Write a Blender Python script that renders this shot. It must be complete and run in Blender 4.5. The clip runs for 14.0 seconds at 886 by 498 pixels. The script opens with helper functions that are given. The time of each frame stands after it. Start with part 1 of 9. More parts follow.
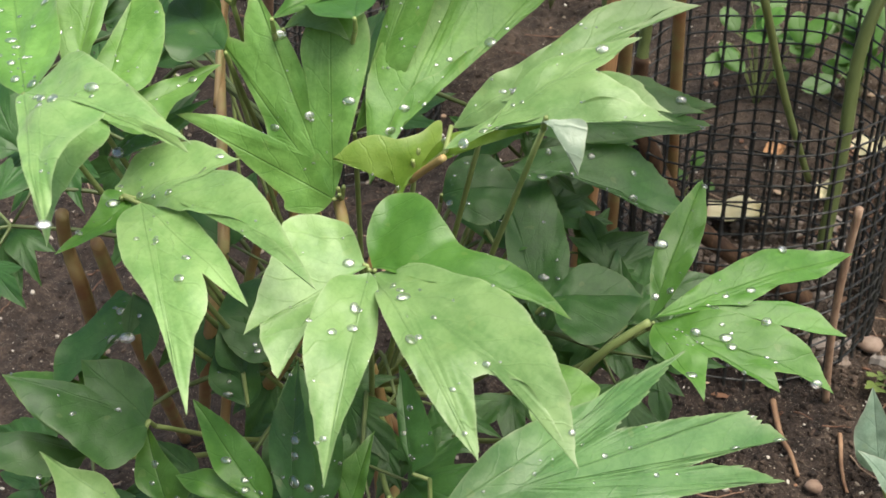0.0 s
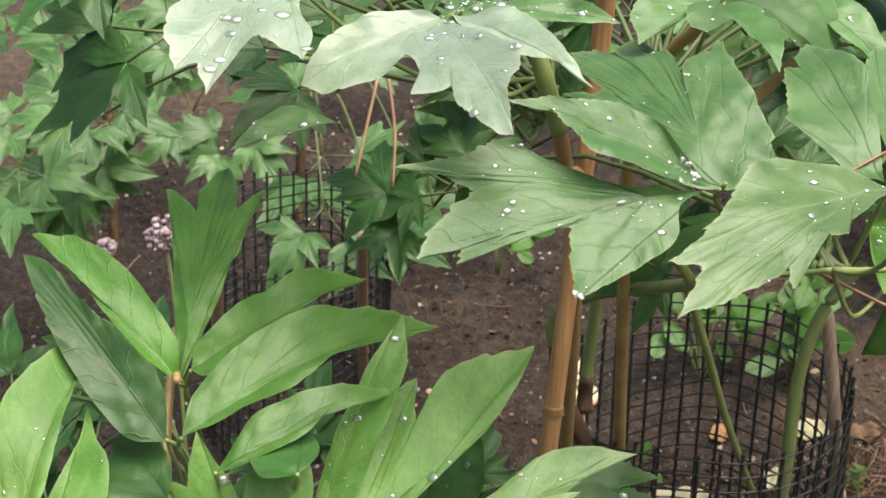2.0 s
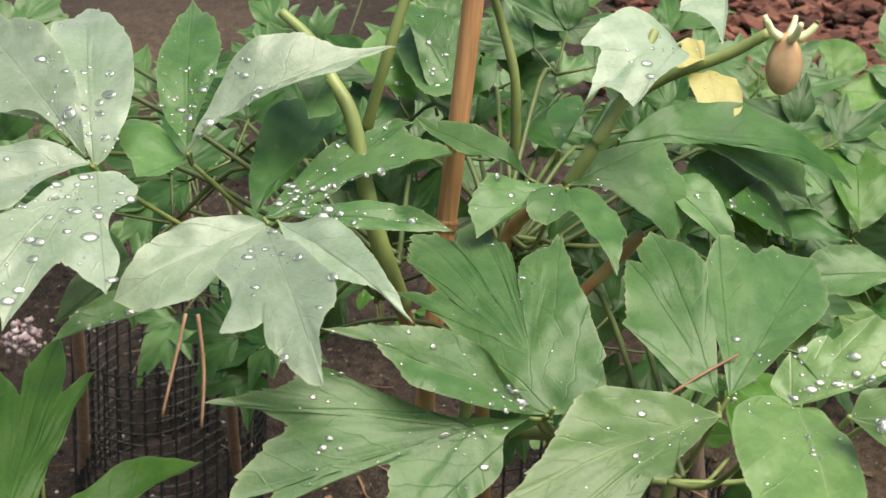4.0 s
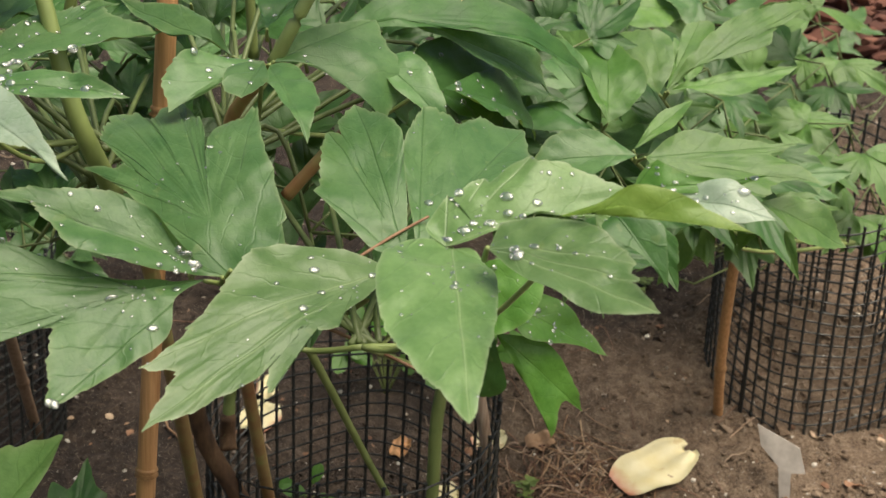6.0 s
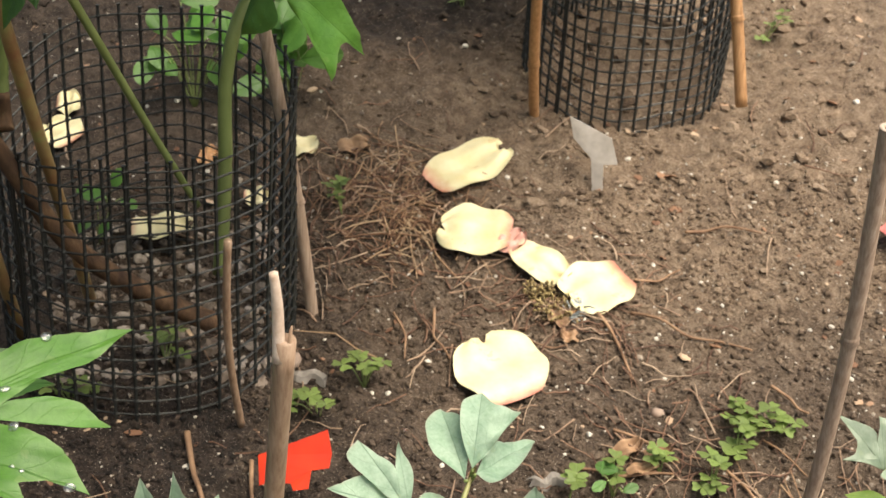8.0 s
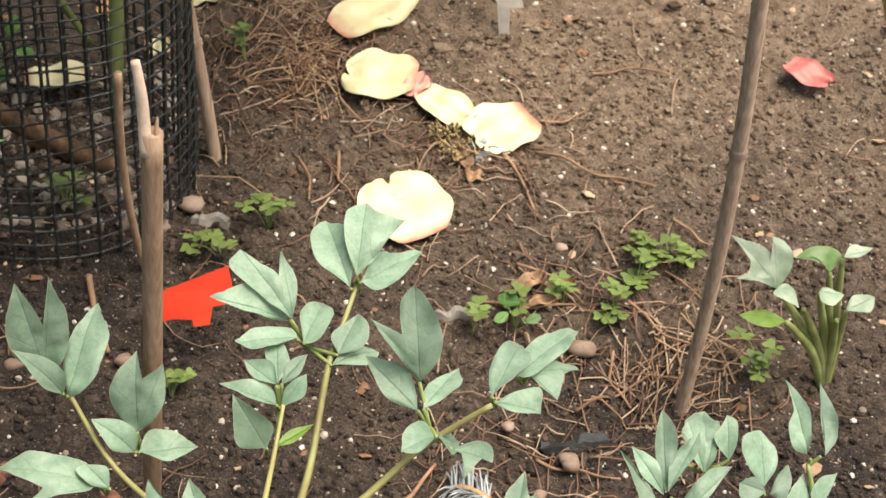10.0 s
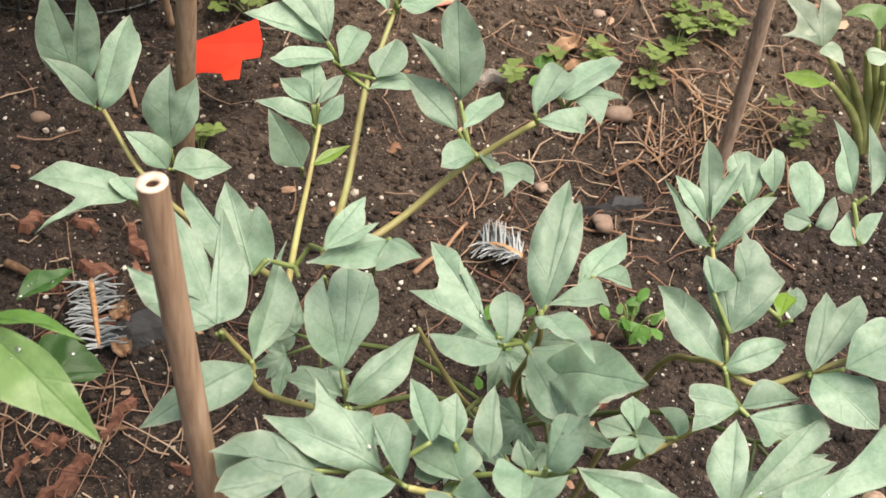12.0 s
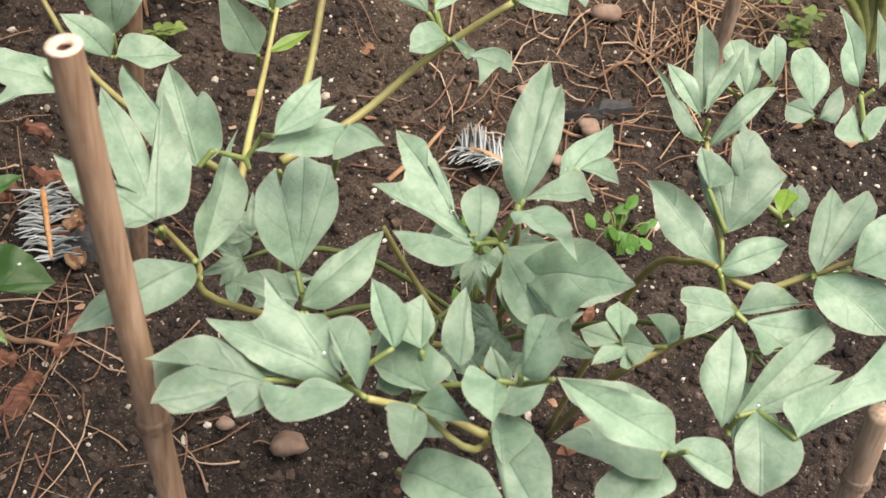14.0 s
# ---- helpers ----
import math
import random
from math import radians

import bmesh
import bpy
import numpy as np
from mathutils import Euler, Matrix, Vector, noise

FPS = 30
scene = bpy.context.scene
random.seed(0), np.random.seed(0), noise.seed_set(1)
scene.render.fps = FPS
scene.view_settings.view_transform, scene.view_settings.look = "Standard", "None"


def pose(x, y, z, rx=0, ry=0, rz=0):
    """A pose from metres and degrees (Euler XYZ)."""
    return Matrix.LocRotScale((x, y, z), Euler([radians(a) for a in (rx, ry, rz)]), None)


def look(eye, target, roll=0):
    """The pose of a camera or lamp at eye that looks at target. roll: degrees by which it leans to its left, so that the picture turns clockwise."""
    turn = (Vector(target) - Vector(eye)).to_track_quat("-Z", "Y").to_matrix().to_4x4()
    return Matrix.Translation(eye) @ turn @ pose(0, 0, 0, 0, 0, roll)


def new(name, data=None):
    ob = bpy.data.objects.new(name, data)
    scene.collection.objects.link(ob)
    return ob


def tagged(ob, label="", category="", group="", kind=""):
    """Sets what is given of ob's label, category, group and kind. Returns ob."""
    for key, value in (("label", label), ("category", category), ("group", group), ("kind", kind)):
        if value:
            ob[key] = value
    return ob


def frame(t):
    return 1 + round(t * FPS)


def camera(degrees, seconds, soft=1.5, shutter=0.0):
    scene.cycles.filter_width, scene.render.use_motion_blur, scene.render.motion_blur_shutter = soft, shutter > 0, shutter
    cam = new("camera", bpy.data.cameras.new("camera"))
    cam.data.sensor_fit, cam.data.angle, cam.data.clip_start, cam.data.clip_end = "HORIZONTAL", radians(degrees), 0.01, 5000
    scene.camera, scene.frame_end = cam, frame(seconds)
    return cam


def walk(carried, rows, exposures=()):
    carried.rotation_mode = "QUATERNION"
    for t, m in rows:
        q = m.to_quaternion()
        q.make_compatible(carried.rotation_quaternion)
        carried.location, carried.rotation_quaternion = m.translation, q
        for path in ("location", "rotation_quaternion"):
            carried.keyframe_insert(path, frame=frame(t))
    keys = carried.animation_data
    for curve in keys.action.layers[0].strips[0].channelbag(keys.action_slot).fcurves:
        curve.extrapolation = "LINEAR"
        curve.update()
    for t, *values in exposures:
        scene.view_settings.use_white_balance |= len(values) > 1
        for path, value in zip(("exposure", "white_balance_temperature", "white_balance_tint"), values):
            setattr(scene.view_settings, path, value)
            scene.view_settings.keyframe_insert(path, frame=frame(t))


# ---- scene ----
cam = camera(36.0, 14.0)
PATH = [
    (0.0, pose(0.1189, 0.0127, 0.5344, 65.65, -1.28, 13.52)),
    (0.2, pose(0.1246, 0.0141, 0.5415, 66.06, -1.03, 13.35)),
    (0.4, pose(0.1291, 0.0168, 0.5471, 66.50, -0.84, 13.21)),
    (0.5, pose(0.1301, 0.0178, 0.5502, 66.74, -0.80, 13.14)),
    (0.6, pose(0.1297, 0.0178, 0.5542, 67.00, -0.80, 13.09)),
    (0.8, pose(0.1263, 0.0179, 0.5645, 67.56, -0.87, 12.99)),
    (1.0, pose(0.1217, 0.0227, 0.5800, 68.13, -0.98, 12.84)),
    (1.2, pose(0.1168, 0.0330, 0.6069, 68.66, -1.00, 12.61)),
    (1.4, pose(0.1135, 0.0443, 0.6289, 69.28, -1.03, 12.33)),
    (1.5, pose(0.1133, 0.0496, 0.6436, 69.71, -1.08, 12.19)),
    (1.6, pose(0.1128, 0.0521, 0.6546, 70.21, -1.16, 12.05)),
    (1.8, pose(0.1120, 0.0527, 0.6658, 71.32, -1.36, 11.79)),
    (2.0, pose(0.1123, 0.0537, 0.6684, 72.31, -1.56, 11.57)),
    (2.2, pose(0.1140, 0.0578, 0.6723, 72.95, -1.65, 11.41)),
    (2.4, pose(0.1169, 0.0669, 0.6774, 73.22, -1.70, 11.24)),
    (2.5, pose(0.1185, 0.0726, 0.6821, 73.22, -1.74, 11.13)),
    (2.6, pose(0.1198, 0.0785, 0.6894, 73.14, -1.79, 10.98)),
    (2.8, pose(0.1224, 0.0919, 0.7083, 72.77, -1.93, 10.62)),
    (3.0, pose(0.1245, 0.1065, 0.7294, 72.28, -2.08, 10.21)),
    (3.2, pose(0.1253, 0.1182, 0.7539, 71.85, -2.22, 9.77)),
    (5.3, pose(0.2135, 0.1163, 0.7703, 72.75, -3.16, 5.13)),
    (5.5, pose(0.2255, 0.1166, 0.7536, 72.44, -3.00, 4.27)),
    (6.0, pose(0.2441, 0.1182, 0.7202, 71.08, -2.64, 3.22)),
    (6.5, pose(0.2586, 0.1215, 0.6830, 69.16, -2.84, 2.25)),
    (7.0, pose(0.2809, 0.1238, 0.6491, 67.20, -2.85, 0.83)),
    (7.5, pose(0.2990, 0.1177, 0.6175, 65.21, -2.88, -1.05)),
    (8.0, pose(0.3148, 0.1107, 0.5935, 63.72, -3.15, -2.41)),
    (8.5, pose(0.3330, 0.1075, 0.5738, 62.08, -3.72, -3.78)),
    (8.7, pose(0.3401, 0.1071, 0.5691, 61.79, -3.65, -4.04)),
    (10.8, pose(0.3515, 0.0772, 0.5250, 56.87, -3.40, -5.22)),
    (11.0, pose(0.3493, 0.0770, 0.5177, 55.99, -3.43, -4.74)),
    (11.2, pose(0.3486, 0.0746, 0.5118, 55.35, -3.50, -4.43)),
    (11.4, pose(0.3473, 0.0726, 0.5039, 54.80, -3.61, -4.25)),
    (11.5, pose(0.3459, 0.0715, 0.4992, 54.50, -3.66, -4.17)),
    (11.6, pose(0.3450, 0.0699, 0.4948, 54.18, -3.70, -4.09)),
    (11.8, pose(0.3436, 0.0673, 0.4866, 53.51, -3.76, -3.95)),
    (12.0, pose(0.3414, 0.0681, 0.4811, 52.89, -3.81, -3.84)),
    (12.2, pose(0.3418, 0.0676, 0.4747, 52.43, -3.85, -3.79)),
    (12.4, pose(0.3431, 0.0695, 0.4664, 52.05, -3.89, -3.78)),
    (12.5, pose(0.3441, 0.0712, 0.4622, 51.85, -3.90, -3.79)),
    (12.6, pose(0.3453, 0.0730, 0.4586, 51.65, -3.91, -3.82)),
    (12.8, pose(0.3482, 0.0781, 0.4515, 51.24, -3.90, -3.89)),
    (13.0, pose(0.3512, 0.0860, 0.4441, 50.87, -3.90, -3.98)),
    (13.2, pose(0.3545, 0.0945, 0.4386, 50.59, -3.92, -4.08)),
    (13.4, pose(0.3570, 0.1028, 0.4337, 50.37, -3.94, -4.15)),
    (13.5, pose(0.3577, 0.1056, 0.4321, 50.29, -3.95, -4.19)),
    (13.6, pose(0.3582, 0.1066, 0.4316, 50.22, -3.96, -4.21)),
    (13.8, pose(0.3581, 0.1058, 0.4320, 50.11, -3.96, -4.23)),
    (14.0, pose(0.3569, 0.1045, 0.4318, 50.01, -3.97, -4.25)),
]
walk(cam, PATH, [(0.0, 1.00, 6950, 9), (1.5, 1.02, 7050, 10), (3.2, 0.86, 7200, 9), (5.5, 0.48, 7450, 8), (6.5, 0.54, 7550, 8), (7.5, 0.76, 7550, 8), (8.7, 0.97, 7450, 8), (10.8, 0.87, 7350, 11), (14.0, 0.88, 7350, 13)])

cam.data.dof.use_dof = True
cam.data.dof.focus_distance = 0.78
cam.data.dof.aperture_fstop = 26.0

# ---- light ----
world = bpy.data.worlds.new("overcast")
scene.world = world
world.use_nodes = True
wn = world.node_tree
sky = wn.nodes.new("ShaderNodeTexSky")
sky.sky_type = "NISHITA"
sky.sun_disc = False
sky.sun_elevation = radians(55)
sky.sun_rotation = radians(126)
sky.air_density, sky.dust_density = 1.0, 3.0
wn.links.new(sky.outputs[0], wn.nodes["Background"].inputs[0])
wn.nodes["Background"].inputs[1].default_value = 0.10
sun = new("sun", bpy.data.lights.new("sun", "SUN"))
sun.data.energy, sun.data.angle, sun.data.color = 3.2, radians(48), (1.0, 0.97, 0.92)
sun.matrix_world = look((0.75, -0.55, 2.6), (0, 0, 0))


# ---- materials ----
def material(name):
    m = bpy.data.materials.new(name)
    m.use_nodes = True
    return m, m.node_tree.nodes, m.node_tree.links, m.node_tree.nodes["Principled BSDF"]


def ramp(nodes, links, fac, stops):
    r = nodes.new("ShaderNodeValToRGB")
    while len(r.color_ramp.elements) < len(stops):
        r.color_ramp.elements.new(0.5)
    for e, (p, c) in zip(r.color_ramp.elements, stops):
        e.position, e.color = p, (*c, 1)
    links.new(fac, r.inputs[0])
    return r.outputs[0]


def noise_node(nodes, links, scale, detail=4.0, rough=0.55, coord=None):
    n = nodes.new("ShaderNodeTexNoise")
    n.inputs["Scale"].default_value, n.inputs["Detail"].default_value, n.inputs["Roughness"].default_value = scale, detail, rough
    if coord is None:
        coord = nodes.new("ShaderNodeTexCoord").outputs["Object"]
    links.new(coord, n.inputs["Vector"])
    return n.outputs["Fac"]


def maths(nodes, links, op, a, b=None, c=None):
    n = nodes.new("ShaderNodeMath")
    n.operation = op
    for s, v in zip(n.inputs, (a, b, c)):
        if v is None:
            continue
        if isinstance(v, (int, float)):
            s.default_value = v
        else:
            links.new(v, s)
    return n.outputs[0]


def mix_colour(nodes, links, fac, a, b):
    n = nodes.new("ShaderNodeMix")
    n.data_type = "RGBA"
    for s, v in ((n.inputs[0], fac), (n.inputs[6], a), (n.inputs[7], b)):
        if isinstance(v, tuple):
            s.default_value = (*v, 1)
        elif isinstance(v, (int, float)):
            s.default_value = v
        else:
            links.new(v, s)
    return n.outputs[2]


def bump(nodes, links, height, strength, distance, shader):
    b = nodes.new("ShaderNodeBump")
    b.inputs["Strength"].default_value, b.inputs["Distance"].default_value = strength, distance
    links.new(height, b.inputs["Height"])
    links.new(b.outputs[0], shader.inputs["Normal"])
    return b


def leaf_material(name, dark, light, vein, rim, rough, coat, pale_midrib=False):
    """A leaf blade: mottled green, midrib and side veins along the lobe's own coordinates, a pale margin, light through the blade."""
    m, n, l, p = material(name)
    dark, light, vein, rim = [tuple(0.84 * q for q in c) for c in (dark, light, vein, rim)]
    uv = n.new("ShaderNodeUVMap")
    uv.uv_map = "lobe"
    sep = n.new("ShaderNodeSeparateXYZ")
    l.new(uv.outputs[0], sep.inputs[0])
    u, v = sep.outputs[0], maths(n, l, "ABSOLUTE", sep.outputs[1])
    info = n.new("ShaderNodeObjectInfo").outputs["Random"]
    co = n.new("ShaderNodeTexCoord").outputs["Object"]
    big, fine = noise_node(n, l, 40, 5, 0.65, co), noise_node(n, l, 420, 3, 0.6, co)
    wob = maths(n, l, "MULTIPLY", noise_node(n, l, 45, 2, 0.5, co), 0.022)
    mid = maths(n, l, "SUBTRACT", 1.0, maths(n, l, "MULTIPLY", v, 1700.0))
    mid = maths(n, l, "MAXIMUM", mid, 0.0)
    # side veins leave the midrib at a slant and bend forward
    s = maths(n, l, "ADD", maths(n, l, "SUBTRACT", u, maths(n, l, "MULTIPLY", v, 1.25)), wob)
    s = maths(n, l, "MULTIPLY", s, 58.0)
    s = maths(n, l, "ABSOLUTE", maths(n, l, "SUBTRACT", maths(n, l, "FRACT", s), 0.5))
    side = maths(n, l, "MAXIMUM", maths(n, l, "SUBTRACT", 1.0, maths(n, l, "MULTIPLY", s, 19.0)), 0.0)
    mottle = maths(n, l, "ADD", maths(n, l, "MULTIPLY", big, 0.75), maths(n, l, "MULTIPLY", fine, 0.25))
    base = ramp(n, l, mottle, [(0.40, dark), (0.60, light)])
    tint = maths(n, l, "ADD", maths(n, l, "MULTIPLY", info, 0.5), 0.75)
    hsv = n.new("ShaderNodeHueSaturation")
    l.new(base, hsv.inputs["Color"])
    l.new(tint, hsv.inputs["Value"])
    # the fine net between the side veins
    cells = n.new("ShaderNodeTexVoronoi")
    cells.feature = "DISTANCE_TO_EDGE"
    cells.inputs["Scale"].default_value = 230.0
    l.new(co, cells.inputs["Vector"])
    net = maths(n, l, "MAXIMUM", maths(n, l, "SUBTRACT", 1.0, maths(n, l, "MULTIPLY", cells.outputs["Distance"], 9.0)), 0.0)
    groove = tuple(0.62 * q for q in dark)
    col = mix_colour(n, l, maths(n, l, "MULTIPLY", net, 0.09), hsv.outputs[0], groove)
    col = mix_colour(n, l, maths(n, l, "MULTIPLY", side, 0.15), col, groove)
    col = mix_colour(n, l, maths(n, l, "MULTIPLY", mid, 0.6 if pale_midrib else 0.28), col, tuple(1.15 * q for q in vein) if pale_midrib else groove)
    ridge = maths(n, l, "MAXIMUM", maths(n, l, "SUBTRACT", 1.0, maths(n, l, "ABSOLUTE", maths(n, l, "SUBTRACT", maths(n, l, "MULTIPLY", v, 1500.0), 1.6))), 0.0)
    col = mix_colour(n, l, maths(n, l, "MULTIPLY", ridge, 0.14), col, vein)
    at = n.new("ShaderNodeAttribute")
    at.attribute_name = "rim"
    edge = maths(n, l, "POWER", at.outputs["Fac"], 44.0)
    col = mix_colour(n, l, maths(n, l, "MULTIPLY", edge, 0.42), col, rim)
    # small blemishes
    spot = maths(n, l, "GREATER_THAN", noise_node(n, l, 130, 1, 0.4, co), 0.735)
    col = mix_colour(n, l, maths(n, l, "MULTIPLY", spot, 0.12), col, (0.30, 0.34, 0.12))
    l.new(col, p.inputs["Base Color"])
    rg = maths(n, l, "ADD", maths(n, l, "MULTIPLY", big, 0.16), rough + 0.05)
    l.new(rg, p.inputs["Roughness"])
    p.inputs["Specular IOR Level"].default_value = 0.5
    p.inputs["Sheen Weight"].default_value = coat
    p.inputs["Sheen Roughness"].default_value = 0.4
    h = maths(n, l, "SUBTRACT", maths(n, l, "MULTIPLY", fine, 0.3), maths(n, l, "ADD", maths(n, l, "ADD", mid, maths(n, l, "MULTIPLY", side, 0.38)), maths(n, l, "MULTIPLY", net, 0.12)))
    bump(n, l, h, 0.4, 0.0007, p)
    tr = n.new("ShaderNodeBsdfTranslucent")
    l.new(mix_colour(n, l, 0.45, col, (0.35, 0.55, 0.06)), tr.inputs[0])
    mx = n.new("ShaderNodeMixShader")
    mx.inputs[0].default_value = 0.19
    l.new(p.outputs[0], mx.inputs[1])
    l.new(tr.outputs[0], mx.inputs[2])
    l.new(mx.outputs[0], n["Material Output"].inputs[0])
    return m


LEAF = {
    "bright": leaf_material("bright_leaf", (0.085, 0.225, 0.036), (0.15, 0.325, 0.066), (0.22, 0.33, 0.08), (0.36, 0.42, 0.18), 0.38, 0.12),
    # dark: inner and lower leaves, shade between them put into a darker green
    "dark": leaf_material("painted_shade_leaf", (0.026, 0.098, 0.018), (0.050, 0.15, 0.030), (0.05, 0.115, 0.028), (0.13, 0.21, 0.06), 0.34, 0.06),
    # pale: waxy blade, its whitish sky sheen put into the base colour
    "pale": leaf_material("waxy_sheen_leaf", (0.25, 0.355, 0.235), (0.37, 0.465, 0.355), (0.34, 0.43, 0.29), (0.56, 0.62, 0.42), 0.22, 0.3),
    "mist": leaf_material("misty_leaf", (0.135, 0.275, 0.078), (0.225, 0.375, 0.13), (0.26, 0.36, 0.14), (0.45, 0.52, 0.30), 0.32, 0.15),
    "wet": leaf_material("wet_leaf", (0.102, 0.216, 0.060), (0.174, 0.302, 0.104), (0.30, 0.40, 0.2), (0.46, 0.52, 0.32), 0.26, 0.2, True),
    "green": leaf_material("grass_green_leaf", (0.058, 0.185, 0.020), (0.10, 0.26, 0.038), (0.17, 0.30, 0.06), (0.25, 0.36, 0.13), 0.32, 0.08),
    "glauc": leaf_material("glaucous_leaf", (0.055, 0.155, 0.040), (0.105, 0.225, 0.070), (0.17, 0.27, 0.10), (0.36, 0.42, 0.22), 0.30, 0.15),
    "lime": leaf_material("young_leaf", (0.14, 0.28, 0.025), (0.22, 0.36, 0.05), (0.34, 0.42, 0.10), (0.42, 0.46, 0.15), 0.32, 0.1),
    "blue": leaf_material("blue_green_leaf", (0.17, 0.292, 0.195), (0.312, 0.442, 0.325), (0.34, 0.46, 0.35), (0.52, 0.42, 0.35), 0.36, 0.3),
    "far": leaf_material("light_leaf", (0.08, 0.20, 0.040), (0.14, 0.28, 0.064), (0.2, 0.32, 0.11), (0.28, 0.38, 0.15), 0.34, 0.1),
    "yellow": leaf_material("faded_yellow_leaf", (0.42, 0.38, 0.12), (0.52, 0.48, 0.20), (0.5, 0.42, 0.16), (0.55, 0.45, 0.15), 0.4, 0.1),
}


def plain(name, stops, scale, rough, bump_by=0.3, depth=0.001, stretch=(1, 1, 1), detail=6.0):
    m, n, l, p = material(name)
    mp = n.new("ShaderNodeMapping")
    mp.inputs["Scale"].default_value = stretch
    l.new(n.new("ShaderNodeTexCoord").outputs["Object"], mp.inputs[0])
    f = noise_node(n, l, scale, detail, 0.6, mp.outputs[0])
    info = n.new("ShaderNodeObjectInfo").outputs["Random"]
    hsv = n.new("ShaderNodeHueSaturation")
    l.new(ramp(n, l, f, stops), hsv.inputs["Color"])
    l.new(maths(n, l, "ADD", maths(n, l, "MULTIPLY", info, 0.3), 0.85), hsv.inputs["Value"])
    l.new(hsv.outputs[0], p.inputs["Base Color"])
    p.inputs["Roughness"].default_value = rough
    bump(n, l, f, bump_by, depth, p)
    return m


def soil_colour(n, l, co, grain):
    """Damp dark soil near the plants with some shade painted in, drier and paler towards the open end of the bed."""
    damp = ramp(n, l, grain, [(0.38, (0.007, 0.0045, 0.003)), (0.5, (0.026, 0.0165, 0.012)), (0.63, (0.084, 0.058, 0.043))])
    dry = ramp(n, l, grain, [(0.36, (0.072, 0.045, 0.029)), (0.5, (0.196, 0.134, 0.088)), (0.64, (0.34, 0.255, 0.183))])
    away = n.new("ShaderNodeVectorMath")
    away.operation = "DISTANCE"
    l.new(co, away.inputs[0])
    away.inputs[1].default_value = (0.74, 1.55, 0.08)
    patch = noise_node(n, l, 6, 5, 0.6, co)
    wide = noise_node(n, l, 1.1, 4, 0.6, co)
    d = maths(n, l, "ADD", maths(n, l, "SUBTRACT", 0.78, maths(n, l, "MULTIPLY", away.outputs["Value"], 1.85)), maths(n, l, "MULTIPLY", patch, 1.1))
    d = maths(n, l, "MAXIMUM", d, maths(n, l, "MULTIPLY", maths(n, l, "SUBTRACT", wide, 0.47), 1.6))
    # darker spots: damp and painted net shade round the stem, painted plant shade behind
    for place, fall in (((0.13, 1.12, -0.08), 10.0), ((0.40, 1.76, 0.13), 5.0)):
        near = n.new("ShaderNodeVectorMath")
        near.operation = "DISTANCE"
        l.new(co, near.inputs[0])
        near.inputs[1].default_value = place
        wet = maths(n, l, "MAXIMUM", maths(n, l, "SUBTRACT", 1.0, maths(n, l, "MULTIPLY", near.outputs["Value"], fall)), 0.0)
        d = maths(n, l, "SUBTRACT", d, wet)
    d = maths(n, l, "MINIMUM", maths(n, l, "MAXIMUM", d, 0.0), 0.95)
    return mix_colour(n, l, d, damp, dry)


def soil_material():
    m, n, l, p = material("soil")
    co = n.new("ShaderNodeTexCoord").outputs["Object"]
    b, c = noise_node(n, l, 60, 6, 0.7, co), noise_node(n, l, 420, 4, 0.6, co)
    mixed = maths(n, l, "ADD", maths(n, l, "MULTIPLY", b, 0.55), maths(n, l, "MULTIPLY", c, 0.45))
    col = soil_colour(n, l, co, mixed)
    grit = maths(n, l, "GREATER_THAN", noise_node(n, l, 700, 1, 0.4, co), 0.71)
    col = mix_colour(n, l, maths(n, l, "MULTIPLY", grit, 0.7), col, (0.42, 0.36, 0.3))
    l.new(col, p.inputs["Base Color"])
    p.inputs["Roughness"].default_value = 0.9
    bump(n, l, maths(n, l, "ADD", mixed, maths(n, l, "MULTIPLY", grit, 0.15)), 1.0, 0.009, p)
    return m


def crumb_material():
    m, n, l, p = material("soil_crumbs")
    co = n.new("ShaderNodeTexCoord").outputs["Object"]
    isl = n.new("ShaderNodeNewGeometry").outputs["Random Per Island"]
    f = noise_node(n, l, 300, 4, 0.65, co)
    grain = maths(n, l, "ADD", maths(n, l, "MULTIPLY", isl, 0.20), maths(n, l, "ADD", maths(n, l, "MULTIPLY", f, 0.42), 0.185))
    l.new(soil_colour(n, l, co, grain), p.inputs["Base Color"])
    p.inputs["Roughness"].default_value = 0.95
    bump(n, l, f, 0.8, 0.003, p)
    return m


SOIL = soil_material()
BAMBOO = plain("bamboo_cane", [(0.3, (0.20, 0.12, 0.075)), (0.55, (0.34, 0.225, 0.15)), (0.8, (0.46, 0.335, 0.245))], 12, 0.55, 0.3, 0.0006, (30, 30, 1.5))
BAMBOO_ORANGE = plain("orange_cane", [(0.3, (0.30, 0.145, 0.06)), (0.7, (0.54, 0.30, 0.14))], 12, 0.5, 0.2, 0.0005, (30, 30, 1.5))
BAMBOO_GREY = plain("weathered_cane", [(0.3, (0.25, 0.165, 0.115)), (0.55, (0.42, 0.305, 0.225)), (0.8, (0.54, 0.43, 0.34))], 14, 0.7, 0.4, 0.0006, (30, 30, 1.5))
CANE_CUT = plain("cane_cut_end", [(0.3, (0.5, 0.36, 0.27)), (0.7, (0.68, 0.55, 0.45))], 200, 0.8)
CANE_HOLE = plain("cane_hollow", [(0.3, (0.12, 0.06, 0.04)), (0.7, (0.2, 0.11, 0.08))], 200, 0.9)
NET = plain("black_plastic_net", [(0.3, (0.010, 0.011, 0.011)), (0.7, (0.024, 0.026, 0.024))], 300, 0.45)
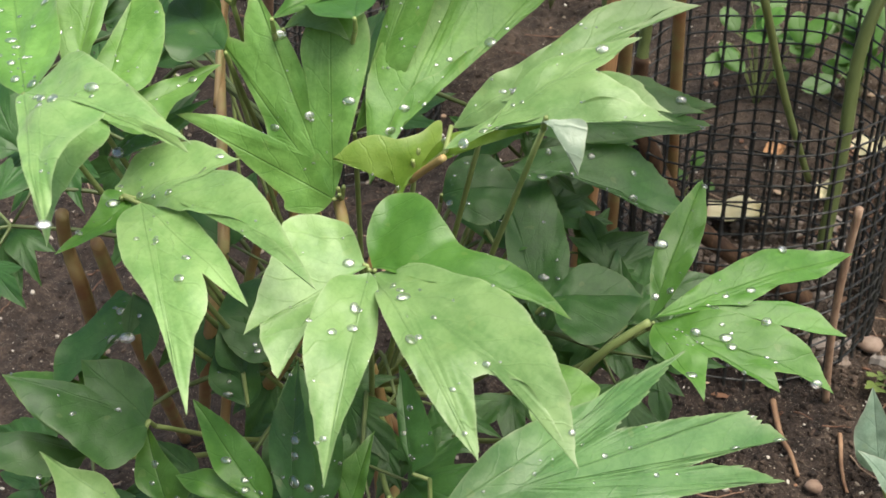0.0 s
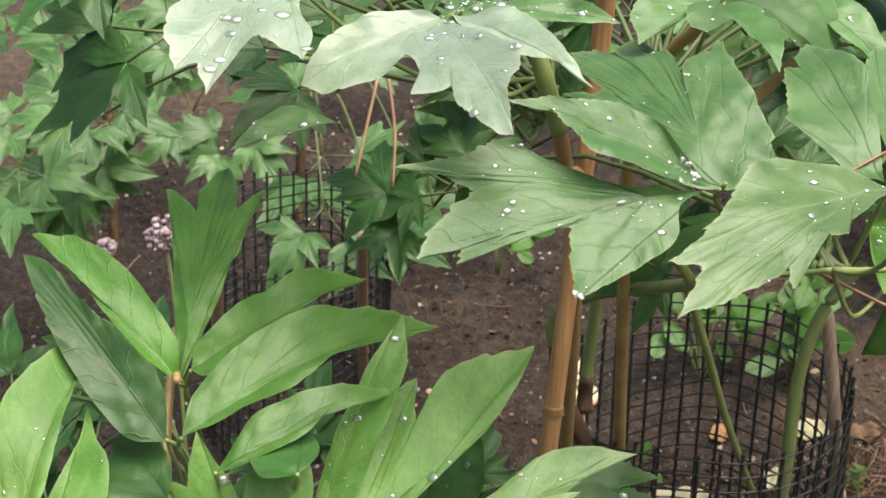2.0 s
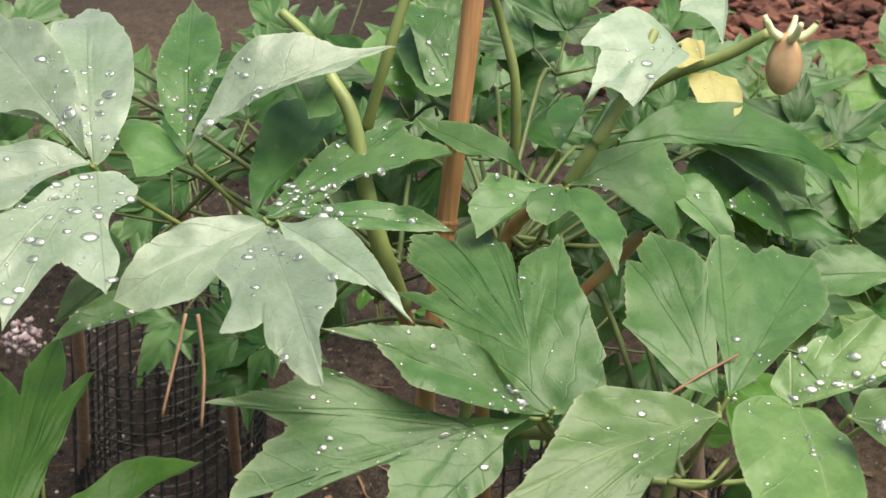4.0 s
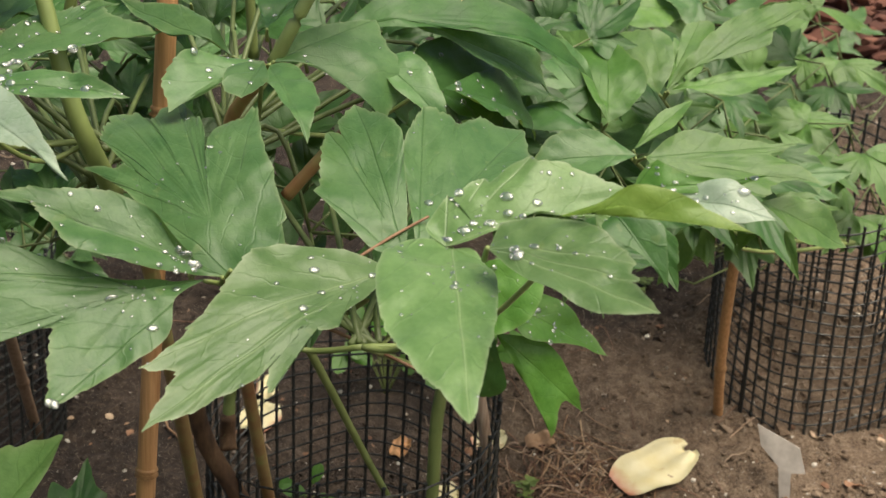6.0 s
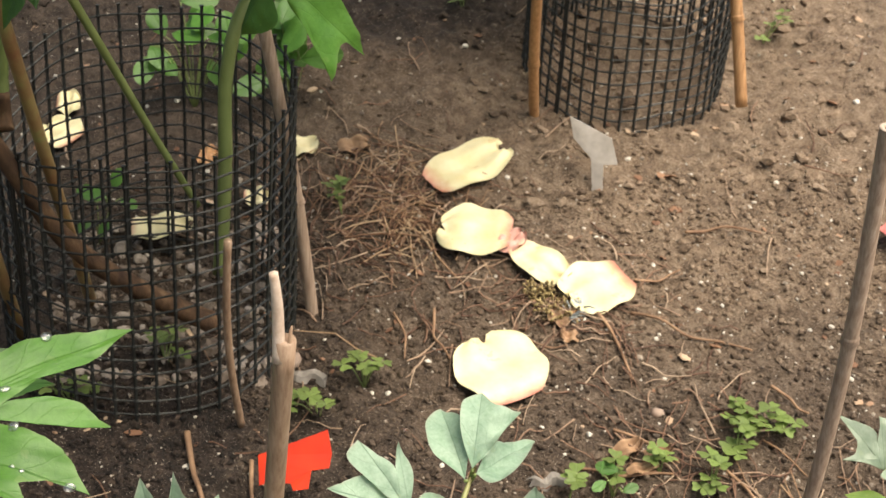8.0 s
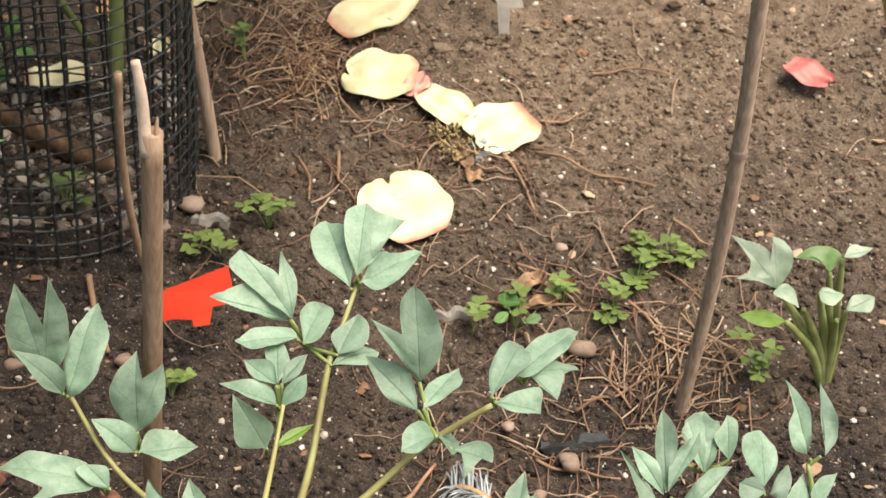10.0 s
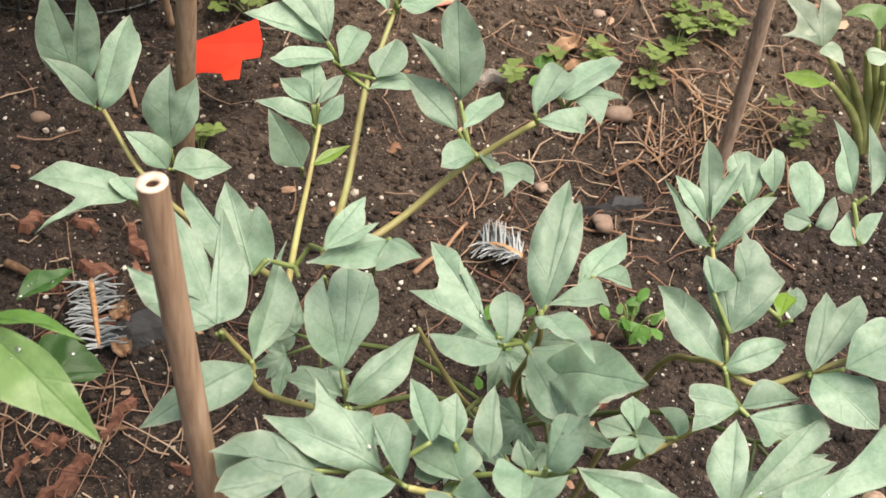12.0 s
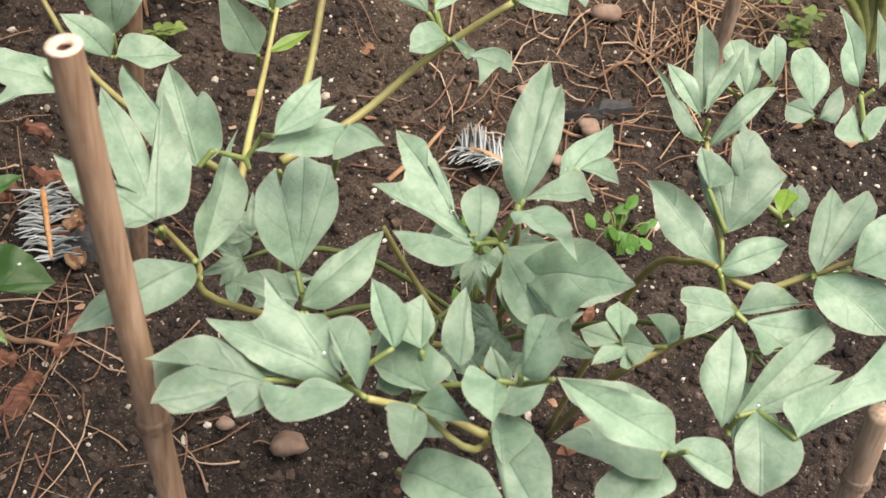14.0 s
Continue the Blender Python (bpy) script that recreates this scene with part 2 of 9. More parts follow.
STEM = plain("green_stem", [(0.3, (0.15, 0.20, 0.06)), (0.7, (0.25, 0.31, 0.11))], 60, 0.45, 0.2, 0.0004, (1, 1, 0.3))
# darkened copy of the green stem: shade among the sprays painted in
STEM_SHADE = plain("shaded_green_stem", [(0.3, (0.07, 0.10, 0.03)), (0.7, (0.12, 0.16, 0.055))], 60, 0.5, 0.2, 0.0004)
STEM_RED = plain("reddish_stem", [(0.3, (0.28, 0.13, 0.06)), (0.55, (0.34, 0.24, 0.10)), (0.75, (0.30, 0.34, 0.12))], 40, 0.45, 0.2, 0.0004)
STEM_PALE = plain("pale_green_stem", [(0.3, (0.20, 0.23, 0.07)), (0.7, (0.38, 0.42, 0.17))], 60, 0.5, 0.2, 0.0004)
STEM_C = plain("brown_green_stem", [(0.3, (0.24, 0.19, 0.08)), (0.55, (0.30, 0.29, 0.11)), (0.75, (0.36, 0.38, 0.17))], 40, 0.5, 0.2, 0.0004)
BARK = plain("brown_bark", [(0.3, (0.045, 0.022, 0.012)), (0.55, (0.13, 0.07, 0.036)), (0.75, (0.27, 0.165, 0.09))], 90, 0.85, 0.8, 0.002, (1, 1, 0.4))
STRAW = plain("dry_straw", [(0.3, (0.16, 0.08, 0.045)), (0.7, (0.36, 0.22, 0.13))], 60, 0.8)
PEBBLE = plain("pebble", [(0.3, (0.14, 0.085, 0.06)), (0.5, (0.25, 0.17, 0.125)), (0.75, (0.40, 0.31, 0.25))], 45, 0.8)
RED = plain("red_plastic", [(0.3, (0.62, 0.035, 0.012)), (0.7, (0.74, 0.055, 0.018))], 40, 0.35, 0.15, 0.0004)
TAG = plain("grey_zinc_tag", [(0.3, (0.36, 0.32, 0.28)), (0.7, (0.56, 0.51, 0.46))], 60, 0.55, 0.3, 0.0004)
WEATHERED = plain("weathered_scrap", [(0.3, (0.15, 0.13, 0.11)), (0.7, (0.32, 0.29, 0.26))], 60, 0.8, 0.3, 0.0004)
CHAR = plain("charred_wood", [(0.3, (0.008, 0.008, 0.009)), (0.7, (0.035, 0.035, 0.036))], 90, 0.6, 0.6, 0.002, (1, 6, 1))


# ---- building helpers ----
def mesh_from(name, verts, faces, mat, smooth=True):
    me = bpy.data.meshes.new(name)
    me.from_pydata([tuple(v) for v in verts], [], faces)
    me.materials.append(mat)
    if smooth:
        me.polygons.foreach_set("use_smooth", [True] * len(me.polygons))
    me.update()
    return me


def part(name, me, parent=None, label=""):
    ob = new(name, me)
    if parent is not None:
        ob.parent = parent
        ob.matrix_parent_inverse = parent.matrix_basis.inverted()
    return tagged(ob, label)


def thing(name, place, label, category, group="", kind=""):
    ob = new(name)
    ob.matrix_basis = Matrix.Translation(place)
    ob.empty_display_size = 0.02
    return tagged(ob, label, category, group, kind)


def curve_points(pts, n):
    """A smooth line through the given points, n steps a span."""
    p = [Vector(q) for q in pts]
    out = []
    for i in range(len(p) - 1):
        a, b, c, d = p[max(0, i - 1)], p[i], p[i + 1], p[min(len(p) - 1, i + 2)]
        for k in range(n):
            t = k / n
            out.append(0.5 * (2 * b + (c - a) * t + (2 * a - 5 * b + 4 * c - d) * t * t + (3 * b - a - 3 * c + d) * t ** 3))
    return out + [p[-1]]


def tube_data(pts, r0, r1, sides=8, cap=True, swell=()):
    """Rings of a tapering tube along the points; swell: (share of the length, factor) for nodes."""
    verts, faces = [], []
    total = len(pts) - 1
    up = Vector((0.3, 0.2, 0.93))
    for i, q in enumerate(pts):
        d = (pts[min(total, i + 1)] - pts[max(0, i - 1)]).normalized()
        a = d.cross(up if abs(d.dot(up)) < 0.95 else Vector((1, 0, 0))).normalized()
        b = d.cross(a)
        f = i / max(1, total)
        r = r0 + (r1 - r0) * f
        for at, by in swell:
            r *= 1 + (by - 1) * max(0, 1 - abs(f - at) * total)
        for k in range(sides):
            w = 2 * math.pi * k / sides
            verts.append(q + (a * math.cos(w) + b * math.sin(w)) * r)
    for i in range(total):
        for k in range(sides):
            k2 = (k + 1) % sides
            faces.append((i * sides + k, i * sides + k2, (i + 1) * sides + k2, (i + 1) * sides + k))
    if cap:
        faces.append(tuple(range(sides - 1, -1, -1)))
        faces.append(tuple(total * sides + k for k in range(sides)))
    return verts, faces


def tube(name, pts, r0, r1, mat, parent=None, sides=8, steps=5, label=""):
    v, f = tube_data(curve_points(pts, steps), r0, r1, sides)
    return part(name, mesh_from(name, v, f, mat), parent, label)


# ---- ground ----
SLOPE = (0.057, 0.311, -0.440)


def soft_clamp(v, a, b, w=0.6):
    return a + (v - a) if a <= v <= b else (b + w * (1 - math.exp(-(v - b) / w)) if v > b else a - w * (1 - math.exp(-(a - v) / w)))


def ground_z(x, y):
    """The height of the sloping bed; it levels out far away."""
    return SLOPE[0] * soft_clamp(x, -0.9, 1.1) + SLOPE[1] * soft_clamp(y, -0.2, 2.3) + SLOPE[2]


def lumps(x, y):
    v = Vector((x, y, 0.0))
    return 0.011 * noise.noise(v * 5) + 0.008 * noise.noise(v * 17) + 0.008 * abs(noise.noise(v * 40)) + 0.004 * noise.noise(v * 95)


def spaced(a, b, step, far):
    inner = [a + step * i for i in range(int((b - a) / step) + 1)]
    out, d = [], step
    while d < far:
        d *= 1.45
        out.append(d)
    return [a - d for d in reversed(out)] + inner + [b + d for d in out]


def build_ground():
    xs, ys = spaced(-0.85, 1.15, 0.0046, 60), spaced(0.3, 2.2, 0.0046, 60)
    verts = []
    for y in ys:
        for x in xs:
            near = -1 <= x <= 1.3 and 0 <= y <= 2.6
            verts.append((x, y, ground_z(x, y) + (lumps(x, y) if near else 0.012 * noise.noise(Vector((x, y, 0)) * 5))))
    w = len(xs)
    faces = [(j * w + i, j * w + i + 1, (j + 1) * w + i + 1, (j + 1) * w + i) for j in range(len(ys) - 1) for i in range(w - 1)]
    return tagged(part("ground", mesh_from("ground", verts, faces, SOIL)), "damp brown crumbly garden soil with grit", "soil", kind="structure")


ground = build_ground()


# ---- leaves ----
def leaf_outline(text, scallop=0.0, teeth=0.0):
    """The margin from polar marks deg:mm; T a tip, s a notch, m a bulge. Gives points (x, y) and, for each, its lobe's tip."""
    marks = []
    for q in text.split():
        a, r = q[1:].split(":")
        w, r = radians(float(a)), float(r) / 1000
        marks.append((q[0], Vector((r * math.sin(w), r * math.cos(w)))))
    seq = [("B", Vector((0, 0)))] + marks + [("B", Vector((0, 0)))]
    pts, ids = [], []
    n = len(seq)
    for i in range(n - 1):
        b, c = seq[i][1], seq[i + 1][1]
        a = seq[i - 1][1] if i > 0 and seq[i][0] == "m" else b - (c - b) * 0.3
        d = seq[i + 2][1] if i + 2 < n and seq[i + 1][0] == "m" else c + (c - b) * 0.3
        k = max(4, min(22, int((c - b).length / 0.0018)))
        for j in range(k):
            t = j / k
            pts.append(0.5 * (2 * b + (c - a) * t + (2 * a - 5 * b + 4 * c - d) * t * t + (3 * b - a - 3 * c + d) * t ** 3))
            ids.append(i + t)
    tips = [(i, p) for i, (k, p) in enumerate(seq) if k == "T"]
    # an uneven margin: shallow scallops and small teeth, fading towards the stalk
    far = max(p.length for p in pts)
    run = far * 37
    for i, p in enumerate(pts):
        run += (p - pts[i - 1]).length if i else 0
        fade = min(1, max(0, p.length / far - 0.22) * 4) * min(1, max(0, 1.02 - p.length / far) * 8)
        wave = noise.noise(Vector((p.x * 150, p.y * 150, far * 900)))
        lobe = abs(math.sin(math.pi * (run / (far * 0.46) + 0.5 * wave))) ** 0.6 - 0.7
        tooth = 1.3 * (run / 0.0075 + 0.6 * wave) % 1.0 - 0.5
        pts[i] = p * (1 + 0.016 * wave + fade * (scallop * lobe + teeth * tooth * (0.6 + wave)))
    return pts, [min(tips, key=lambda q: abs(q[0] - f))[1] for f in ids]


MARGIN = {"blue": (0.035, 0.006), "glauc": (0.03, 0.045), "pale": (0.03, 0.02), "wet": (0.025, 0.035), "far": (0.04, 0.045), "dark": (0.025, 0.02), "clover": (0, 0), "yellow": (0, 0)}


def blade(text, mat, arch, cup, seed, rings=10):
    """A leaf blade from its margin: rings round a point near the stalk, arched along and folded across its midrib."""
    pts, tips = leaf_outline(text, *MARGIN.get(mat, (0.01, 0.008)))
    n = len(pts)
    long = max(p.length for p in pts)
    mid = sum(pts, Vector((0, 0))) / n
    c = mid * 0.35
    rnd = random.Random(seed)
    w1, w2, ph = rnd.uniform(-1, 1), rnd.uniform(0.6, 1.4), rnd.uniform(0, 6)

    ribs = []
    for t in tips:
        if t not in ribs:
            ribs.append(t)
    rough = 1.3 if mat == "blue" else 1.0
    fold = cup * (1.5 if mat == "blue" else 1.0) / (1 + 0.3 * (len(ribs) - 1))

    def lift(p, s):
        f = p.y / long
        z = arch * long * (4 * max(0, f) * (1 - f)) * (1 + 0.8 * w1)
        # a shallow fold along every lobe's midrib
        away = [(p - t * min(1, max(0, p.dot(t) / t.length_squared))).length / long for t in ribs]
        off = long * (-math.log(sum(math.exp(-16 * d) for d in away)) / 16)
        z += fold * max(0.0, off + 0.03 * long) * (1 - 0.8 * max(0.0, off) / long)
        z += long * 0.022 * s * math.sin(ph + 6 * p.x / long * w2 + 5 * f) + long * 0.008 * w1 * s * math.sin(16 * f + ph)
        # quilted blade and ruffled margin
        v = Vector((p.x * 42, p.y * 42, seed * 1.7))
        z += rough * (0.0026 * noise.noise(v) + 0.0012 * noise.noise(v * 2.7) + 0.0034 * s ** 4 * noise.noise(v * 1.4 + Vector((5, 3, 1)))) * min(1, long / 0.05)
        return z

    verts, rim = [(c.x, c.y, lift(c, 0))], [0.0]
    for k in range(1, rings + 1):
        s = (k / rings) ** 0.85
        s = s if k < rings - 1 else (0.975 if k == rings - 1 else 1.0)
        for p in pts:
            q = c + (p - c) * s
            verts.append((q.x, q.y, lift(q, s)))
            rim.append(s)
    faces, lobes = [], []
    for i in range(n):
        j = (i + 1) % n
        faces.append((0, 1 + j, 1 + i))
        lobes.append(tips[i])
        for k in range(rings - 1):
            a, b = 1 + k * n, 1 + (k + 1) * n
            faces.append((a + i, a + j, b + j, b + i))
            lobes.append(tips[i])
    me = mesh_from("leaflet", verts, faces, LEAF[mat])
    uv = me.uv_layers.new(name="lobe")
    for poly, tip in zip(me.polygons, lobes):
        ax = tip.normalized()
        for li in poly.loop_indices:
            v = verts[me.loops[li].vertex_index]
            uv.data[li].uv = (v[0] * ax.x + v[1] * ax.y, v[0] * ax.y - v[1] * ax.x)
    at = me.attributes.new("rim", "FLOAT", "POINT")
    at.data.foreach_set("value", rim)
    return me


LEAFLETS = []


def leaflet(plant, mat, base, turn, margin, arch=0.06, cup=0.22):
    """One leaflet of a plant: where its stalk joins, how it is turned, and its margin."""
    ob = new("leaflet", blade(margin, mat, arch, cup, len(LEAFLETS)))
    ob.parent = plant
    ob.matrix_parent_inverse = plant.matrix_basis.inverted()
    ob.matrix_basis = pose(*base, *turn)
    LEAFLETS.append(ob)
    return ob


def on_ground(x, y, dz=0.0):
    return (x, y, ground_z(x, y) + dz)


plant_a = thing("tree_peony", on_ground(-0.15, 0.75), "leafy tree peony with bright green lobed leaves and rain drops", "plant", "peonies in the bed")
plant_b = thing("tree_peony", on_ground(-0.27, 1.0), "tree peony shoot with narrow grass-green lobed leaflets", "plant", "peonies in the bed")
plant_d = thing("tree_peony", on_ground(0.1, 1.15), "tree peony with broad grey-green wet leaves inside the net", "plant", "peonies in the bed")
plant_e = thing("tree_peony", on_ground(-0.15, 1.25), "tree peony with pale waxy leaves covered in rain drops", "plant", "peonies in the bed")
plant_f = thing("tree_peony", on_ground(0.12, 1.35), "tree peony with dark green leaves and a yellow bud", "plant", "peonies in the bed")
plant_h = thing("tree_peony", on_ground(0.62, 1.50), "light green tree peony with feathery leaves behind the net", "plant", "peonies in the bed")
plant_k = thing("tree_peony", on_ground(0.80, 1.95), "bluish green tree peony with narrow upright leaflets", "plant", "peonies in the bed")
plant_c = thing("tree_peony", on_ground(0.42, 0.66), "young tree peony with blue-green leaflets on bare soil", "plant", "peonies in the bed")
plant_x = thing("tree_peony", (0.968, 1.392, 0.048), "light green peony shoot with finely cut leaves", "plant", "peonies in the bed")
plant_w = thing("herb_plant", on_ground(0.782, 0.965), "small pale plant with stubby stems and whitish leaves", "plant")
leaflet(plant_a, "mist", (-0.179, 0.512, 0.351), (-2, 29, -110), "m65:10 m46:46 T41:91 m28:61 m7:55 s-2:46 m-7:59 T0:94 m-7:67 m-27:40 m-52:27 m-61:15")
leaflet(plant_a, "bright", (-0.183, 0.516, 0.350), (10, -10, 28), "m-24:34 m-11:80 T0:137 m9:102 m23:52 m54:19")
leaflet(plant_a, "bright", (-0.185, 0.561, 0.335), (34, 3, 4), "m-27:28 m-22:56 m-18:79 m-11:99 m-6:113 T0:129 m0:114 m2:83 m8:47 m21:20 m47:9")
leaflet(plant_a, "bright", (-0.176, 0.572, 0.325), (40, 3, 7), "m-25:18 m-9:37 m-1:58 m1:71 T0:84 m7:69 m18:58 m30:45 m45:30 m56:19")
leaflet(plant_a, "bright", (-0.173, 0.570, 0.319), (20, 27, -34), "m-36:15 m-16:28 m-8:46 T0:63 m9:45 m20:31 m43:26 m60:18")
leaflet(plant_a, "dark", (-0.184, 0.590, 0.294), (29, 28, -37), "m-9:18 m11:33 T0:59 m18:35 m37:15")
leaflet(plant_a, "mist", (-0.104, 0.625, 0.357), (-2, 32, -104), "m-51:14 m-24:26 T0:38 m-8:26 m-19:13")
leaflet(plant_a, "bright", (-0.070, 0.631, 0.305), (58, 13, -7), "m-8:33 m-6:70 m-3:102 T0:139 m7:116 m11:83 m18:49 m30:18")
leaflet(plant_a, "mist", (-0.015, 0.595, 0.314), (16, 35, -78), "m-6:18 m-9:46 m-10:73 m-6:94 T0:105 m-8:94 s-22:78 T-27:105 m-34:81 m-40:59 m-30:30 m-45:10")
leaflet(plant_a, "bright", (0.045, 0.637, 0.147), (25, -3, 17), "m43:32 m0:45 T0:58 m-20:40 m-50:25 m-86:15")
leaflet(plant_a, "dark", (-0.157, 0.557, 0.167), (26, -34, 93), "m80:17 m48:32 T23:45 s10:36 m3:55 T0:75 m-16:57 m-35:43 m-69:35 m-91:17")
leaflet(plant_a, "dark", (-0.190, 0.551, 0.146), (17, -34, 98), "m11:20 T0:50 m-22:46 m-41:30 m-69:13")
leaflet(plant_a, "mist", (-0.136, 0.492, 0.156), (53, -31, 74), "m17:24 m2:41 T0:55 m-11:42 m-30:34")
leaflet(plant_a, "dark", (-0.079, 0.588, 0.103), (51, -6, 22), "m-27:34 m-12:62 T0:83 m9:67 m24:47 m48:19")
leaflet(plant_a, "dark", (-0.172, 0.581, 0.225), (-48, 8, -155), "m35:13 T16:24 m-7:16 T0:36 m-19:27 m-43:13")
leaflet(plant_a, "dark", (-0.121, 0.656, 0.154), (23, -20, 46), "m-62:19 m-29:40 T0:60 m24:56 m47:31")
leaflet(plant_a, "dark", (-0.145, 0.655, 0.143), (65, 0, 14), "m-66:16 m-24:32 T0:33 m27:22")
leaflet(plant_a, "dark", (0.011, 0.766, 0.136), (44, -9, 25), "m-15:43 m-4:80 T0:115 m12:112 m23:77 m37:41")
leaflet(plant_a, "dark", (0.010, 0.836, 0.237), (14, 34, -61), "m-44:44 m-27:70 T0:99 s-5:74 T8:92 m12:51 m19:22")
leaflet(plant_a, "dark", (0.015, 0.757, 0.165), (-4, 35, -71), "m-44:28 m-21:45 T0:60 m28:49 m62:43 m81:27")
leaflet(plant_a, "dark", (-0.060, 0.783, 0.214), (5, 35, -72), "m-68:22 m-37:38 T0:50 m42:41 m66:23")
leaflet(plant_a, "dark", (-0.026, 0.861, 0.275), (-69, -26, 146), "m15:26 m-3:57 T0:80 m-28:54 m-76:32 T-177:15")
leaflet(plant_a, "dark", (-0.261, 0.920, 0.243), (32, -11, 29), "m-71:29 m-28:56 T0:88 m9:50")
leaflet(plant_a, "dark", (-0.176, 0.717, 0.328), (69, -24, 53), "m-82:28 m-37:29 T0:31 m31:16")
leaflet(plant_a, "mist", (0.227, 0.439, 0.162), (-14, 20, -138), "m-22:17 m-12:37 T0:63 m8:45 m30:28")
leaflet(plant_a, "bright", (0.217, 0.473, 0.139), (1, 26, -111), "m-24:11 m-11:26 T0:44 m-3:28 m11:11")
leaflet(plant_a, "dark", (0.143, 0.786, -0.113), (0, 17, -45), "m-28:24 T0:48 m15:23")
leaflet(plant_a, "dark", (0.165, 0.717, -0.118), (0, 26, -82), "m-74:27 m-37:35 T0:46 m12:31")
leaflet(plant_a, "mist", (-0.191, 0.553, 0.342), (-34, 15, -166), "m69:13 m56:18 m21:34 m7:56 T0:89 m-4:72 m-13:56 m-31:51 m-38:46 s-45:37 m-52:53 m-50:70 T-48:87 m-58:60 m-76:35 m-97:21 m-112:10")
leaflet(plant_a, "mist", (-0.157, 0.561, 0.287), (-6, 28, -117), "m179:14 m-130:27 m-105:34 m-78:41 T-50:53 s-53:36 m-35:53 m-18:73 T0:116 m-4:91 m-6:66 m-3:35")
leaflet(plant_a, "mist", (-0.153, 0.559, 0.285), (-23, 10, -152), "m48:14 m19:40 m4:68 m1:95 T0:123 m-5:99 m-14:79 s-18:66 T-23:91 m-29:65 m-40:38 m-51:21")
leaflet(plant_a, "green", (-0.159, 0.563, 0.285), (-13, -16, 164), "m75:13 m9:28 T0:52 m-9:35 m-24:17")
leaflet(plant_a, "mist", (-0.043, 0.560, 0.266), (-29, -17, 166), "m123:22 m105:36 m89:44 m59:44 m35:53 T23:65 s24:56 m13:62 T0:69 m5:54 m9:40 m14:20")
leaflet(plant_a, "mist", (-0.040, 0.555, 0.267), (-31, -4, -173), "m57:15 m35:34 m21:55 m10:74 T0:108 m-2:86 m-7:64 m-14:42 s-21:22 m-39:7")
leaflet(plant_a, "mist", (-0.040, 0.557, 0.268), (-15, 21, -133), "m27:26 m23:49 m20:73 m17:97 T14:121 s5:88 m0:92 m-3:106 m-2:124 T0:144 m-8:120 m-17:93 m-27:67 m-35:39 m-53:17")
leaflet(plant_a, "green", (-0.041, 0.561, 0.268), (-4, 31, -103), "m-120:16 m-99:34 m-70:38 m-23:45 m-11:70 T0:98 m1:70 m9:41 m11:21")
leaflet(plant_a, "bright", (-0.073, 0.605, 0.279), (68, -3, 10), "m-126:12 m-102:24 m-86:26 m-68:46 m-62:60 T-61:88 m-52:67 m-48:53 m-45:45 m-38:61 T-35:100 s-29:88 m-25:99 T-20:112 m-18:95 m-14:77 s-11:60 m-10:79 T0:116 m11:90 m15:69 m17:33")
leaflet(plant_a, "mist", (-0.016, 0.611, 0.321), (28, 33, -48), "m-25:25 m-12:54 m-12:81 m-10:102 T0:132 m-2:118 m0:95 T1:99 m5:83 s10:72 m16:84 T28:103 m22:83 m22:54 m27:27")
leaflet(plant_a, "lime", (-0.039, 0.602, 0.283), (51, -51, 47), "m43:16 m18:24 T0:38 m19:36 m38:34 m54:30 m73:34 m85:44 m101:26 m85:15")
leaflet(plant_a, "lime", (-0.030, 0.604, 0.300), (43, 56, -42), "m2:11 m-1:32 T0:69 m-7:42 m-26:23")
leaflet(plant_a, "pale", (0.038, 0.537, 0.353), (-48, 28, -145), "m-51:9 T0:27 m-31:20 m-57:17")
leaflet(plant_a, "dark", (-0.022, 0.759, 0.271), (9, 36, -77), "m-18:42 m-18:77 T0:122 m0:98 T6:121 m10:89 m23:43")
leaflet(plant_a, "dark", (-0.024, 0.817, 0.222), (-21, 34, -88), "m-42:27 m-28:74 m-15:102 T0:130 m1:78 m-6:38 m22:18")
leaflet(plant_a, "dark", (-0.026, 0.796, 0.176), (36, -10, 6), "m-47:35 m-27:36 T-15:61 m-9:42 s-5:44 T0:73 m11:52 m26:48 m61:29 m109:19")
leaflet(plant_a, "green", (0.081, 0.692, 0.193), (41, 12, -5), "m-19:28 m-11:53 T0:93 m8:68 m17:40 m29:14")
leaflet(plant_a, "green", (0.083, 0.693, 0.191), (8, 30, -47), "m-15:34 m-11:73 m-6:106 T0:140 m5:105 m6:77 s15:52 m13:73 m18:92 T28:108 m25:86 m21:51")
leaflet(plant_a, "green", (0.083, 0.692, 0.190), (-18, 31, -104), "m-33:31 m-21:58 m-12:83 T0:103 m-1:86 s6:69 T12:77 m15:65 m14:43 s20:36 T45:56 m51:32 m78:14")
leaflet(plant_a, "glauc", (0.005, 0.497, 0.178), (-6, 44, -53), "m-36:42 m-27:77 m-22:100 m-21:126 T-19:167 m-16:134 s-12:105 m-9:138 m-6:179 T-6:182 s-5:183 T0:203 m0:170 s1:137 m2:157 T6:190 m7:132 m14:68")
leaflet(plant_a, "green", (-0.161, 0.550, 0.154), (11, -29, 69), "m75:17 m56:31 m39:52 T23:67 s17:49 m9:68 T0:92 m-8:68 m-17:50 m-26:28")
leaflet(plant_a, "dark", (-0.171, 0.594, 0.206), (-33, -18, 149), "m85:22 m42:30 m27:47 T0:70 m10:53 s13:37 T-4:40 m2:23 m-41:10")
leaflet(plant_a, "green", (-0.142, 0.542, 0.127), (49, -23, 17), "m-36:20 m-11:33 T0:46 m16:27 m77:16")
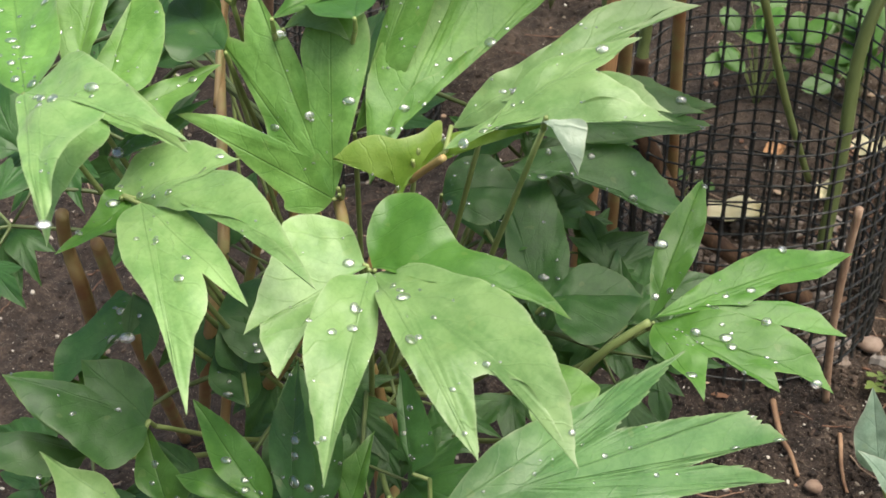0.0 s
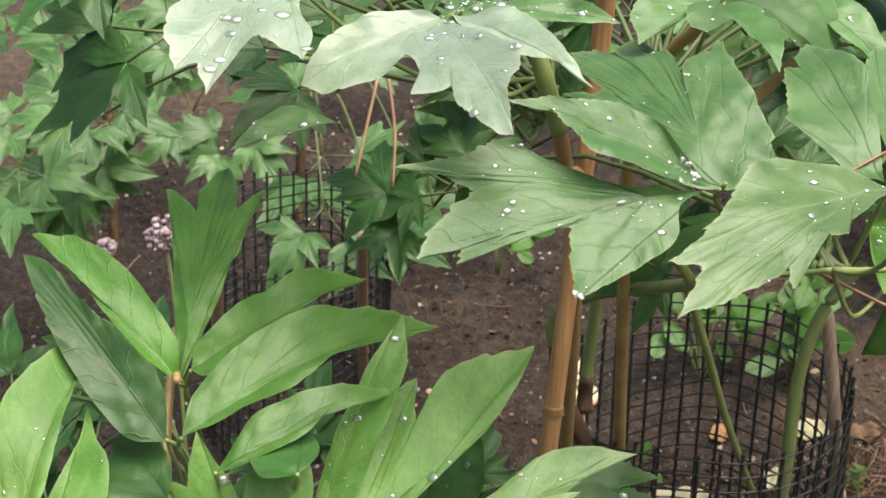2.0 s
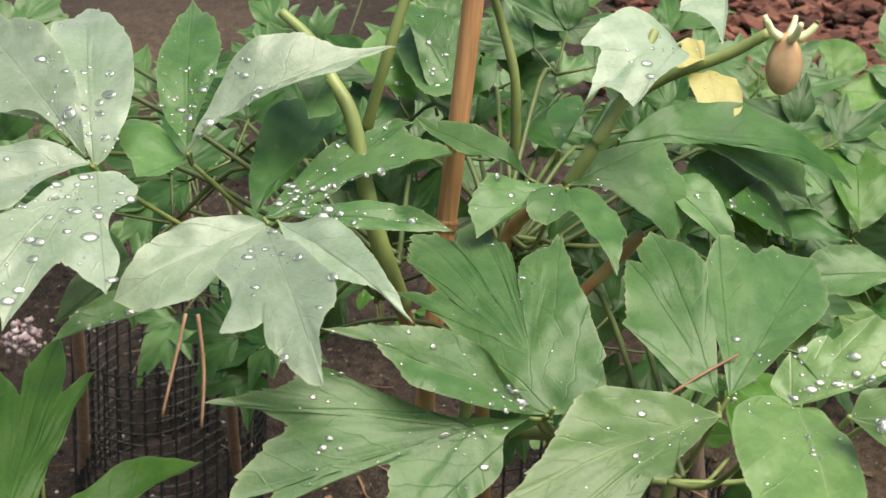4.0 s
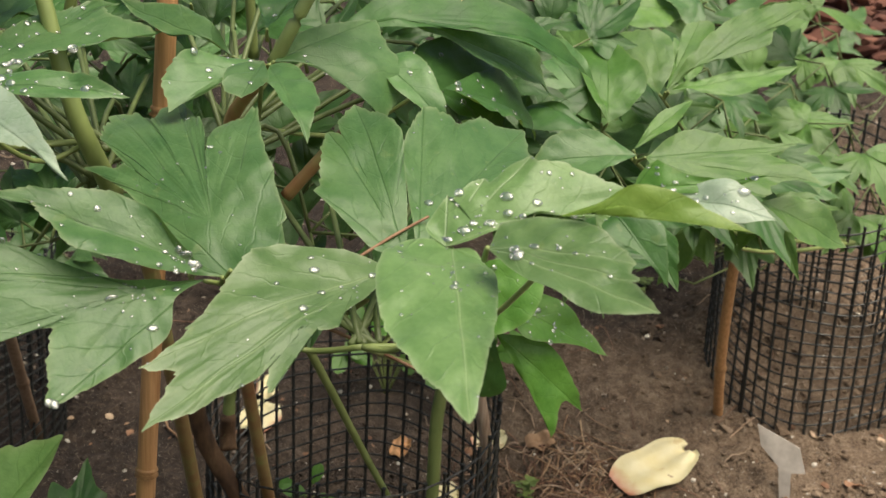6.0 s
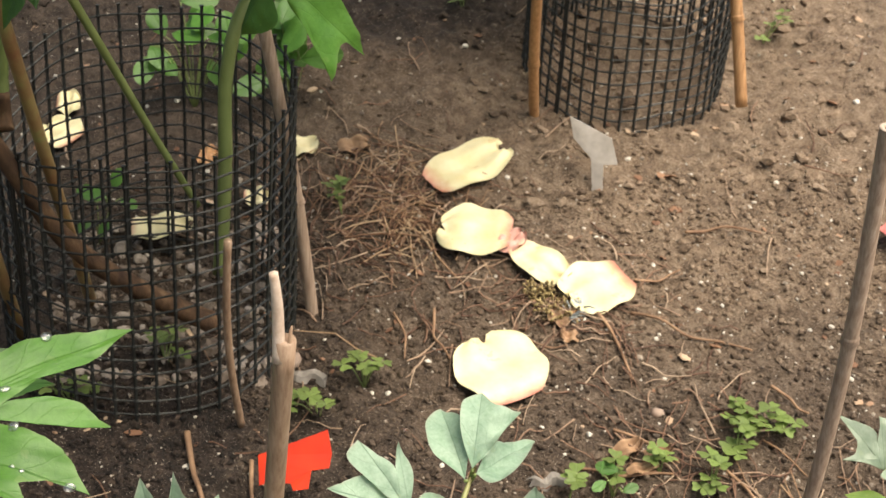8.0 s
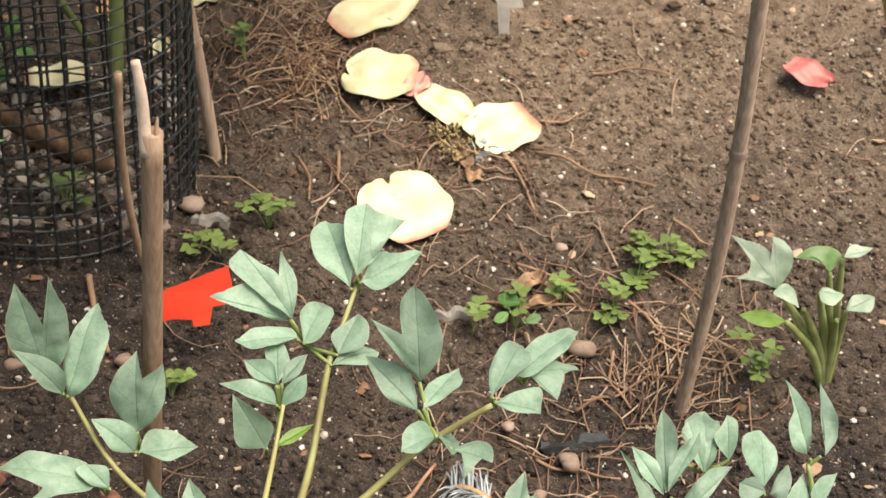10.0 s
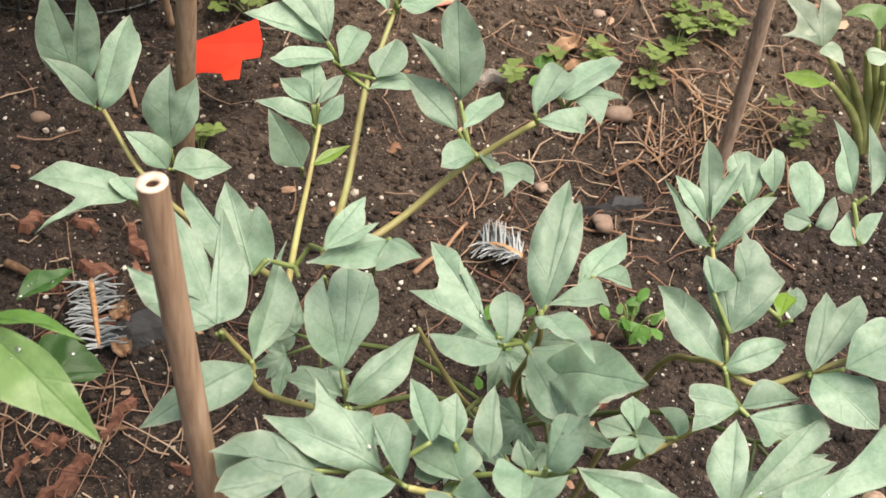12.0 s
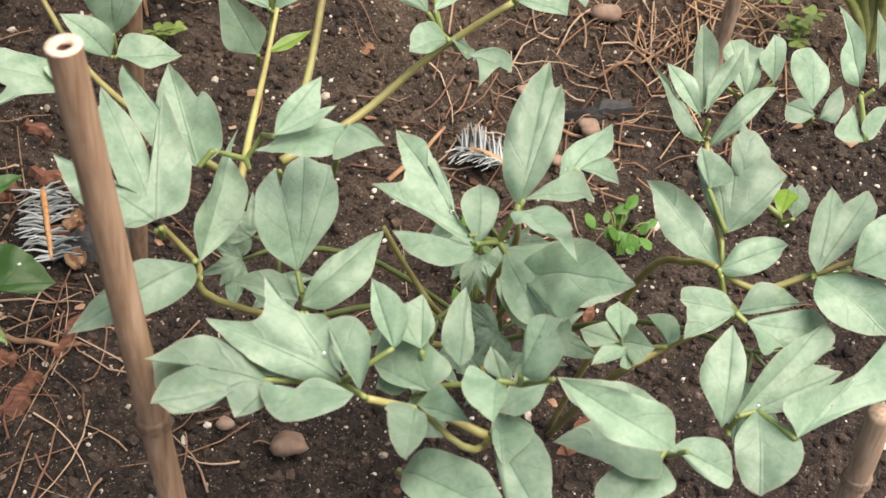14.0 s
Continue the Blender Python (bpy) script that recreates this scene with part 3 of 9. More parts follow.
leaflet(plant_a, "green", (-0.083, 0.531, 0.143), (38, -34, 34), "m-19:30 m-7:53 T0:71 m7:54 m19:34 m45:15")
leaflet(plant_a, "green", (-0.093, 0.538, 0.141), (7, -36, 78), "m19:22 T0:46 m-15:28")
leaflet(plant_a, "dark", (-0.071, 0.531, 0.137), (53, -10, 1), "m-21:32 m-12:54 T0:82 m7:52 m37:23")
leaflet(plant_a, "green", (-0.066, 0.597, 0.092), (53, 10, 0), "m-25:27 m-9:40 T0:53 m7:33 m20:15")
leaflet(plant_a, "dark", (-0.038, 0.632, 0.108), (51, -18, 5), "m-10:27 T0:63 m14:44 m59:19")
leaflet(plant_a, "dark", (-0.140, 0.648, 0.125), (51, -18, 8), "m-52:22 m-21:39 T0:54 m15:40 m48:16")
leaflet(plant_a, "bright", (-0.055, 0.606, 0.288), (41, 26, -14), "m-40:53 m-31:82 m-23:114 T-16:139 s-12:115 m-11:149 m-5:172 T0:187 m2:159 m3:127 m-1:97 m-7:69 m-18:47", 0.05, cup=0.20)
leaflet(plant_b, "green", (-0.146, 0.669, 0.385), (21, 0, 11), "m-12:41 m-11:98 T-12:153 m-7:136 s-4:124 m-4:149 T0:186 m4:153 s6:129 T11:151 m12:100 m14:42")
leaflet(plant_b, "green", (-0.140, 0.671, 0.390), (6, 24, -23), "m-34:23 m-16:63 m-9:107 T0:142 m1:92 m11:45 m57:12")
leaflet(plant_b, "green", (-0.146, 0.668, 0.383), (43, -28, 55), "m40:22 m26:43 m18:70 m9:95 T0:111 m2:80 m-3:50 m-14:19")
leaflet(plant_b, "dark", (-0.137, 0.629, 0.370), (36, -24, 46), "m31:26 m12:56 m5:86 m4:111 T0:132 m-4:107 m-13:70 m-27:39 m-52:18")
leaflet(plant_b, "green", (-0.128, 0.627, 0.373), (8, 29, -33), "m-45:22 m-28:56 m-17:88 m-7:131 T0:169 m2:131 s2:90 m11:54 m15:23")
leaflet(plant_b, "green", (-0.104, 0.609, 0.366), (16, 32, -41), "m-29:31 m-19:52 m-8:79 T0:104 m0:82 s-4:67 m5:46 m13:19")
leaflet(plant_b, "dark", (-0.129, 0.611, 0.347), (13, -20, 42), "m-74:24 m-21:42 T0:58 m19:37 m32:15")
leaflet(plant_b, "dark", (-0.064, 0.612, 0.369), (6, -1, 13), "m-123:18 m-55:28 T0:43 m33:18")
leaflet(plant_d, "glauc", (0.112, 0.698, 0.499), (7, -47, 104), "m-5:35 m6:66 m11:99 m4:121 T0:150 m0:130 s-4:113 m-12:133 T-18:146 m-16:133 s-16:120 T-21:128 m-18:103 s-20:72 m-32:80 T-43:92 m-49:64 m-59:35 m-39:18")
leaflet(plant_d, "glauc", (0.120, 0.699, 0.501), (29, -38, 85), "m8:13 m15:30 m21:48 m14:69 T0:114 m1:94 m-5:80 m-12:70 m-18:44")
leaflet(plant_d, "glauc", (0.123, 0.704, 0.503), (13, -19, 30), "m-47:23 m-21:52 m-16:81 T-17:114 s-9:94 T-8:125 m-3:149 T0:165 m4:150 s5:129 m8:153 T12:160 m15:131 m17:104 s16:75 m20:97 T31:116 m36:87 s39:75 T46:62 s50:53 T71:38 s72:34 T98:27 m110:18")
leaflet(plant_d, "wet", (0.200, 0.718, 0.501), (-14, -24, 146), "m47:35 m43:59 m32:76 m19:95 m11:123 T10:135 s6:123 T0:149 m-4:121 m-7:103 s-5:93 T-12:100 m-6:83 m-4:71 T-14:57 s-10:46 m-12:29")
leaflet(plant_d, "glauc", (0.201, 0.747, 0.496), (26, -10, 16), "m-52:22 m-40:42 T-36:60 s-29:64 m-20:80 T-11:101 s-8:93 m-6:107 T0:120 m6:103 m12:84 m13:60 m15:32")
leaflet(plant_d, "glauc", (0.206, 0.748, 0.499), (16, 16, -17), "m-34:39 m-32:82 T-25:118 m-17:117 s-15:106 m-10:126 T0:143 m8:111 m13:93 m16:59 m23:23")
leaflet(plant_d, "wet", (0.226, 0.660, 0.535), (-10, 2, -174), "m104:12 m87:24 m52:40 m30:62 m18:80 m9:96 m3:110 T0:120 m-3:101 m-8:79 m-15:56 m-33:30 m-71:10", 0.03, cup=0.12)
leaflet(plant_d, "wet", (0.241, 0.626, 0.548), (-7, 30, -128), "m-96:13 m-65:23 m-47:34 m-33:47 T-17:60 s-13:59 T-8:66 s-7:63 T0:79 m8:63 m14:42 m20:18")
leaflet(plant_d, "wet", (0.223, 0.660, 0.535), (12, 36, -65), "m-118:12 T-72:25 s-67:22 m-55:32 T-47:37 s-42:35 m-38:46 T-32:55 s-28:53 m-20:65 m-8:79 T0:95 m2:65 m-1:40 m8:16")
leaflet(plant_d, "lime", (0.267, 0.627, 0.561), (2, 53, -95), "m-23:16 m-25:33 m-15:47 m-6:61 T0:76 m-1:61 m-3:44 m-12:26 m-11:13")
leaflet(plant_d, "green", (0.300, 0.681, 0.557), (17, 51, -76), "m-56:11 T-45:19 m-8:28 T0:59 m7:29 m8:12")
leaflet(plant_d, "pale", (0.320, 0.678, 0.557), (-6, 37, -109), "m-48:11 m-29:24 T0:42 m15:26 m28:12")
leaflet(plant_d, "dark", (0.294, 0.679, 0.549), (-46, 31, -160), "m65:10 m4:24 T0:40 m-20:27 m-43:19")
leaflet(plant_d, "green", (0.248, 1.009, 0.380), (-37, 36, -98), "m-27:41 m-10:74 T0:97 m7:62 m42:32")
leaflet(plant_d, "green", (0.249, 1.002, 0.358), (-78, 25, -139), "m-46:40 m-30:70 T-19:99 m-15:78 T0:94 m0:55 m0:25")
leaflet(plant_d, "dark", (0.245, 0.992, 0.366), (-91, -14, 162), "m-10:31 T0:57 m-34:43")
leaflet(plant_d, "green", (0.223, 0.983, 0.413), (-68, 11, -162), "m-84:31 m-65:56 m-35:57 T0:51 m5:27")
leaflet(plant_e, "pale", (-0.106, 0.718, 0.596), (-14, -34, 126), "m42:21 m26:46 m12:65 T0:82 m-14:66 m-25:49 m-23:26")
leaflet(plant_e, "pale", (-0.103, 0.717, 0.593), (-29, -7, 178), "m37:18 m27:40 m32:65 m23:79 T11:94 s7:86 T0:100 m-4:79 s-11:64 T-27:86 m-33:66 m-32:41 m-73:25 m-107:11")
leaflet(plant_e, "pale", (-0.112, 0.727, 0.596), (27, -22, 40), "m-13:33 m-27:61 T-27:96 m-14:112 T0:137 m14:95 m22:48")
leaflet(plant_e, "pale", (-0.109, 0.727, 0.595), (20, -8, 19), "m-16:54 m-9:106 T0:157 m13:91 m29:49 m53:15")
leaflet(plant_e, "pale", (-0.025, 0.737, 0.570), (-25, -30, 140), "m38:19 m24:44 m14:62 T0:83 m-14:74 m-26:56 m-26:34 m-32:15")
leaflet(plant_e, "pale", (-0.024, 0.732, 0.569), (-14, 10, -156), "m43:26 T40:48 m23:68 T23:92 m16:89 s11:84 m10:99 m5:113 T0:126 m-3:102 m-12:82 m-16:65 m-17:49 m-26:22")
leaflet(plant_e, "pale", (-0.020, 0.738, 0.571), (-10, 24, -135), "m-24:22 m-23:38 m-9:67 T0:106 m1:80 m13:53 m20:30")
leaflet(plant_e, "glauc", (-0.016, 0.745, 0.573), (-3, 37, -87), "m-25:17 m-14:45 T0:81 m6:59 m12:35 m15:15")
leaflet(plant_e, "glauc", (-0.031, 0.751, 0.568), (4, 26, -31), "m-26:37 m-22:89 m-16:118 T-13:149 m-10:127 T0:148 m0:104 m-2:71 m5:25")
leaflet(plant_e, "dark", (-0.037, 0.754, 0.564), (13, 9, -3), "m-24:39 m-16:103 m-10:122 T0:141 m6:109 m5:55 m3:20")
leaflet(plant_e, "glauc", (-0.095, 0.792, 0.499), (-16, -32, 132), "m36:25 m18:42 T0:65 m-3:33 m-17:12")
leaflet(plant_e, "glauc", (-0.077, 0.772, 0.592), (25, -4, 15), "m-27:28 m-14:67 m-5:108 T0:141 m11:90 m16:38")
leaflet(plant_e, "pale", (-0.076, 0.773, 0.593), (30, 31, -43), "m-35:36 m-33:57 m-20:78 m-4:97 T0:123 m3:88 m-1:60 m-10:31")
leaflet(plant_e, "glauc", (-0.078, 0.776, 0.589), (-13, -22, 157), "m94:24 m85:40 m54:35 T0:36 m-15:20")
leaflet(plant_e, "glauc", (-0.017, 0.824, 0.625), (16, -19, 36), "m-163:28 T-136:33 m-91:16 m-19:42 T0:74 m19:35")
leaflet(plant_f, "glauc", (0.109, 0.848, 0.570), (-18, -25, 150), "m43:16 m35:39 m18:56 T0:64 m-1:39")
leaflet(plant_f, "glauc", (0.112, 0.848, 0.570), (-18, -10, 175), "m44:21 m17:37 T0:39 m-23:22")
leaflet(plant_f, "glauc", (0.115, 0.849, 0.570), (-18, 9, -158), "m20:20 m6:46 T0:78 m-15:53 m-36:25 m-72:11")
leaflet(plant_f, "glauc", (0.116, 0.859, 0.570), (-39, 36, -98), "m-70:32 T-53:82 m-40:75 m-22:82 T0:71 m-8:45 m-19:22")
leaflet(plant_f, "glauc", (0.093, 0.856, 0.572), (15, -28, 54), "m0:23 m-10:50 T0:85 m11:62 m23:37")
leaflet(plant_f, "glauc", (0.166, 0.910, 0.564), (-35, 25, -139), "m-53:21 m-19:43 T0:65 m11:40 m22:21")
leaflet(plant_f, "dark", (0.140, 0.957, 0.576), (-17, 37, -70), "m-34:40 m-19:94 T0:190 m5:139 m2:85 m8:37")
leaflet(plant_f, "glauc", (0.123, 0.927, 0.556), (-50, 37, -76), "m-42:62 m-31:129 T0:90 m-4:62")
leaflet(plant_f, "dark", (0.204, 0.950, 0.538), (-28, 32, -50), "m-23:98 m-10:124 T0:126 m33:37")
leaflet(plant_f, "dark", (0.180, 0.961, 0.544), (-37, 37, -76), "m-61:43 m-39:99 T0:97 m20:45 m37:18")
leaflet(plant_f, "glauc", (0.169, 0.973, 0.584), (-33, 37, -77), "m-27:67 m-15:109 T0:150 m11:84 m16:31")
leaflet(plant_f, "glauc", (0.041, 1.042, 0.607), (0, -33, 69), "m-98:39 m-68:53 T0:71 m21:58")
leaflet(plant_f, "glauc", (0.035, 1.006, 0.575), (33, -16, 31), "m-31:27 m-7:61 T0:111 m14:85 m33:41")
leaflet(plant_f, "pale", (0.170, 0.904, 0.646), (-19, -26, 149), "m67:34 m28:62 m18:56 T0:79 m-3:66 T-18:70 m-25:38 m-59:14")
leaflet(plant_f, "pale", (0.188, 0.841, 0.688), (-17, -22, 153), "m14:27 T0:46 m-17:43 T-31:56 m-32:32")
leaflet(plant_f, "dark", (0.107, 0.884, 0.583), (12, 13, -9), "m-33:29 m-21:52 m-7:68 T0:52 m0:25")
leaflet(plant_f, "glauc", (0.141, 0.975, 0.429), (63, 18, -16), "m-66:19 m-29:38 T0:34 m22:24")
leaflet(plant_f, "yellow", (0.192, 1.042, 0.612), (27, -36, 113), "m-29:46 T0:35 m46:20 T107:27 m110:13")
leaflet(plant_f, "yellow", (0.194, 1.041, 0.610), (-34, 3, -171), "m48:20 m16:41 T0:54 m-22:44 T-58:21")
leaflet(plant_f, "green", (0.010, 1.053, 0.566), (42, -23, 36), "m-44:26 m-31:55 m-17:70 T0:75 m10:53 m19:26")
leaflet(plant_f, "green", (0.015, 1.088, 0.543), (57, -12, 19), "m-8:28 m-8:61 T0:105 m7:85 m14:49")
leaflet(plant_f, "dark", (0.035, 1.077, 0.602), (-41, -3, 179), "m106:18 m31:23 T0:39 m-25:35 m-67:15")
leaflet(plant_h, "far", (0.367, 1.198, 0.492), (23, -25, 40), "m-7:34 m1:64 T0:81 m20:71 m43:64 m58:54 m72:25")
leaflet(plant_h, "far", (0.372, 1.199, 0.494), (32, 14, -15), "m-7:40 m-7:74 T0:88 m6:91 m12:78 m20:37")
leaflet(plant_h, "far", (0.374, 1.199, 0.495), (23, 28, -40), "m-19:45 m-13:92 m-8:130 T0:175 m2:139 m2:118 T10:99 m5:57 m-4:24")
leaflet(plant_h, "far", (0.375, 1.199, 0.494), (11, 36, -65), "m-11:33 m-4:72 T0:113 m9:85 m18:56 m16:24")
leaflet(plant_h, "green", (0.323, 1.129, 0.482), (29, -9, 15), "m-16:27 m-4:71 T0:93 m9:84 T17:91 m29:71 m54:49 m70:22")
leaflet(plant_h, "glauc", (0.319, 1.138, 0.480), (29, -20, 32), "m-47:26 m-32:51 m-13:81 T0:100 m14:90 m20:58 m24:28")
leaflet(plant_h, "glauc", (0.263, 1.167, 0.481), (42, 11, -11), "m-85:24 m-60:55 T0:88 m-7:67 m7:42 m32:18")
leaflet(plant_h, "far", (0.341, 1.011, 0.488), (-9, 37, -92), "m-49:23 m-42:42 m-24:70 T-17:109 s-13:89 T0:122 m3:91 T14:83 m29:49 m50:31")
leaflet(plant_h, "far", (0.333, 1.017, 0.491), (25, 25, -33), "m-12:34 m-5:49 T0:65 m5:51 m15:29")
leaflet(plant_h, "glauc", (0.335, 1.015, 0.486), (-4, -37, 105), "m-28:28 m-24:50 T0:73 m18:57 m39:28")
leaflet(plant_h, "dark", (0.311, 1.087, 0.486), (15, -31, 55), "m-42:29 m-28:54 m-7:54 T0:53 m11:33")
leaflet(plant_h, "far", (0.422, 1.022, 0.458), (-31, 36, -105), "m-34:25 m-19:51 T0:72 m23:43 m34:19")
leaflet(plant_k, "glauc", (0.590, 1.720, 0.508), (33, 5, -4), "m-14:47 m-6:88 T0:131 m13:97 m16:44")
leaflet(plant_k, "glauc", (0.590, 1.719, 0.505), (23, 28, -41), "m-12:51 T0:102 m22:47")
leaflet(plant_k, "glauc", (0.586, 1.722, 0.514), (23, -19, 30), "m3:36 T0:100 m15:80 m30:42")
leaflet(plant_k, "far", (0.590, 1.717, 0.499), (-27, 37, -94), "m2:32 T0:77 m39:51")
leaflet(plant_k, "glauc", (0.455, 1.680, 0.505), (28, 12, -13), "m-31:42 m-12:81 T0:109 m11:81 m25:33")
leaflet(plant_k, "glauc", (0.465, 1.678, 0.499), (28, 17, -20), "m-4:58 T0:123 m14:92 m33:45")
leaflet(plant_k, "glauc", (0.475, 1.676, 0.489), (18, 28, -41), "m3:44 T0:110 m20:69 m71:29")
leaflet(plant_k, "glauc", (0.448, 1.681, 0.512), (36, -2, 6), "m-30:41 m-17:76 T0:120 m10:74 m21:38")
leaflet(plant_k, "glauc", (0.451, 1.648, 0.505), (19, -36, 76), "m10:42 T0:57 m-35:43 m-92:47 m-112:32")
leaflet(plant_k, "far", (0.361, 1.623, 0.510), (28, 0, 4), "m-16:52 T0:72 m30:61 m70:35")
leaflet(plant_k, "far", (0.368, 1.620, 0.498), (-12, 37, -80), "m-34:47 T0:70 m42:49 m86:32")
leaflet(plant_k, "far", (0.279, 1.565, 0.508), (-33, 34, -116), "m-57:23 m-57:46 T0:46 m17:26 m65:22")
leaflet(plant_c, "blue", (0.215, 0.703, 0.108), (86, -11, 12), "m-47:15 m-20:34 T0:55 m9:37 s14:29 T18:55 m33:38 m48:23 m70:10")
leaflet(plant_c, "blue", (0.225, 0.694, 0.097), (59, -26, 54), "m-25:13 m-10:25 T0:38 m18:23 m37:11")
leaflet(plant_c, "blue", (0.228, 0.693, 0.096), (45, 5, -17), "m-24:18 m-9:37 T0:53 m18:40 m38:22 m60:9")
leaflet(plant_c, "blue", (0.264, 0.687, 0.076), (69, -1, -4), "m-40:18 m-24:32 T0:46 s7:32 T20:42 m37:26 m49:12")
leaflet(plant_c, "blue", (0.263, 0.681, 0.067), (62, -27, 60), "m-26:18 T0:33 m23:21 m44:10")
leaflet(plant_c, "blue", (0.265, 0.681, 0.067), (-17, 27, -73), "m-59:13 m-28:22 T0:34 m24:17")
leaflet(plant_c, "blue", (0.246, 0.658, 0.064), (-9, -24, 120), "m82:14 m53:35 T35:53 m25:36 s16:28 T0:52 m4:26 m-17:9")
leaflet(plant_c, "blue", (0.252, 0.656, 0.063), (35, -23, 42), "m-35:10 m-16:20 T0:18 m37:11")
leaflet(plant_c, "blue", (0.385, 0.764, 0.128), (44, 1, -9), "m-25:20 m-16:39 T0:47 m13:41 T34:44 m33:30 m38:13")
leaflet(plant_c, "blue", (0.381, 0.761, 0.122), (28, -11, 13), "m-36:23 m-16:42 T0:49 m15:36 m24:17")
leaflet(plant_c, "blue", (0.387, 0.762, 0.126), (-5, 19, -46), "m-25:26 m-9:43 T0:55 m26:26 m63:11")
leaflet(plant_c, "blue", (0.354, 0.730, 0.105), (8, 6, -19), "m-24:23 T0:40 m16:30 m51:11")
leaflet(plant_c, "blue", (0.374, 0.728, 0.098), (23, 8, -22), "m-42:12 T0:29 m26:24 m51:14")
leaflet(plant_c, "blue", (0.370, 0.725, 0.093), (-9, 23, -56), "m-25:15 T0:37 m26:22")
leaflet(plant_c, "blue", (0.347, 0.742, 0.113), (48, -20, 33), "m-20:21 m-15:46 T0:50 m14:30 s17:26 T26:40 m41:22")
leaflet(plant_c, "blue", (0.346, 0.742, 0.113), (21, -29, 81), "m-10:20 T0:48 m22:32 m41:14")
leaflet(plant_c, "blue", (0.350, 0.731, 0.107), (13, -27, 105), "m-15:26 T0:38 m16:26 m57:8")
leaflet(plant_c, "blue", (0.340, 0.702, 0.096), (21, -4, 0), "m-19:21 T0:35 m26:16")
leaflet(plant_c, "blue", (0.339, 0.702, 0.096), (31, -25, 47), "m-23:13 T0:23 m38:13")
leaflet(plant_c, "blue", (0.342, 0.702, 0.097), (22, 15, -36), "m-27:11 T0:23 m23:11")
leaflet(plant_c, "blue", (0.339, 0.696, 0.087), (27, -29, 73), "m-9:15 T0:34 m30:18 m58:9")
leaflet(plant_c, "blue", (0.341, 0.695, 0.086), (46, 17, -41), "m-22:12 T0:24 m29:16")
leaflet(plant_c, "blue", (0.334, 0.676, 0.073), (72, -21, 35), "m-41:20 m-12:31 T0:40 m20:21 m59:11")
leaflet(plant_c, "lime", (0.339, 0.676, 0.074), (12, 22, -54), "m-20:12 T0:25 m17:11")
leaflet(plant_c, "blue", (0.416, 0.680, 0.114), (66, -4, 0), "m-35:15 T-34:44 s-17:29 m-10:45 T0:54 m19:36 m38:19")
leaflet(plant_c, "blue", (0.415, 0.672, 0.101), (30, -22, 39), "m-25:19 T0:41 m24:24 m38:10")
leaflet(plant_c, "blue", (0.418, 0.672, 0.102), (1, 14, -33), "m-25:15 T0:40 m25:22")
leaflet(plant_c, "blue", (0.452, 0.657, 0.121), (-3, 10, -25), "m-25:19 m-9:43 T0:59 m17:34")
leaflet(plant_c, "blue", (0.454, 0.655, 0.119), (-24, 29, -97), "m-38:12 m-27:28 T0:27 m23:11")
leaflet(plant_c, "blue", (0.469, 0.685, 0.114), (-9, 17, -41), "m-19:30 T0:74 m10:42 m32:13")
leaflet(plant_c, "blue", (0.478, 0.692, 0.109), (-20, 26, -65), "m-16:18 T0:43 m7:24 T64:20 m76:8")
leaflet(plant_c, "blue", (0.424, 0.656, 0.096), (12, -21, 128), "m-15:19 T0:27 m27:20 m79:10")
leaflet(plant_c, "blue", (0.424, 0.655, 0.096), (-36, 24, -59), "m81:13 T0:22 m-19:16")
leaflet(plant_c, "blue", (0.432, 0.651, 0.091), (-31, 29, -102), "m-35:14 T-30:21 m-21:25 T0:25 m7:16 T61:17 m23:8")
leaflet(plant_c, "blue", (0.444, 0.538, 0.090), (31, 4, -14), "m-39:15 m-16:39 T0:66 m4:53 T7:56 m17:38 m30:17")
leaflet(plant_c, "blue", (0.446, 0.539, 0.092), (-30, 25, -67), "m-17:30 T0:52 m13:20")
leaflet(plant_c, "blue", (0.444, 0.537, 0.089), (21, 11, -164), "m30:14 m9:41 T0:64 m-15:36 m-32:16")
leaflet(plant_c, "blue", (0.466, 0.571, 0.072), (3, 13, -34), "m-20:20 T0:58 m14:36 m11:18")
leaflet(plant_c, "blue", (0.475, 0.576, 0.080), (-37, 27, -85), "m-26:16 T0:30 m11:13")
leaflet(plant_c, "blue", (0.446, 0.529, 0.062), (32, 25, -124), "m-46:16 m-22:38 T0:64 m10:50 T31:39 m32:23")
leaflet(plant_c, "blue", (0.355, 0.456, 0.074), (-9, -26, 75), "m2:14 m-11:23 s-20:28 m-27:36 T-19:55 s-16:42 m-13:53 T0:60 m10:47 m20:28 m23:12")
leaflet(plant_c, "blue", (0.401, 0.473, 0.071), (23, -16, 28), "m-29:13 T0:34 s12:18 T35:21 m65:10")
leaflet(plant_c, "blue", (0.404, 0.463, 0.059), (-2, -24, 55), "m-18:15 T0:25 m38:33 m59:19 m111:12")
leaflet(plant_c, "blue", (0.399, 0.456, 0.057), (25, 0, 171), "m41:15 m10:41 T0:56 m-12:25")
leaflet(plant_c, "blue", (0.400, 0.456, 0.058), (17, 24, -123), "m-65:11 T0:25 m15:13")
leaflet(plant_c, "blue", (0.445, 0.439, 0.090), (-34, 25, -117), "m-17:21 m-14:45 T0:57 m16:34 m25:16")
leaflet(plant_c, "blue", (0.427, 0.450, 0.078), (5, -1, 170), "m106:11 m38:19 T0:24 m-25:9")
leaflet(plant_c, "blue", (0.434, 0.444, 0.087), (71, 10, -28), "m-12:23 m11:28 T0:26 m30:21 m69:8")
leaflet(plant_c, "blue", (0.428, 0.454, 0.045), (-13, 13, -159), "m-128:8 m-49:20 m-15:34 T0:41 m15:30")
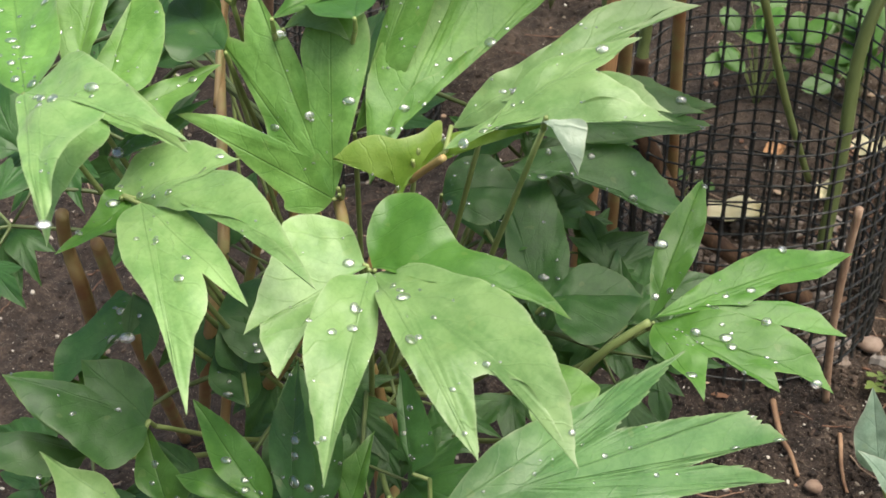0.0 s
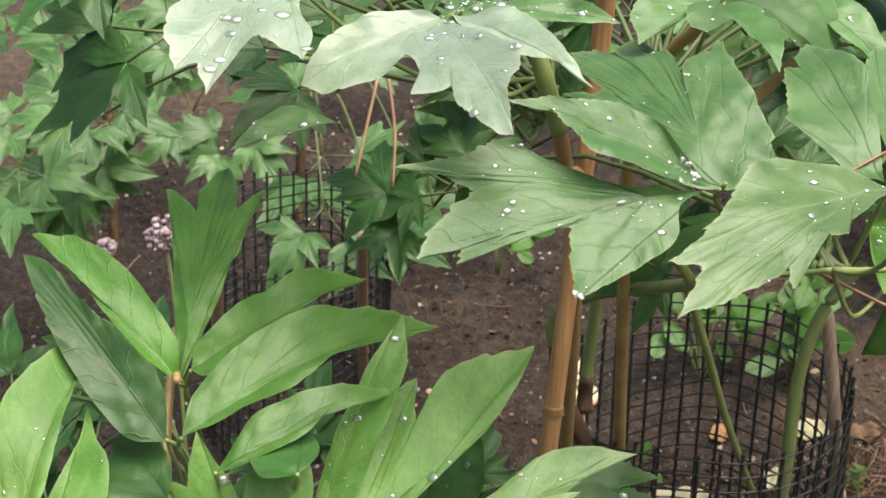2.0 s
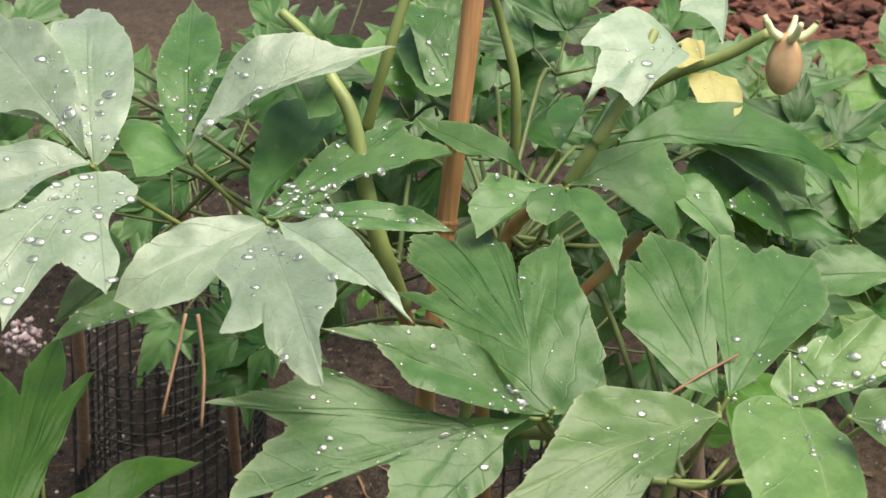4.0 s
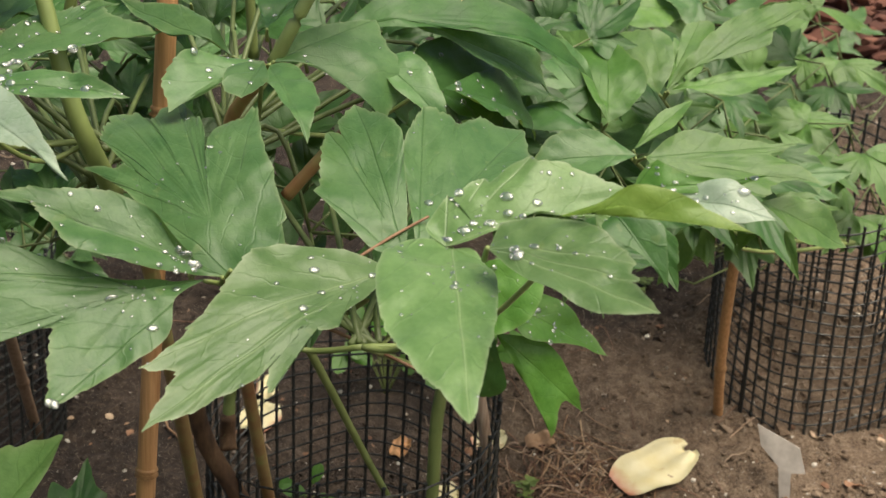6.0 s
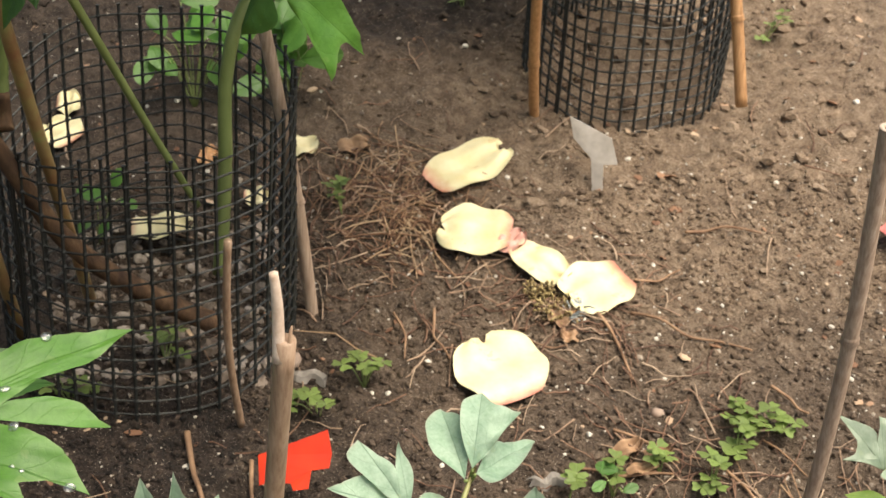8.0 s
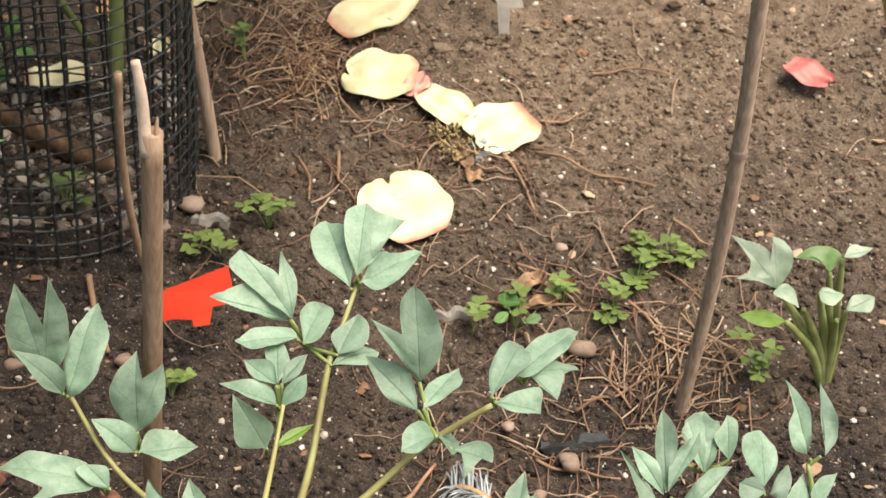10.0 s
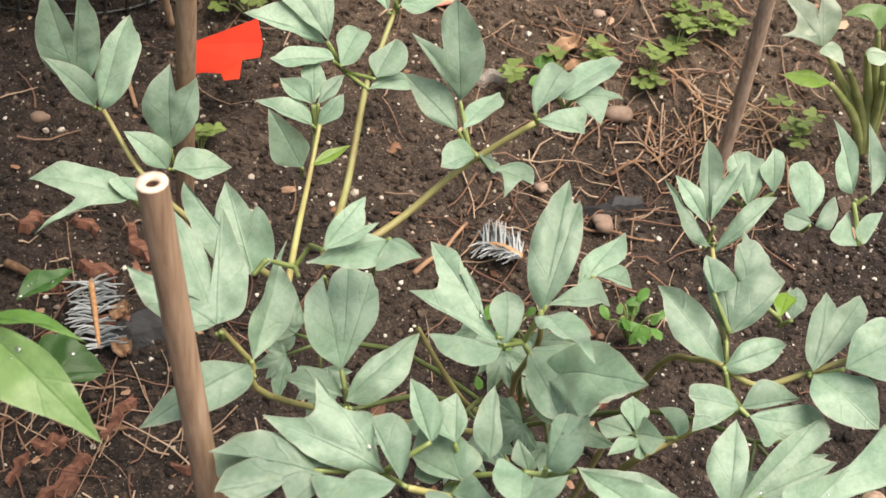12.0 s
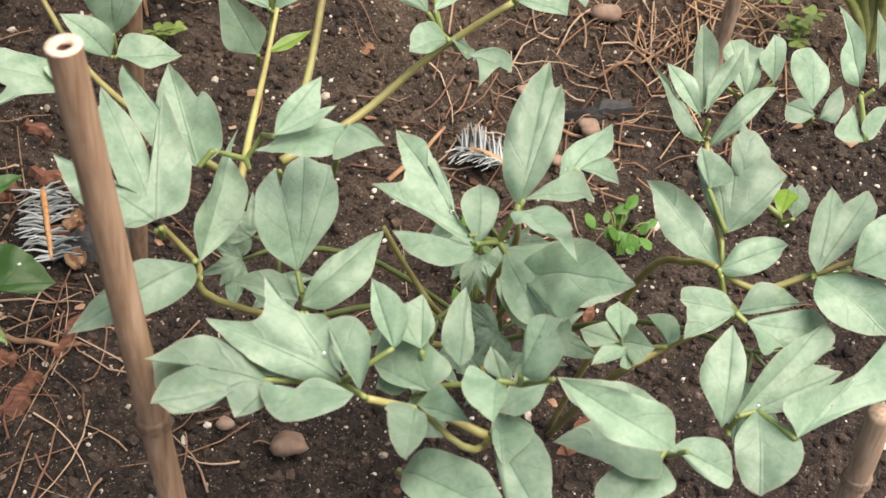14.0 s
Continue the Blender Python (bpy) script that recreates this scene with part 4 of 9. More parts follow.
leaflet(plant_c, "blue", (0.394, 0.454, 0.025), (13, 23, -126), "m-50:13 m-19:37 T0:53 m21:30 m40:13")
leaflet(plant_c, "blue", (0.570, 0.672, 0.061), (-10, 9, -25), "m-14:39 T0:69 m19:36")
leaflet(plant_c, "blue", (0.587, 0.524, 0.068), (28, 23, -63), "m-44:16 m-25:30 T0:34 m47:24")
leaflet(plant_c, "blue", (0.315, 0.508, 0.085), (-10, -31, 131), "m-59:8 m-40:17 m-22:29 m-12:39 T0:56 m5:46 m11:35 m24:23 m25:12")
leaflet(plant_c, "blue", (0.552, 0.458, 0.036), (10, 19, -44), "m-75:12 m-48:16 m-1:35 T0:75 m19:70 m23:55 m20:27")
leaflet(plant_c, "blue", (0.544, 0.516, 0.045), (-8, 20, -97), "m71:17 m29:18 T24:32 m8:33 T0:41 m-14:35 m-21:22 m-27:9")
leaflet(plant_c, "blue", (0.494, 0.447, 0.037), (-17, -17, 135), "m32:18 m19:29 T0:33 m-17:24 m-41:16 m-69:12")
leaflet(plant_c, "blue", (0.494, 0.526, 0.024), (10, -26, 70), "m-29:14 T0:18 m43:10")
leaflet(plant_c, "blue", (0.495, 0.526, 0.025), (20, -1, -3), "m-33:13 T0:19 m37:12")
leaflet(plant_c, "blue", (0.496, 0.525, 0.023), (40, 22, -133), "m-81:9 T0:22 m29:22")
leaflet(plant_c, "blue", (0.390, 0.467, 0.078), (12, -9, 11), "m-15:16 T0:33 m18:22 m42:12 m68:4")
leaflet(plant_c, "blue", (0.449, 0.462, 0.065), (-29, -22, 119), "m40:11 m12:18 T0:22 m-20:17 m-37:9")
leaflet(plant_c, "blue", (0.433, 0.471, 0.057), (47, -11, 15), "m-38:9 T0:14 m28:7 m91:4")
leaflet(plant_c, "blue", (0.428, 0.464, 0.063), (-66, -22, 119), "m23:8 T0:18 m-17:8 m-69:5")
leaflet(plant_c, "blue", (0.452, 0.517, 0.038), (70, -21, 43), "m-21:18 m-8:30 T0:34 m17:23 m52:12")
leaflet(plant_c, "blue", (0.456, 0.492, 0.039), (51, -3, 0), "m-17:15 T0:26 m20:25 m36:16 m45:6")
leaflet(plant_c, "blue", (0.432, 0.461, 0.044), (3, 2, 178), "m16:13 T0:24 m-32:19 m-62:14 m-101:6")
leaflet(plant_c, "blue", (0.398, 0.469, 0.049), (-11, 16, -150), "m52:8 m26:16 T0:21 m-25:16 m-54:7")
leaflet(plant_c, "blue", (0.396, 0.488, 0.057), (-17, -12, 148), "m36:8 T0:20 m-25:21 m-52:14 m-90:7")
leaflet(plant_c, "blue", (0.494, 0.517, 0.029), (0, -21, 123), "m26:11 T0:20 m-18:10 m-51:4")
leaflet(plant_c, "blue", (0.495, 0.517, 0.029), (-1, 0, 173), "m18:12 T0:13 m-32:8")
leaflet(plant_c, "blue", (0.515, 0.523, 0.024), (-8, -9, 12), "m1:14 T0:24 m32:17 m76:7")
leaflet(plant_c, "blue", (0.576, 0.569, 0.059), (-13, 8, -24), "m-25:16 T0:45 m10:37 m22:13")
leaflet(plant_c, "lime", (0.570, 0.570, 0.060), (-4, 9, -26), "m-35:11 T0:25 m18:16")
leaflet(plant_c, "blue", (0.354, 0.532, 0.059), (49, 4, 0), "m-55:18 m-33:35 T-15:44 s-15:34 m-9:44 T0:48 m8:46 T14:46 m23:37 m31:27 m32:14")
leaflet(plant_c, "blue", (0.374, 0.549, 0.121), (-6, -17, 110), "m26:12 m15:21 m2:31 T0:39 m-14:30 m-38:22 m-59:12")
leaflet(plant_c, "blue", (0.374, 0.547, 0.122), (-21, 16, -118), "m-23:5 T0:16 m55:14 m84:18 m94:9")
leaflet(plant_c, "blue", (0.345, 0.538, 0.123), (31, 21, -30), "m-25:9 m-11:20 T0:31 m18:22 s23:20 T27:27 m41:16 m44:6")
leaflet(plant_c, "blue", (0.313, 0.541, 0.056), (41, 35, 11), "m-38:13 m-15:27 T0:61 m2:48 m15:40 m28:20")
leaflet(plant_c, "blue", (0.299, 0.525, 0.091), (32, -5, 24), "m87:12 m57:23 m43:32 T23:53 m20:36 s17:24 m11:37 T0:61 m-13:40 m-21:25 s-30:18 m-36:31 T-37:46 m-46:39 m-60:29 m-89:11")
leaflet(plant_c, "blue", (0.313, 0.564, 0.088), (22, -25, 27), "m87:12 m57:24 m39:33 s34:31 T19:49 m11:42 s2:34 T0:59 m-8:50 m-18:33 m-34:17")
leaflet(plant_c, "blue", (0.427, 0.530, 0.076), (27, -17, 28), "m-36:12 m-29:28 T-27:50 m-16:40 m-5:51 T0:60 m8:49 s2:38 T8:40 m10:27 m-1:18 m-3:6")
leaflet(plant_c, "blue", (0.428, 0.530, 0.076), (31, 10, 2), "m-40:11 m-26:20 T0:27 m17:23 m33:11")
leaflet(plant_c, "blue", (0.426, 0.529, 0.075), (7, -20, 79), "m3:14 T0:34 m-21:28 m-47:21 m-70:9")
leaflet(plant_c, "blue", (0.440, 0.535, 0.068), (-13, 19, -103), "m-44:6 m-32:18 T-22:40 m-11:38 T0:56 m16:47 m33:38 s42:26 T59:37 m78:31 m90:16")
leaflet(plant_c, "blue", (0.416, 0.475, 0.060), (40, 12, 1), "m-47:12 m-19:22 T0:32 m7:21 m40:7")
leaflet(plant_c, "blue", (0.356, 0.516, 0.055), (23, 22, -43), "m-24:12 m-12:26 T0:46 m14:34 m30:25 m55:11")
leaflet(plant_c, "blue", (0.355, 0.524, 0.049), (8, -31, 66), "m44:9 m23:19 T0:30 m-15:15")
leaflet(plant_c, "blue", (0.371, 0.457, 0.071), (15, -28, 62), "m39:10 m50:22 m31:31 T29:48 m11:38 T0:55 m-9:40 m-16:31 m-25:15")
leaflet(plant_c, "blue", (0.346, 0.455, 0.072), (7, -23, 77), "m26:19 m21:32 T0:48 m1:36 s1:27 m-8:38 T-24:45 m-25:42 T-33:37 m-36:24 s-22:18 T-55:19 m-74:11 m-91:5")
leaflet(plant_c, "blue", (0.375, 0.447, 0.075), (-7, -19, 80), "m16:15 m-5:25 T0:35 m-16:32 m-34:27 m-48:17 m-62:8")
leaflet(plant_c, "blue", (0.377, 0.447, 0.076), (27, -17, 19), "m-6:15 T0:29 m18:28 m35:21 m48:9")
leaflet(plant_c, "blue", (0.498, 0.452, 0.039), (16, -28, 50), "m87:6 m58:13 m25:28 m8:39 T0:51 m-8:42 m-14:29 m-23:12")
leaflet(plant_c, "blue", (0.497, 0.451, 0.038), (9, -17, 89), "m38:9 m14:30 T0:46 m-12:37 m-27:28 m-53:19 m-67:14")
leaflet(plant_c, "blue", (0.500, 0.452, 0.039), (-20, 25, -121), "m-53:8 m-30:19 T0:27 m14:25 m23:13")
leaflet(plant_c, "blue", (0.527, 0.473, 0.026), (32, 0, -13), "m-36:19 m-18:31 T0:44 m13:29 m27:11")
leaflet(plant_c, "blue", (0.533, 0.476, 0.029), (19, 26, -41), "m-22:9 m-11:33 T0:59 m8:56 s11:43 T21:53 m26:42 m35:28")
leaflet(plant_c, "blue", (0.542, 0.477, 0.032), (-18, 5, 170), "m33:19 m13:33 T0:37 m-25:32 m-51:19")
leaflet(plant_c, "blue", (0.575, 0.531, 0.059), (25, 20, -32), "m-56:10 m-35:27 T-20:42 s-12:34 T0:49 m10:38 m17:19")
leaflet(plant_c, "blue", (0.576, 0.530, 0.059), (-9, 17, -144), "m59:15 m31:25 T0:39 m-31:25")
leaflet(plant_c, "blue", (0.537, 0.543, 0.053), (22, -25, 27), "m25:19 m11:36 T0:50 m-22:29 m-40:16")
leaflet(plant_c, "blue", (0.538, 0.543, 0.052), (5, 32, -66), "m-33:14 m-12:27 T0:35 m25:18 m60:6")
leaflet(plant_c, "blue", (0.543, 0.560, 0.058), (32, 1, -14), "m-42:14 m-30:35 T-16:41 s-4:26 T0:55 m19:40 T37:38 m53:17")
leaflet(plant_c, "blue", (0.540, 0.520, 0.047), (-20, -25, 119), "m87:10 m53:24 T39:24 s32:21 T0:26 m-10:13")
leaflet(plant_c, "blue", (0.541, 0.520, 0.047), (-3, 33, -78), "m-43:16 T0:33 m13:10")
leaflet(plant_c, "blue", (0.551, 0.648, 0.060), (35, -25, 19), "m-22:8 m-17:18 T0:32 m12:23 m23:16")
leaflet(plant_c, "blue", (0.552, 0.649, 0.061), (41, -2, -4), "m-15:21 m-8:33 T0:46 m10:36 m17:24 m19:11")
leaflet(plant_c, "blue", (0.553, 0.649, 0.061), (37, 19, -26), "m-26:14 m-11:27 T0:39 m8:29 m8:16")
leaflet(plant_c, "blue", (0.553, 0.640, 0.050), (38, -18, 32), "m-46:12 m-27:20 m-16:24 T0:46 m2:36 m-1:28 m5:21 m-17:10")
leaflet(plant_c, "blue", (0.555, 0.638, 0.048), (31, 29, -42), "m-26:8 m-18:25 m-10:38 T0:47 m3:33 m10:18")
leaflet(plant_c, "blue", (0.579, 0.668, 0.058), (40, -13, 5), "m-21:11 m-14:25 T0:31 m15:29 m21:18 T32:23 m49:12")
leaflet(plant_c, "blue", (0.593, 0.671, 0.065), (41, -1, -5), "m-43:10 m-32:16 m-16:18 T0:26 m14:22 m28:9")
leaflet(plant_c, "blue", (0.606, 0.647, 0.066), (41, 8, 4), "m-43:13 m-32:25 m-21:30 T0:31 m22:22 m36:12")
leaflet(plant_c, "blue", (0.607, 0.645, 0.064), (10, -40, 63), "m-53:9 m-31:15 T0:15 m34:10")
leaflet(plant_c, "blue", (0.609, 0.644, 0.063), (34, 24, -28), "m74:8 m26:14 T0:20 m-10:12")
leaflet(plant_c, "blue", (0.652, 0.700, 0.045), (40, -8, 6), "m-62:10 m-28:19 m-4:28 T0:47 m7:34 m18:20")
leaflet(plant_c, "blue", (0.662, 0.698, 0.045), (41, 3, 0), "m-1:12 m-3:27 T0:44 m13:29 m36:14")
leaflet(plant_c, "blue", (0.648, 0.666, 0.033), (40, -10, 7), "m-78:13 m-58:18 T0:21 m-11:7")
leaflet(plant_c, "blue", (0.649, 0.666, 0.034), (33, 26, -28), "m22:5 T0:24 m-30:16 m-67:8")
leaflet(plant_c, "blue", (0.535, 0.573, 0.073), (41, -5, 6), "m-19:9 m-8:16 T0:19 m35:14 m82:11")
leaflet(plant_c, "blue", (0.554, 0.579, 0.069), (41, -4, 9), "m-30:11 m-14:18 T0:24 m19:26 m47:18 m73:7")
leaflet(plant_w, "pale", (0.710, 0.930, 0.017), (38, -26, 30), "m-36:16 T-41:34 m-24:26 s-8:29 T0:53 m22:30 s25:22 T36:40 m54:34 m72:24 m84:9")
leaflet(plant_w, "pale", (0.710, 0.930, 0.017), (-25, 19, -145), "m70:8 T0:22 m-31:12 m-77:7")
leaflet(plant_w, "mist", (0.748, 0.930, 0.031), (14, -28, 62), "m16:15 T0:28 m34:23 m88:20 T111:17")
leaflet(plant_w, "pale", (0.756, 0.930, 0.044), (10, 29, -71), "m-34:13 T0:25 m16:13")
leaflet(plant_w, "pale", (0.743, 0.930, 0.013), (-4, 30, -97), "m-44:6 T0:20 m47:15 m79:9")
leaflet(plant_w, "pale", (0.768, 0.930, -0.003), (13, 28, -63), "m-34:14 T0:28 m32:18")
leaflet(plant_w, "lime", (0.723, 0.930, -0.013), (5, -30, 80), "m17:19 T0:38 m-12:30 m-32:19")
leaflet(plant_x, "far", (0.758, 1.039, 0.268), (20, -30, 63), "m3:23 T0:48 m-15:29 T-31:44 m-47:32 T-60:50 m-66:31 T-78:50 m-86:23")
leaflet(plant_x, "far", (0.767, 1.060, 0.266), (22, -13, 16), "m4:26 T0:54 m26:31")


# ---- canes ----
def cane(low, high, r, mat, label, nodes=(0.35, 0.8), hollow=False, bow=None):
    a, b = Vector(low), Vector(high)
    ob = thing("bamboo_cane", low, label, "cane", "canes in the bed")
    n = 24
    rnd = random.Random(int(1000 * abs(b.x) + 77 * abs(b.z)))
    bend = Vector((rnd.uniform(-1, 1), rnd.uniform(-1, 1), 0)) * 0.006
    bend = Vector(bow) if bow else bend
    pts = [a.lerp(b, i / n) + bend * math.sin(math.pi * i / n) for i in range(n + 1)]
    v, f = tube_data(pts, r * 1.04, r, 14, not hollow)
    shaft = part("shaft", mesh_from("shaft", v, f, mat), ob)
    for s in nodes:
        q = a.lerp(b, s) + bend * math.sin(math.pi * s)
        d = (b - a).normalized()
        v, f = tube_data([q - d * 0.004, q - d * 0.0022, q - d * 0.0008, q + d * 0.0008, q + d * 0.003], r * 1.02, r * 1.02, 14, False)
        v = [q + (p - q) * (1 + (0.26 if 14 <= i < 28 else -0.03 if 28 <= i < 42 else 0.20 if 42 <= i < 56 else 0)) for i, p in enumerate(v)]
        part("node_ring", mesh_from("node_ring", v, f, mat), shaft)
    if hollow:
        d = (b - a).normalized()
        v, f = [], []
        side = d.cross(Vector((1, 0, 0))).normalized()
        fwd = d.cross(side)
        for rr, dz in ((r, 0), (r * 1.0, 0.0006), (r * 0.5, 0.0006), (r * 0.44, -0.001)):
            for k in range(14):
                w = 2 * math.pi * k / 14
                v.append(b + (side * math.cos(w) + fwd * math.sin(w)) * rr + d * dz)
        for i in range(3):
            f += [(i * 14 + k, i * 14 + (k + 1) % 14, (i + 1) * 14 + (k + 1) % 14, (i + 1) * 14 + k) for k in range(14)]
        part("cut_end", mesh_from("cut_end", v, f, CANE_CUT), shaft, "pale sawn end")
        v, f = [], []
        for dz in (-0.0005, -0.02):
            for k in range(14):
                w = 2 * math.pi * k / 14
                v.append(b + (side * math.cos(w) + fwd * math.sin(w)) * r * 0.46 + d * dz)
        f = [(k, 14 + k, 14 + (k + 1) % 14, (k + 1) % 14) for k in range(14)] + [tuple(range(14, 28))]
        part("hollow", mesh_from("hollow", v, f, CANE_HOLE), ob, "dark hollow core")
    return ob


def split_top(p, r):
    """The splintered upper end of a snapped cane: slivers of the wall standing at different heights."""
    ob = [q for q in bpy.data.objects if q.name.startswith("bamboo_cane")][-1]
    x, y, z = p
    tube("splinter", [(x - 0.0022, y, z - 0.012), (x - 0.0026, y, z + 0.012), (x - 0.0034, y - 0.001, z + 0.026), (x - 0.0048, y - 0.001, z + 0.037)], r * 0.64, r * 0.42, CANE_CUT, ob, 8, 4, "pale torn half of the cane wall")
    tube("splinter", [(x + 0.0030, y - 0.001, z - 0.004), (x + 0.0034, y - 0.001, z + 0.003), (x + 0.0040, y, z + 0.008)], 0.0018, 0.0005, BAMBOO, ob, 5, 3, "short torn splinter")


cane((0.3235, 0.508, -0.31), (0.285, 0.462, 0.209), 0.0058, BAMBOO, "bamboo cane with a sawn hollow top beside the young peony", (0.645,), True)
cane((0.247, 0.790, -0.210), (0.281, 0.685, 0.258), 0.0054, BAMBOO, "bamboo cane with a snapped split top", (0.3,))
split_top((0.280, 0.685, 0.258), 0.0054)
cane((0.658, 0.948, -0.118), (0.627, 0.857, 0.314), 0.0052, BAMBOO_GREY, "weathered pale brown bamboo cane standing in open soil", (0.62,), True, (0.008, 0, 0))
cane((0.276, 1.247, -0.065), (0.228, 1.215, 0.262), 0.0058, BAMBOO_GREY, "weathered cane holding the black net", (0.45,))
cane((-0.004, 0.907, -0.165), (0.053, 0.901, 0.701), 0.0062, BAMBOO_ORANGE, "tall orange-brown cane beside the net among peony stems", (0.28, 0.52, 0.8), False, (0, 0, 0.0001))
cane((0.508, 1.534, 0.04), (0.482, 1.41, 0.285), 0.0055, BAMBOO_ORANGE, "orange-brown cane holding the black net", (0.4,))
cane((0.713, 1.45, 0.11), (0.666, 1.488, 0.370), 0.0062, BAMBOO_ORANGE, "orange-brown cane holding the black net", (0.35, 0.7))
cane((-0.253, 1.470, 0.003), (-0.187, 1.201, 0.301), 0.0055, BAMBOO, "brown cane holding the black net", (0.4,))
cane((-0.436, 1.455, -0.012), (-0.337, 1.226, 0.310), 0.0060, BAMBOO, "brown cane holding the black net", (0.4,))
cane((0.616, 0.510, -0.074), (0.610, 0.500, 0.006), 0.0058, BAMBOO_GREY, "weathered brown cane stub beside the young peony", (0.4,))
cane((0.218, 1.115, -0.081), (0.215, 1.054, 0.129), 0.0032, BAMBOO, "thin brown stick leaning on the net", ())


# ---- nets ----
def net_cage(x, y, r, height, cell, label, thick=0.0018):
    """An upright sleeve of square plastic netting standing in the slope: thick uprights, thinner cross strands, a knot at each crossing."""
    ob = thing("net_sleeve", on_ground(x, y, -0.03), label, "plant guard", "net sleeves in the bed")
    rx, ry = r
    row = cell * 0.86
    n, m = int(2 * math.pi * (rx + ry) / 2 / cell), int(height / row)
    rnd = random.Random(int(x * 100) + 5)
    ph = rnd.uniform(0, 6)

    def at(i, k):
        w = 2 * math.pi * i / n
        h = k * row
        f = 1 + 0.02 * math.sin(3 * w + ph) + 0.012 * math.sin(7 * w + h * 20) + 0.02 * h / height
        px, py = x + rx * f * math.cos(w), y + ry * f * math.sin(w)
        g = 0.003 * math.sin(5 * w + ph + k * 0.35)
        return Vector((px, py, ground_z(px, py) - 0.03 + h + g))

    def strand(name, stops, t, knot):
        """One strand through its crossings, swelling at each."""
        pts, wide = [], []
        for a, b in zip(stops, stops[1:]):
            for f in (0.0, 0.16, 0.5, 0.84):
                pts.append(a.lerp(b, f))
                wide.append(knot if f == 0.0 else 0.92)
        pts.append(stops[-1])
        wide.append(knot)
        v, f = tube_data(pts, t, t, 5, True)
        v = [pts[i // 5] + (q - pts[i // 5]) * wide[i // 5] for i, q in enumerate(v)]
        part(name, mesh_from(name, v, f, NET, False), ob)

    for i in range(n):
        top = at(i, m - 1)
        stub = top + (top - at(i, m - 2)) * rnd.uniform(0.35, 0.7)
        strand("upright_strand", [at(i, k) for k in range(m)] + [stub], thick, 1.45)
    for k in range(m):
        strand("cross_strand", [at(i, k) for i in range(n + 1)], thick * 0.66, 1.6)
    v, f = tube_data([at(n * 0.62, k) + Vector((0, -0.001, 0)) for k in range(m)], thick * 1.15, thick * 1.15, 6, True)
    part("seam", mesh_from("seam", v, f, NET), ob)
    return ob


net_cage(0.128, 1.222, (0.128, 0.108), 0.290, 0.0166, "black plastic net sleeve round a peony stem", 0.00168)
net_cage(0.612, 1.60, (0.114, 0.114), 0.29, 0.0150, "black plastic net sleeve between orange canes", 0.0017)
net_cage(-0.335, 1.47, (0.105, 0.105), 0.275, 0.0150, "black plastic net sleeve between brown canes", 0.0017)


# ---- stems ----
def stalk(plant, pts, r0, r1, mat=None):
    return tube("stalk", pts, r0, r1, mat or (STEM_RED if plant in (plant_a, plant_b) and r0 > 0.003 else STEM), plant, 7, 6)


stalk(plant_a, [(-0.187, 0.575, 0.327), (-0.185, 0.561, 0.335)], 0.0014, 0.0010)
stalk(plant_a, [(-0.116, 0.811, 0.051), (-0.082, 0.703, 0.114), (-0.043, 0.566, 0.259)], 0.0024, 0.0013)
stalk(plant_a, [(-0.043, 0.566, 0.259), (-0.040, 0.555, 0.268)], 0.0014, 0.0010)
stalk(plant_a, [(-0.043, 0.566, 0.259), (-0.038, 0.557, 0.267)], 0.0014, 0.0010)
stalk(plant_a, [(-0.043, 0.566, 0.259), (-0.044, 0.560, 0.268)], 0.0014, 0.0010)
stalk(plant_a, [(-0.043, 0.566, 0.259), (-0.043, 0.561, 0.267)], 0.0014, 0.0010)
stalk(plant_a, [(-0.116, 0.811, 0.051), (-0.149, 0.704, 0.122), (-0.165, 0.568, 0.279)], 0.0024, 0.0013)
stalk(plant_a, [(-0.165, 0.568, 0.279), (-0.163, 0.558, 0.288)], 0.0014, 0.0010)
stalk(plant_a, [(-0.165, 0.568, 0.279), (-0.163, 0.560, 0.288)], 0.0014, 0.0010)
stalk(plant_a, [(-0.165, 0.568, 0.279), (-0.165, 0.562, 0.286)], 0.0014, 0.0010)
stalk(plant_a, [(-0.116, 0.811, 0.051), (-0.159, 0.679, 0.149), (-0.183, 0.522, 0.343)], 0.0024, 0.0013)
stalk(plant_a, [(-0.183, 0.522, 0.343), (-0.179, 0.512, 0.351)], 0.0014, 0.0010)
stalk(plant_a, [(-0.183, 0.522, 0.343), (-0.183, 0.516, 0.350)], 0.0014, 0.0010)
stalk(plant_a, [(-0.116, 0.811, 0.051), (-0.161, 0.708, 0.143), (-0.187, 0.575, 0.327)], 0.0024, 0.0013)
stalk(plant_a, [(-0.187, 0.575, 0.327), (-0.190, 0.564, 0.341)], 0.0014, 0.0010)
stalk(plant_a, [(-0.187, 0.575, 0.327), (-0.195, 0.553, 0.345)], 0.0014, 0.0010)
stalk(plant_a, [(-0.187, 0.575, 0.327), (-0.176, 0.572, 0.325)], 0.0014, 0.0010)
stalk(plant_a, [(-0.187, 0.575, 0.327), (-0.173, 0.570, 0.319)], 0.0014, 0.0010)
stalk(plant_a, [(-0.116, 0.811, 0.051), (-0.160, 0.721, 0.125), (-0.186, 0.598, 0.286)], 0.0024, 0.0013)
stalk(plant_a, [(-0.186, 0.598, 0.286), (-0.184, 0.590, 0.294)], 0.0014, 0.0010)
stalk(plant_a, [(-0.116, 0.811, 0.051), (-0.098, 0.732, 0.120), (-0.073, 0.618, 0.274)], 0.0024, 0.0013)
stalk(plant_a, [(-0.073, 0.618, 0.274), (-0.070, 0.605, 0.282)], 0.0014, 0.0010)
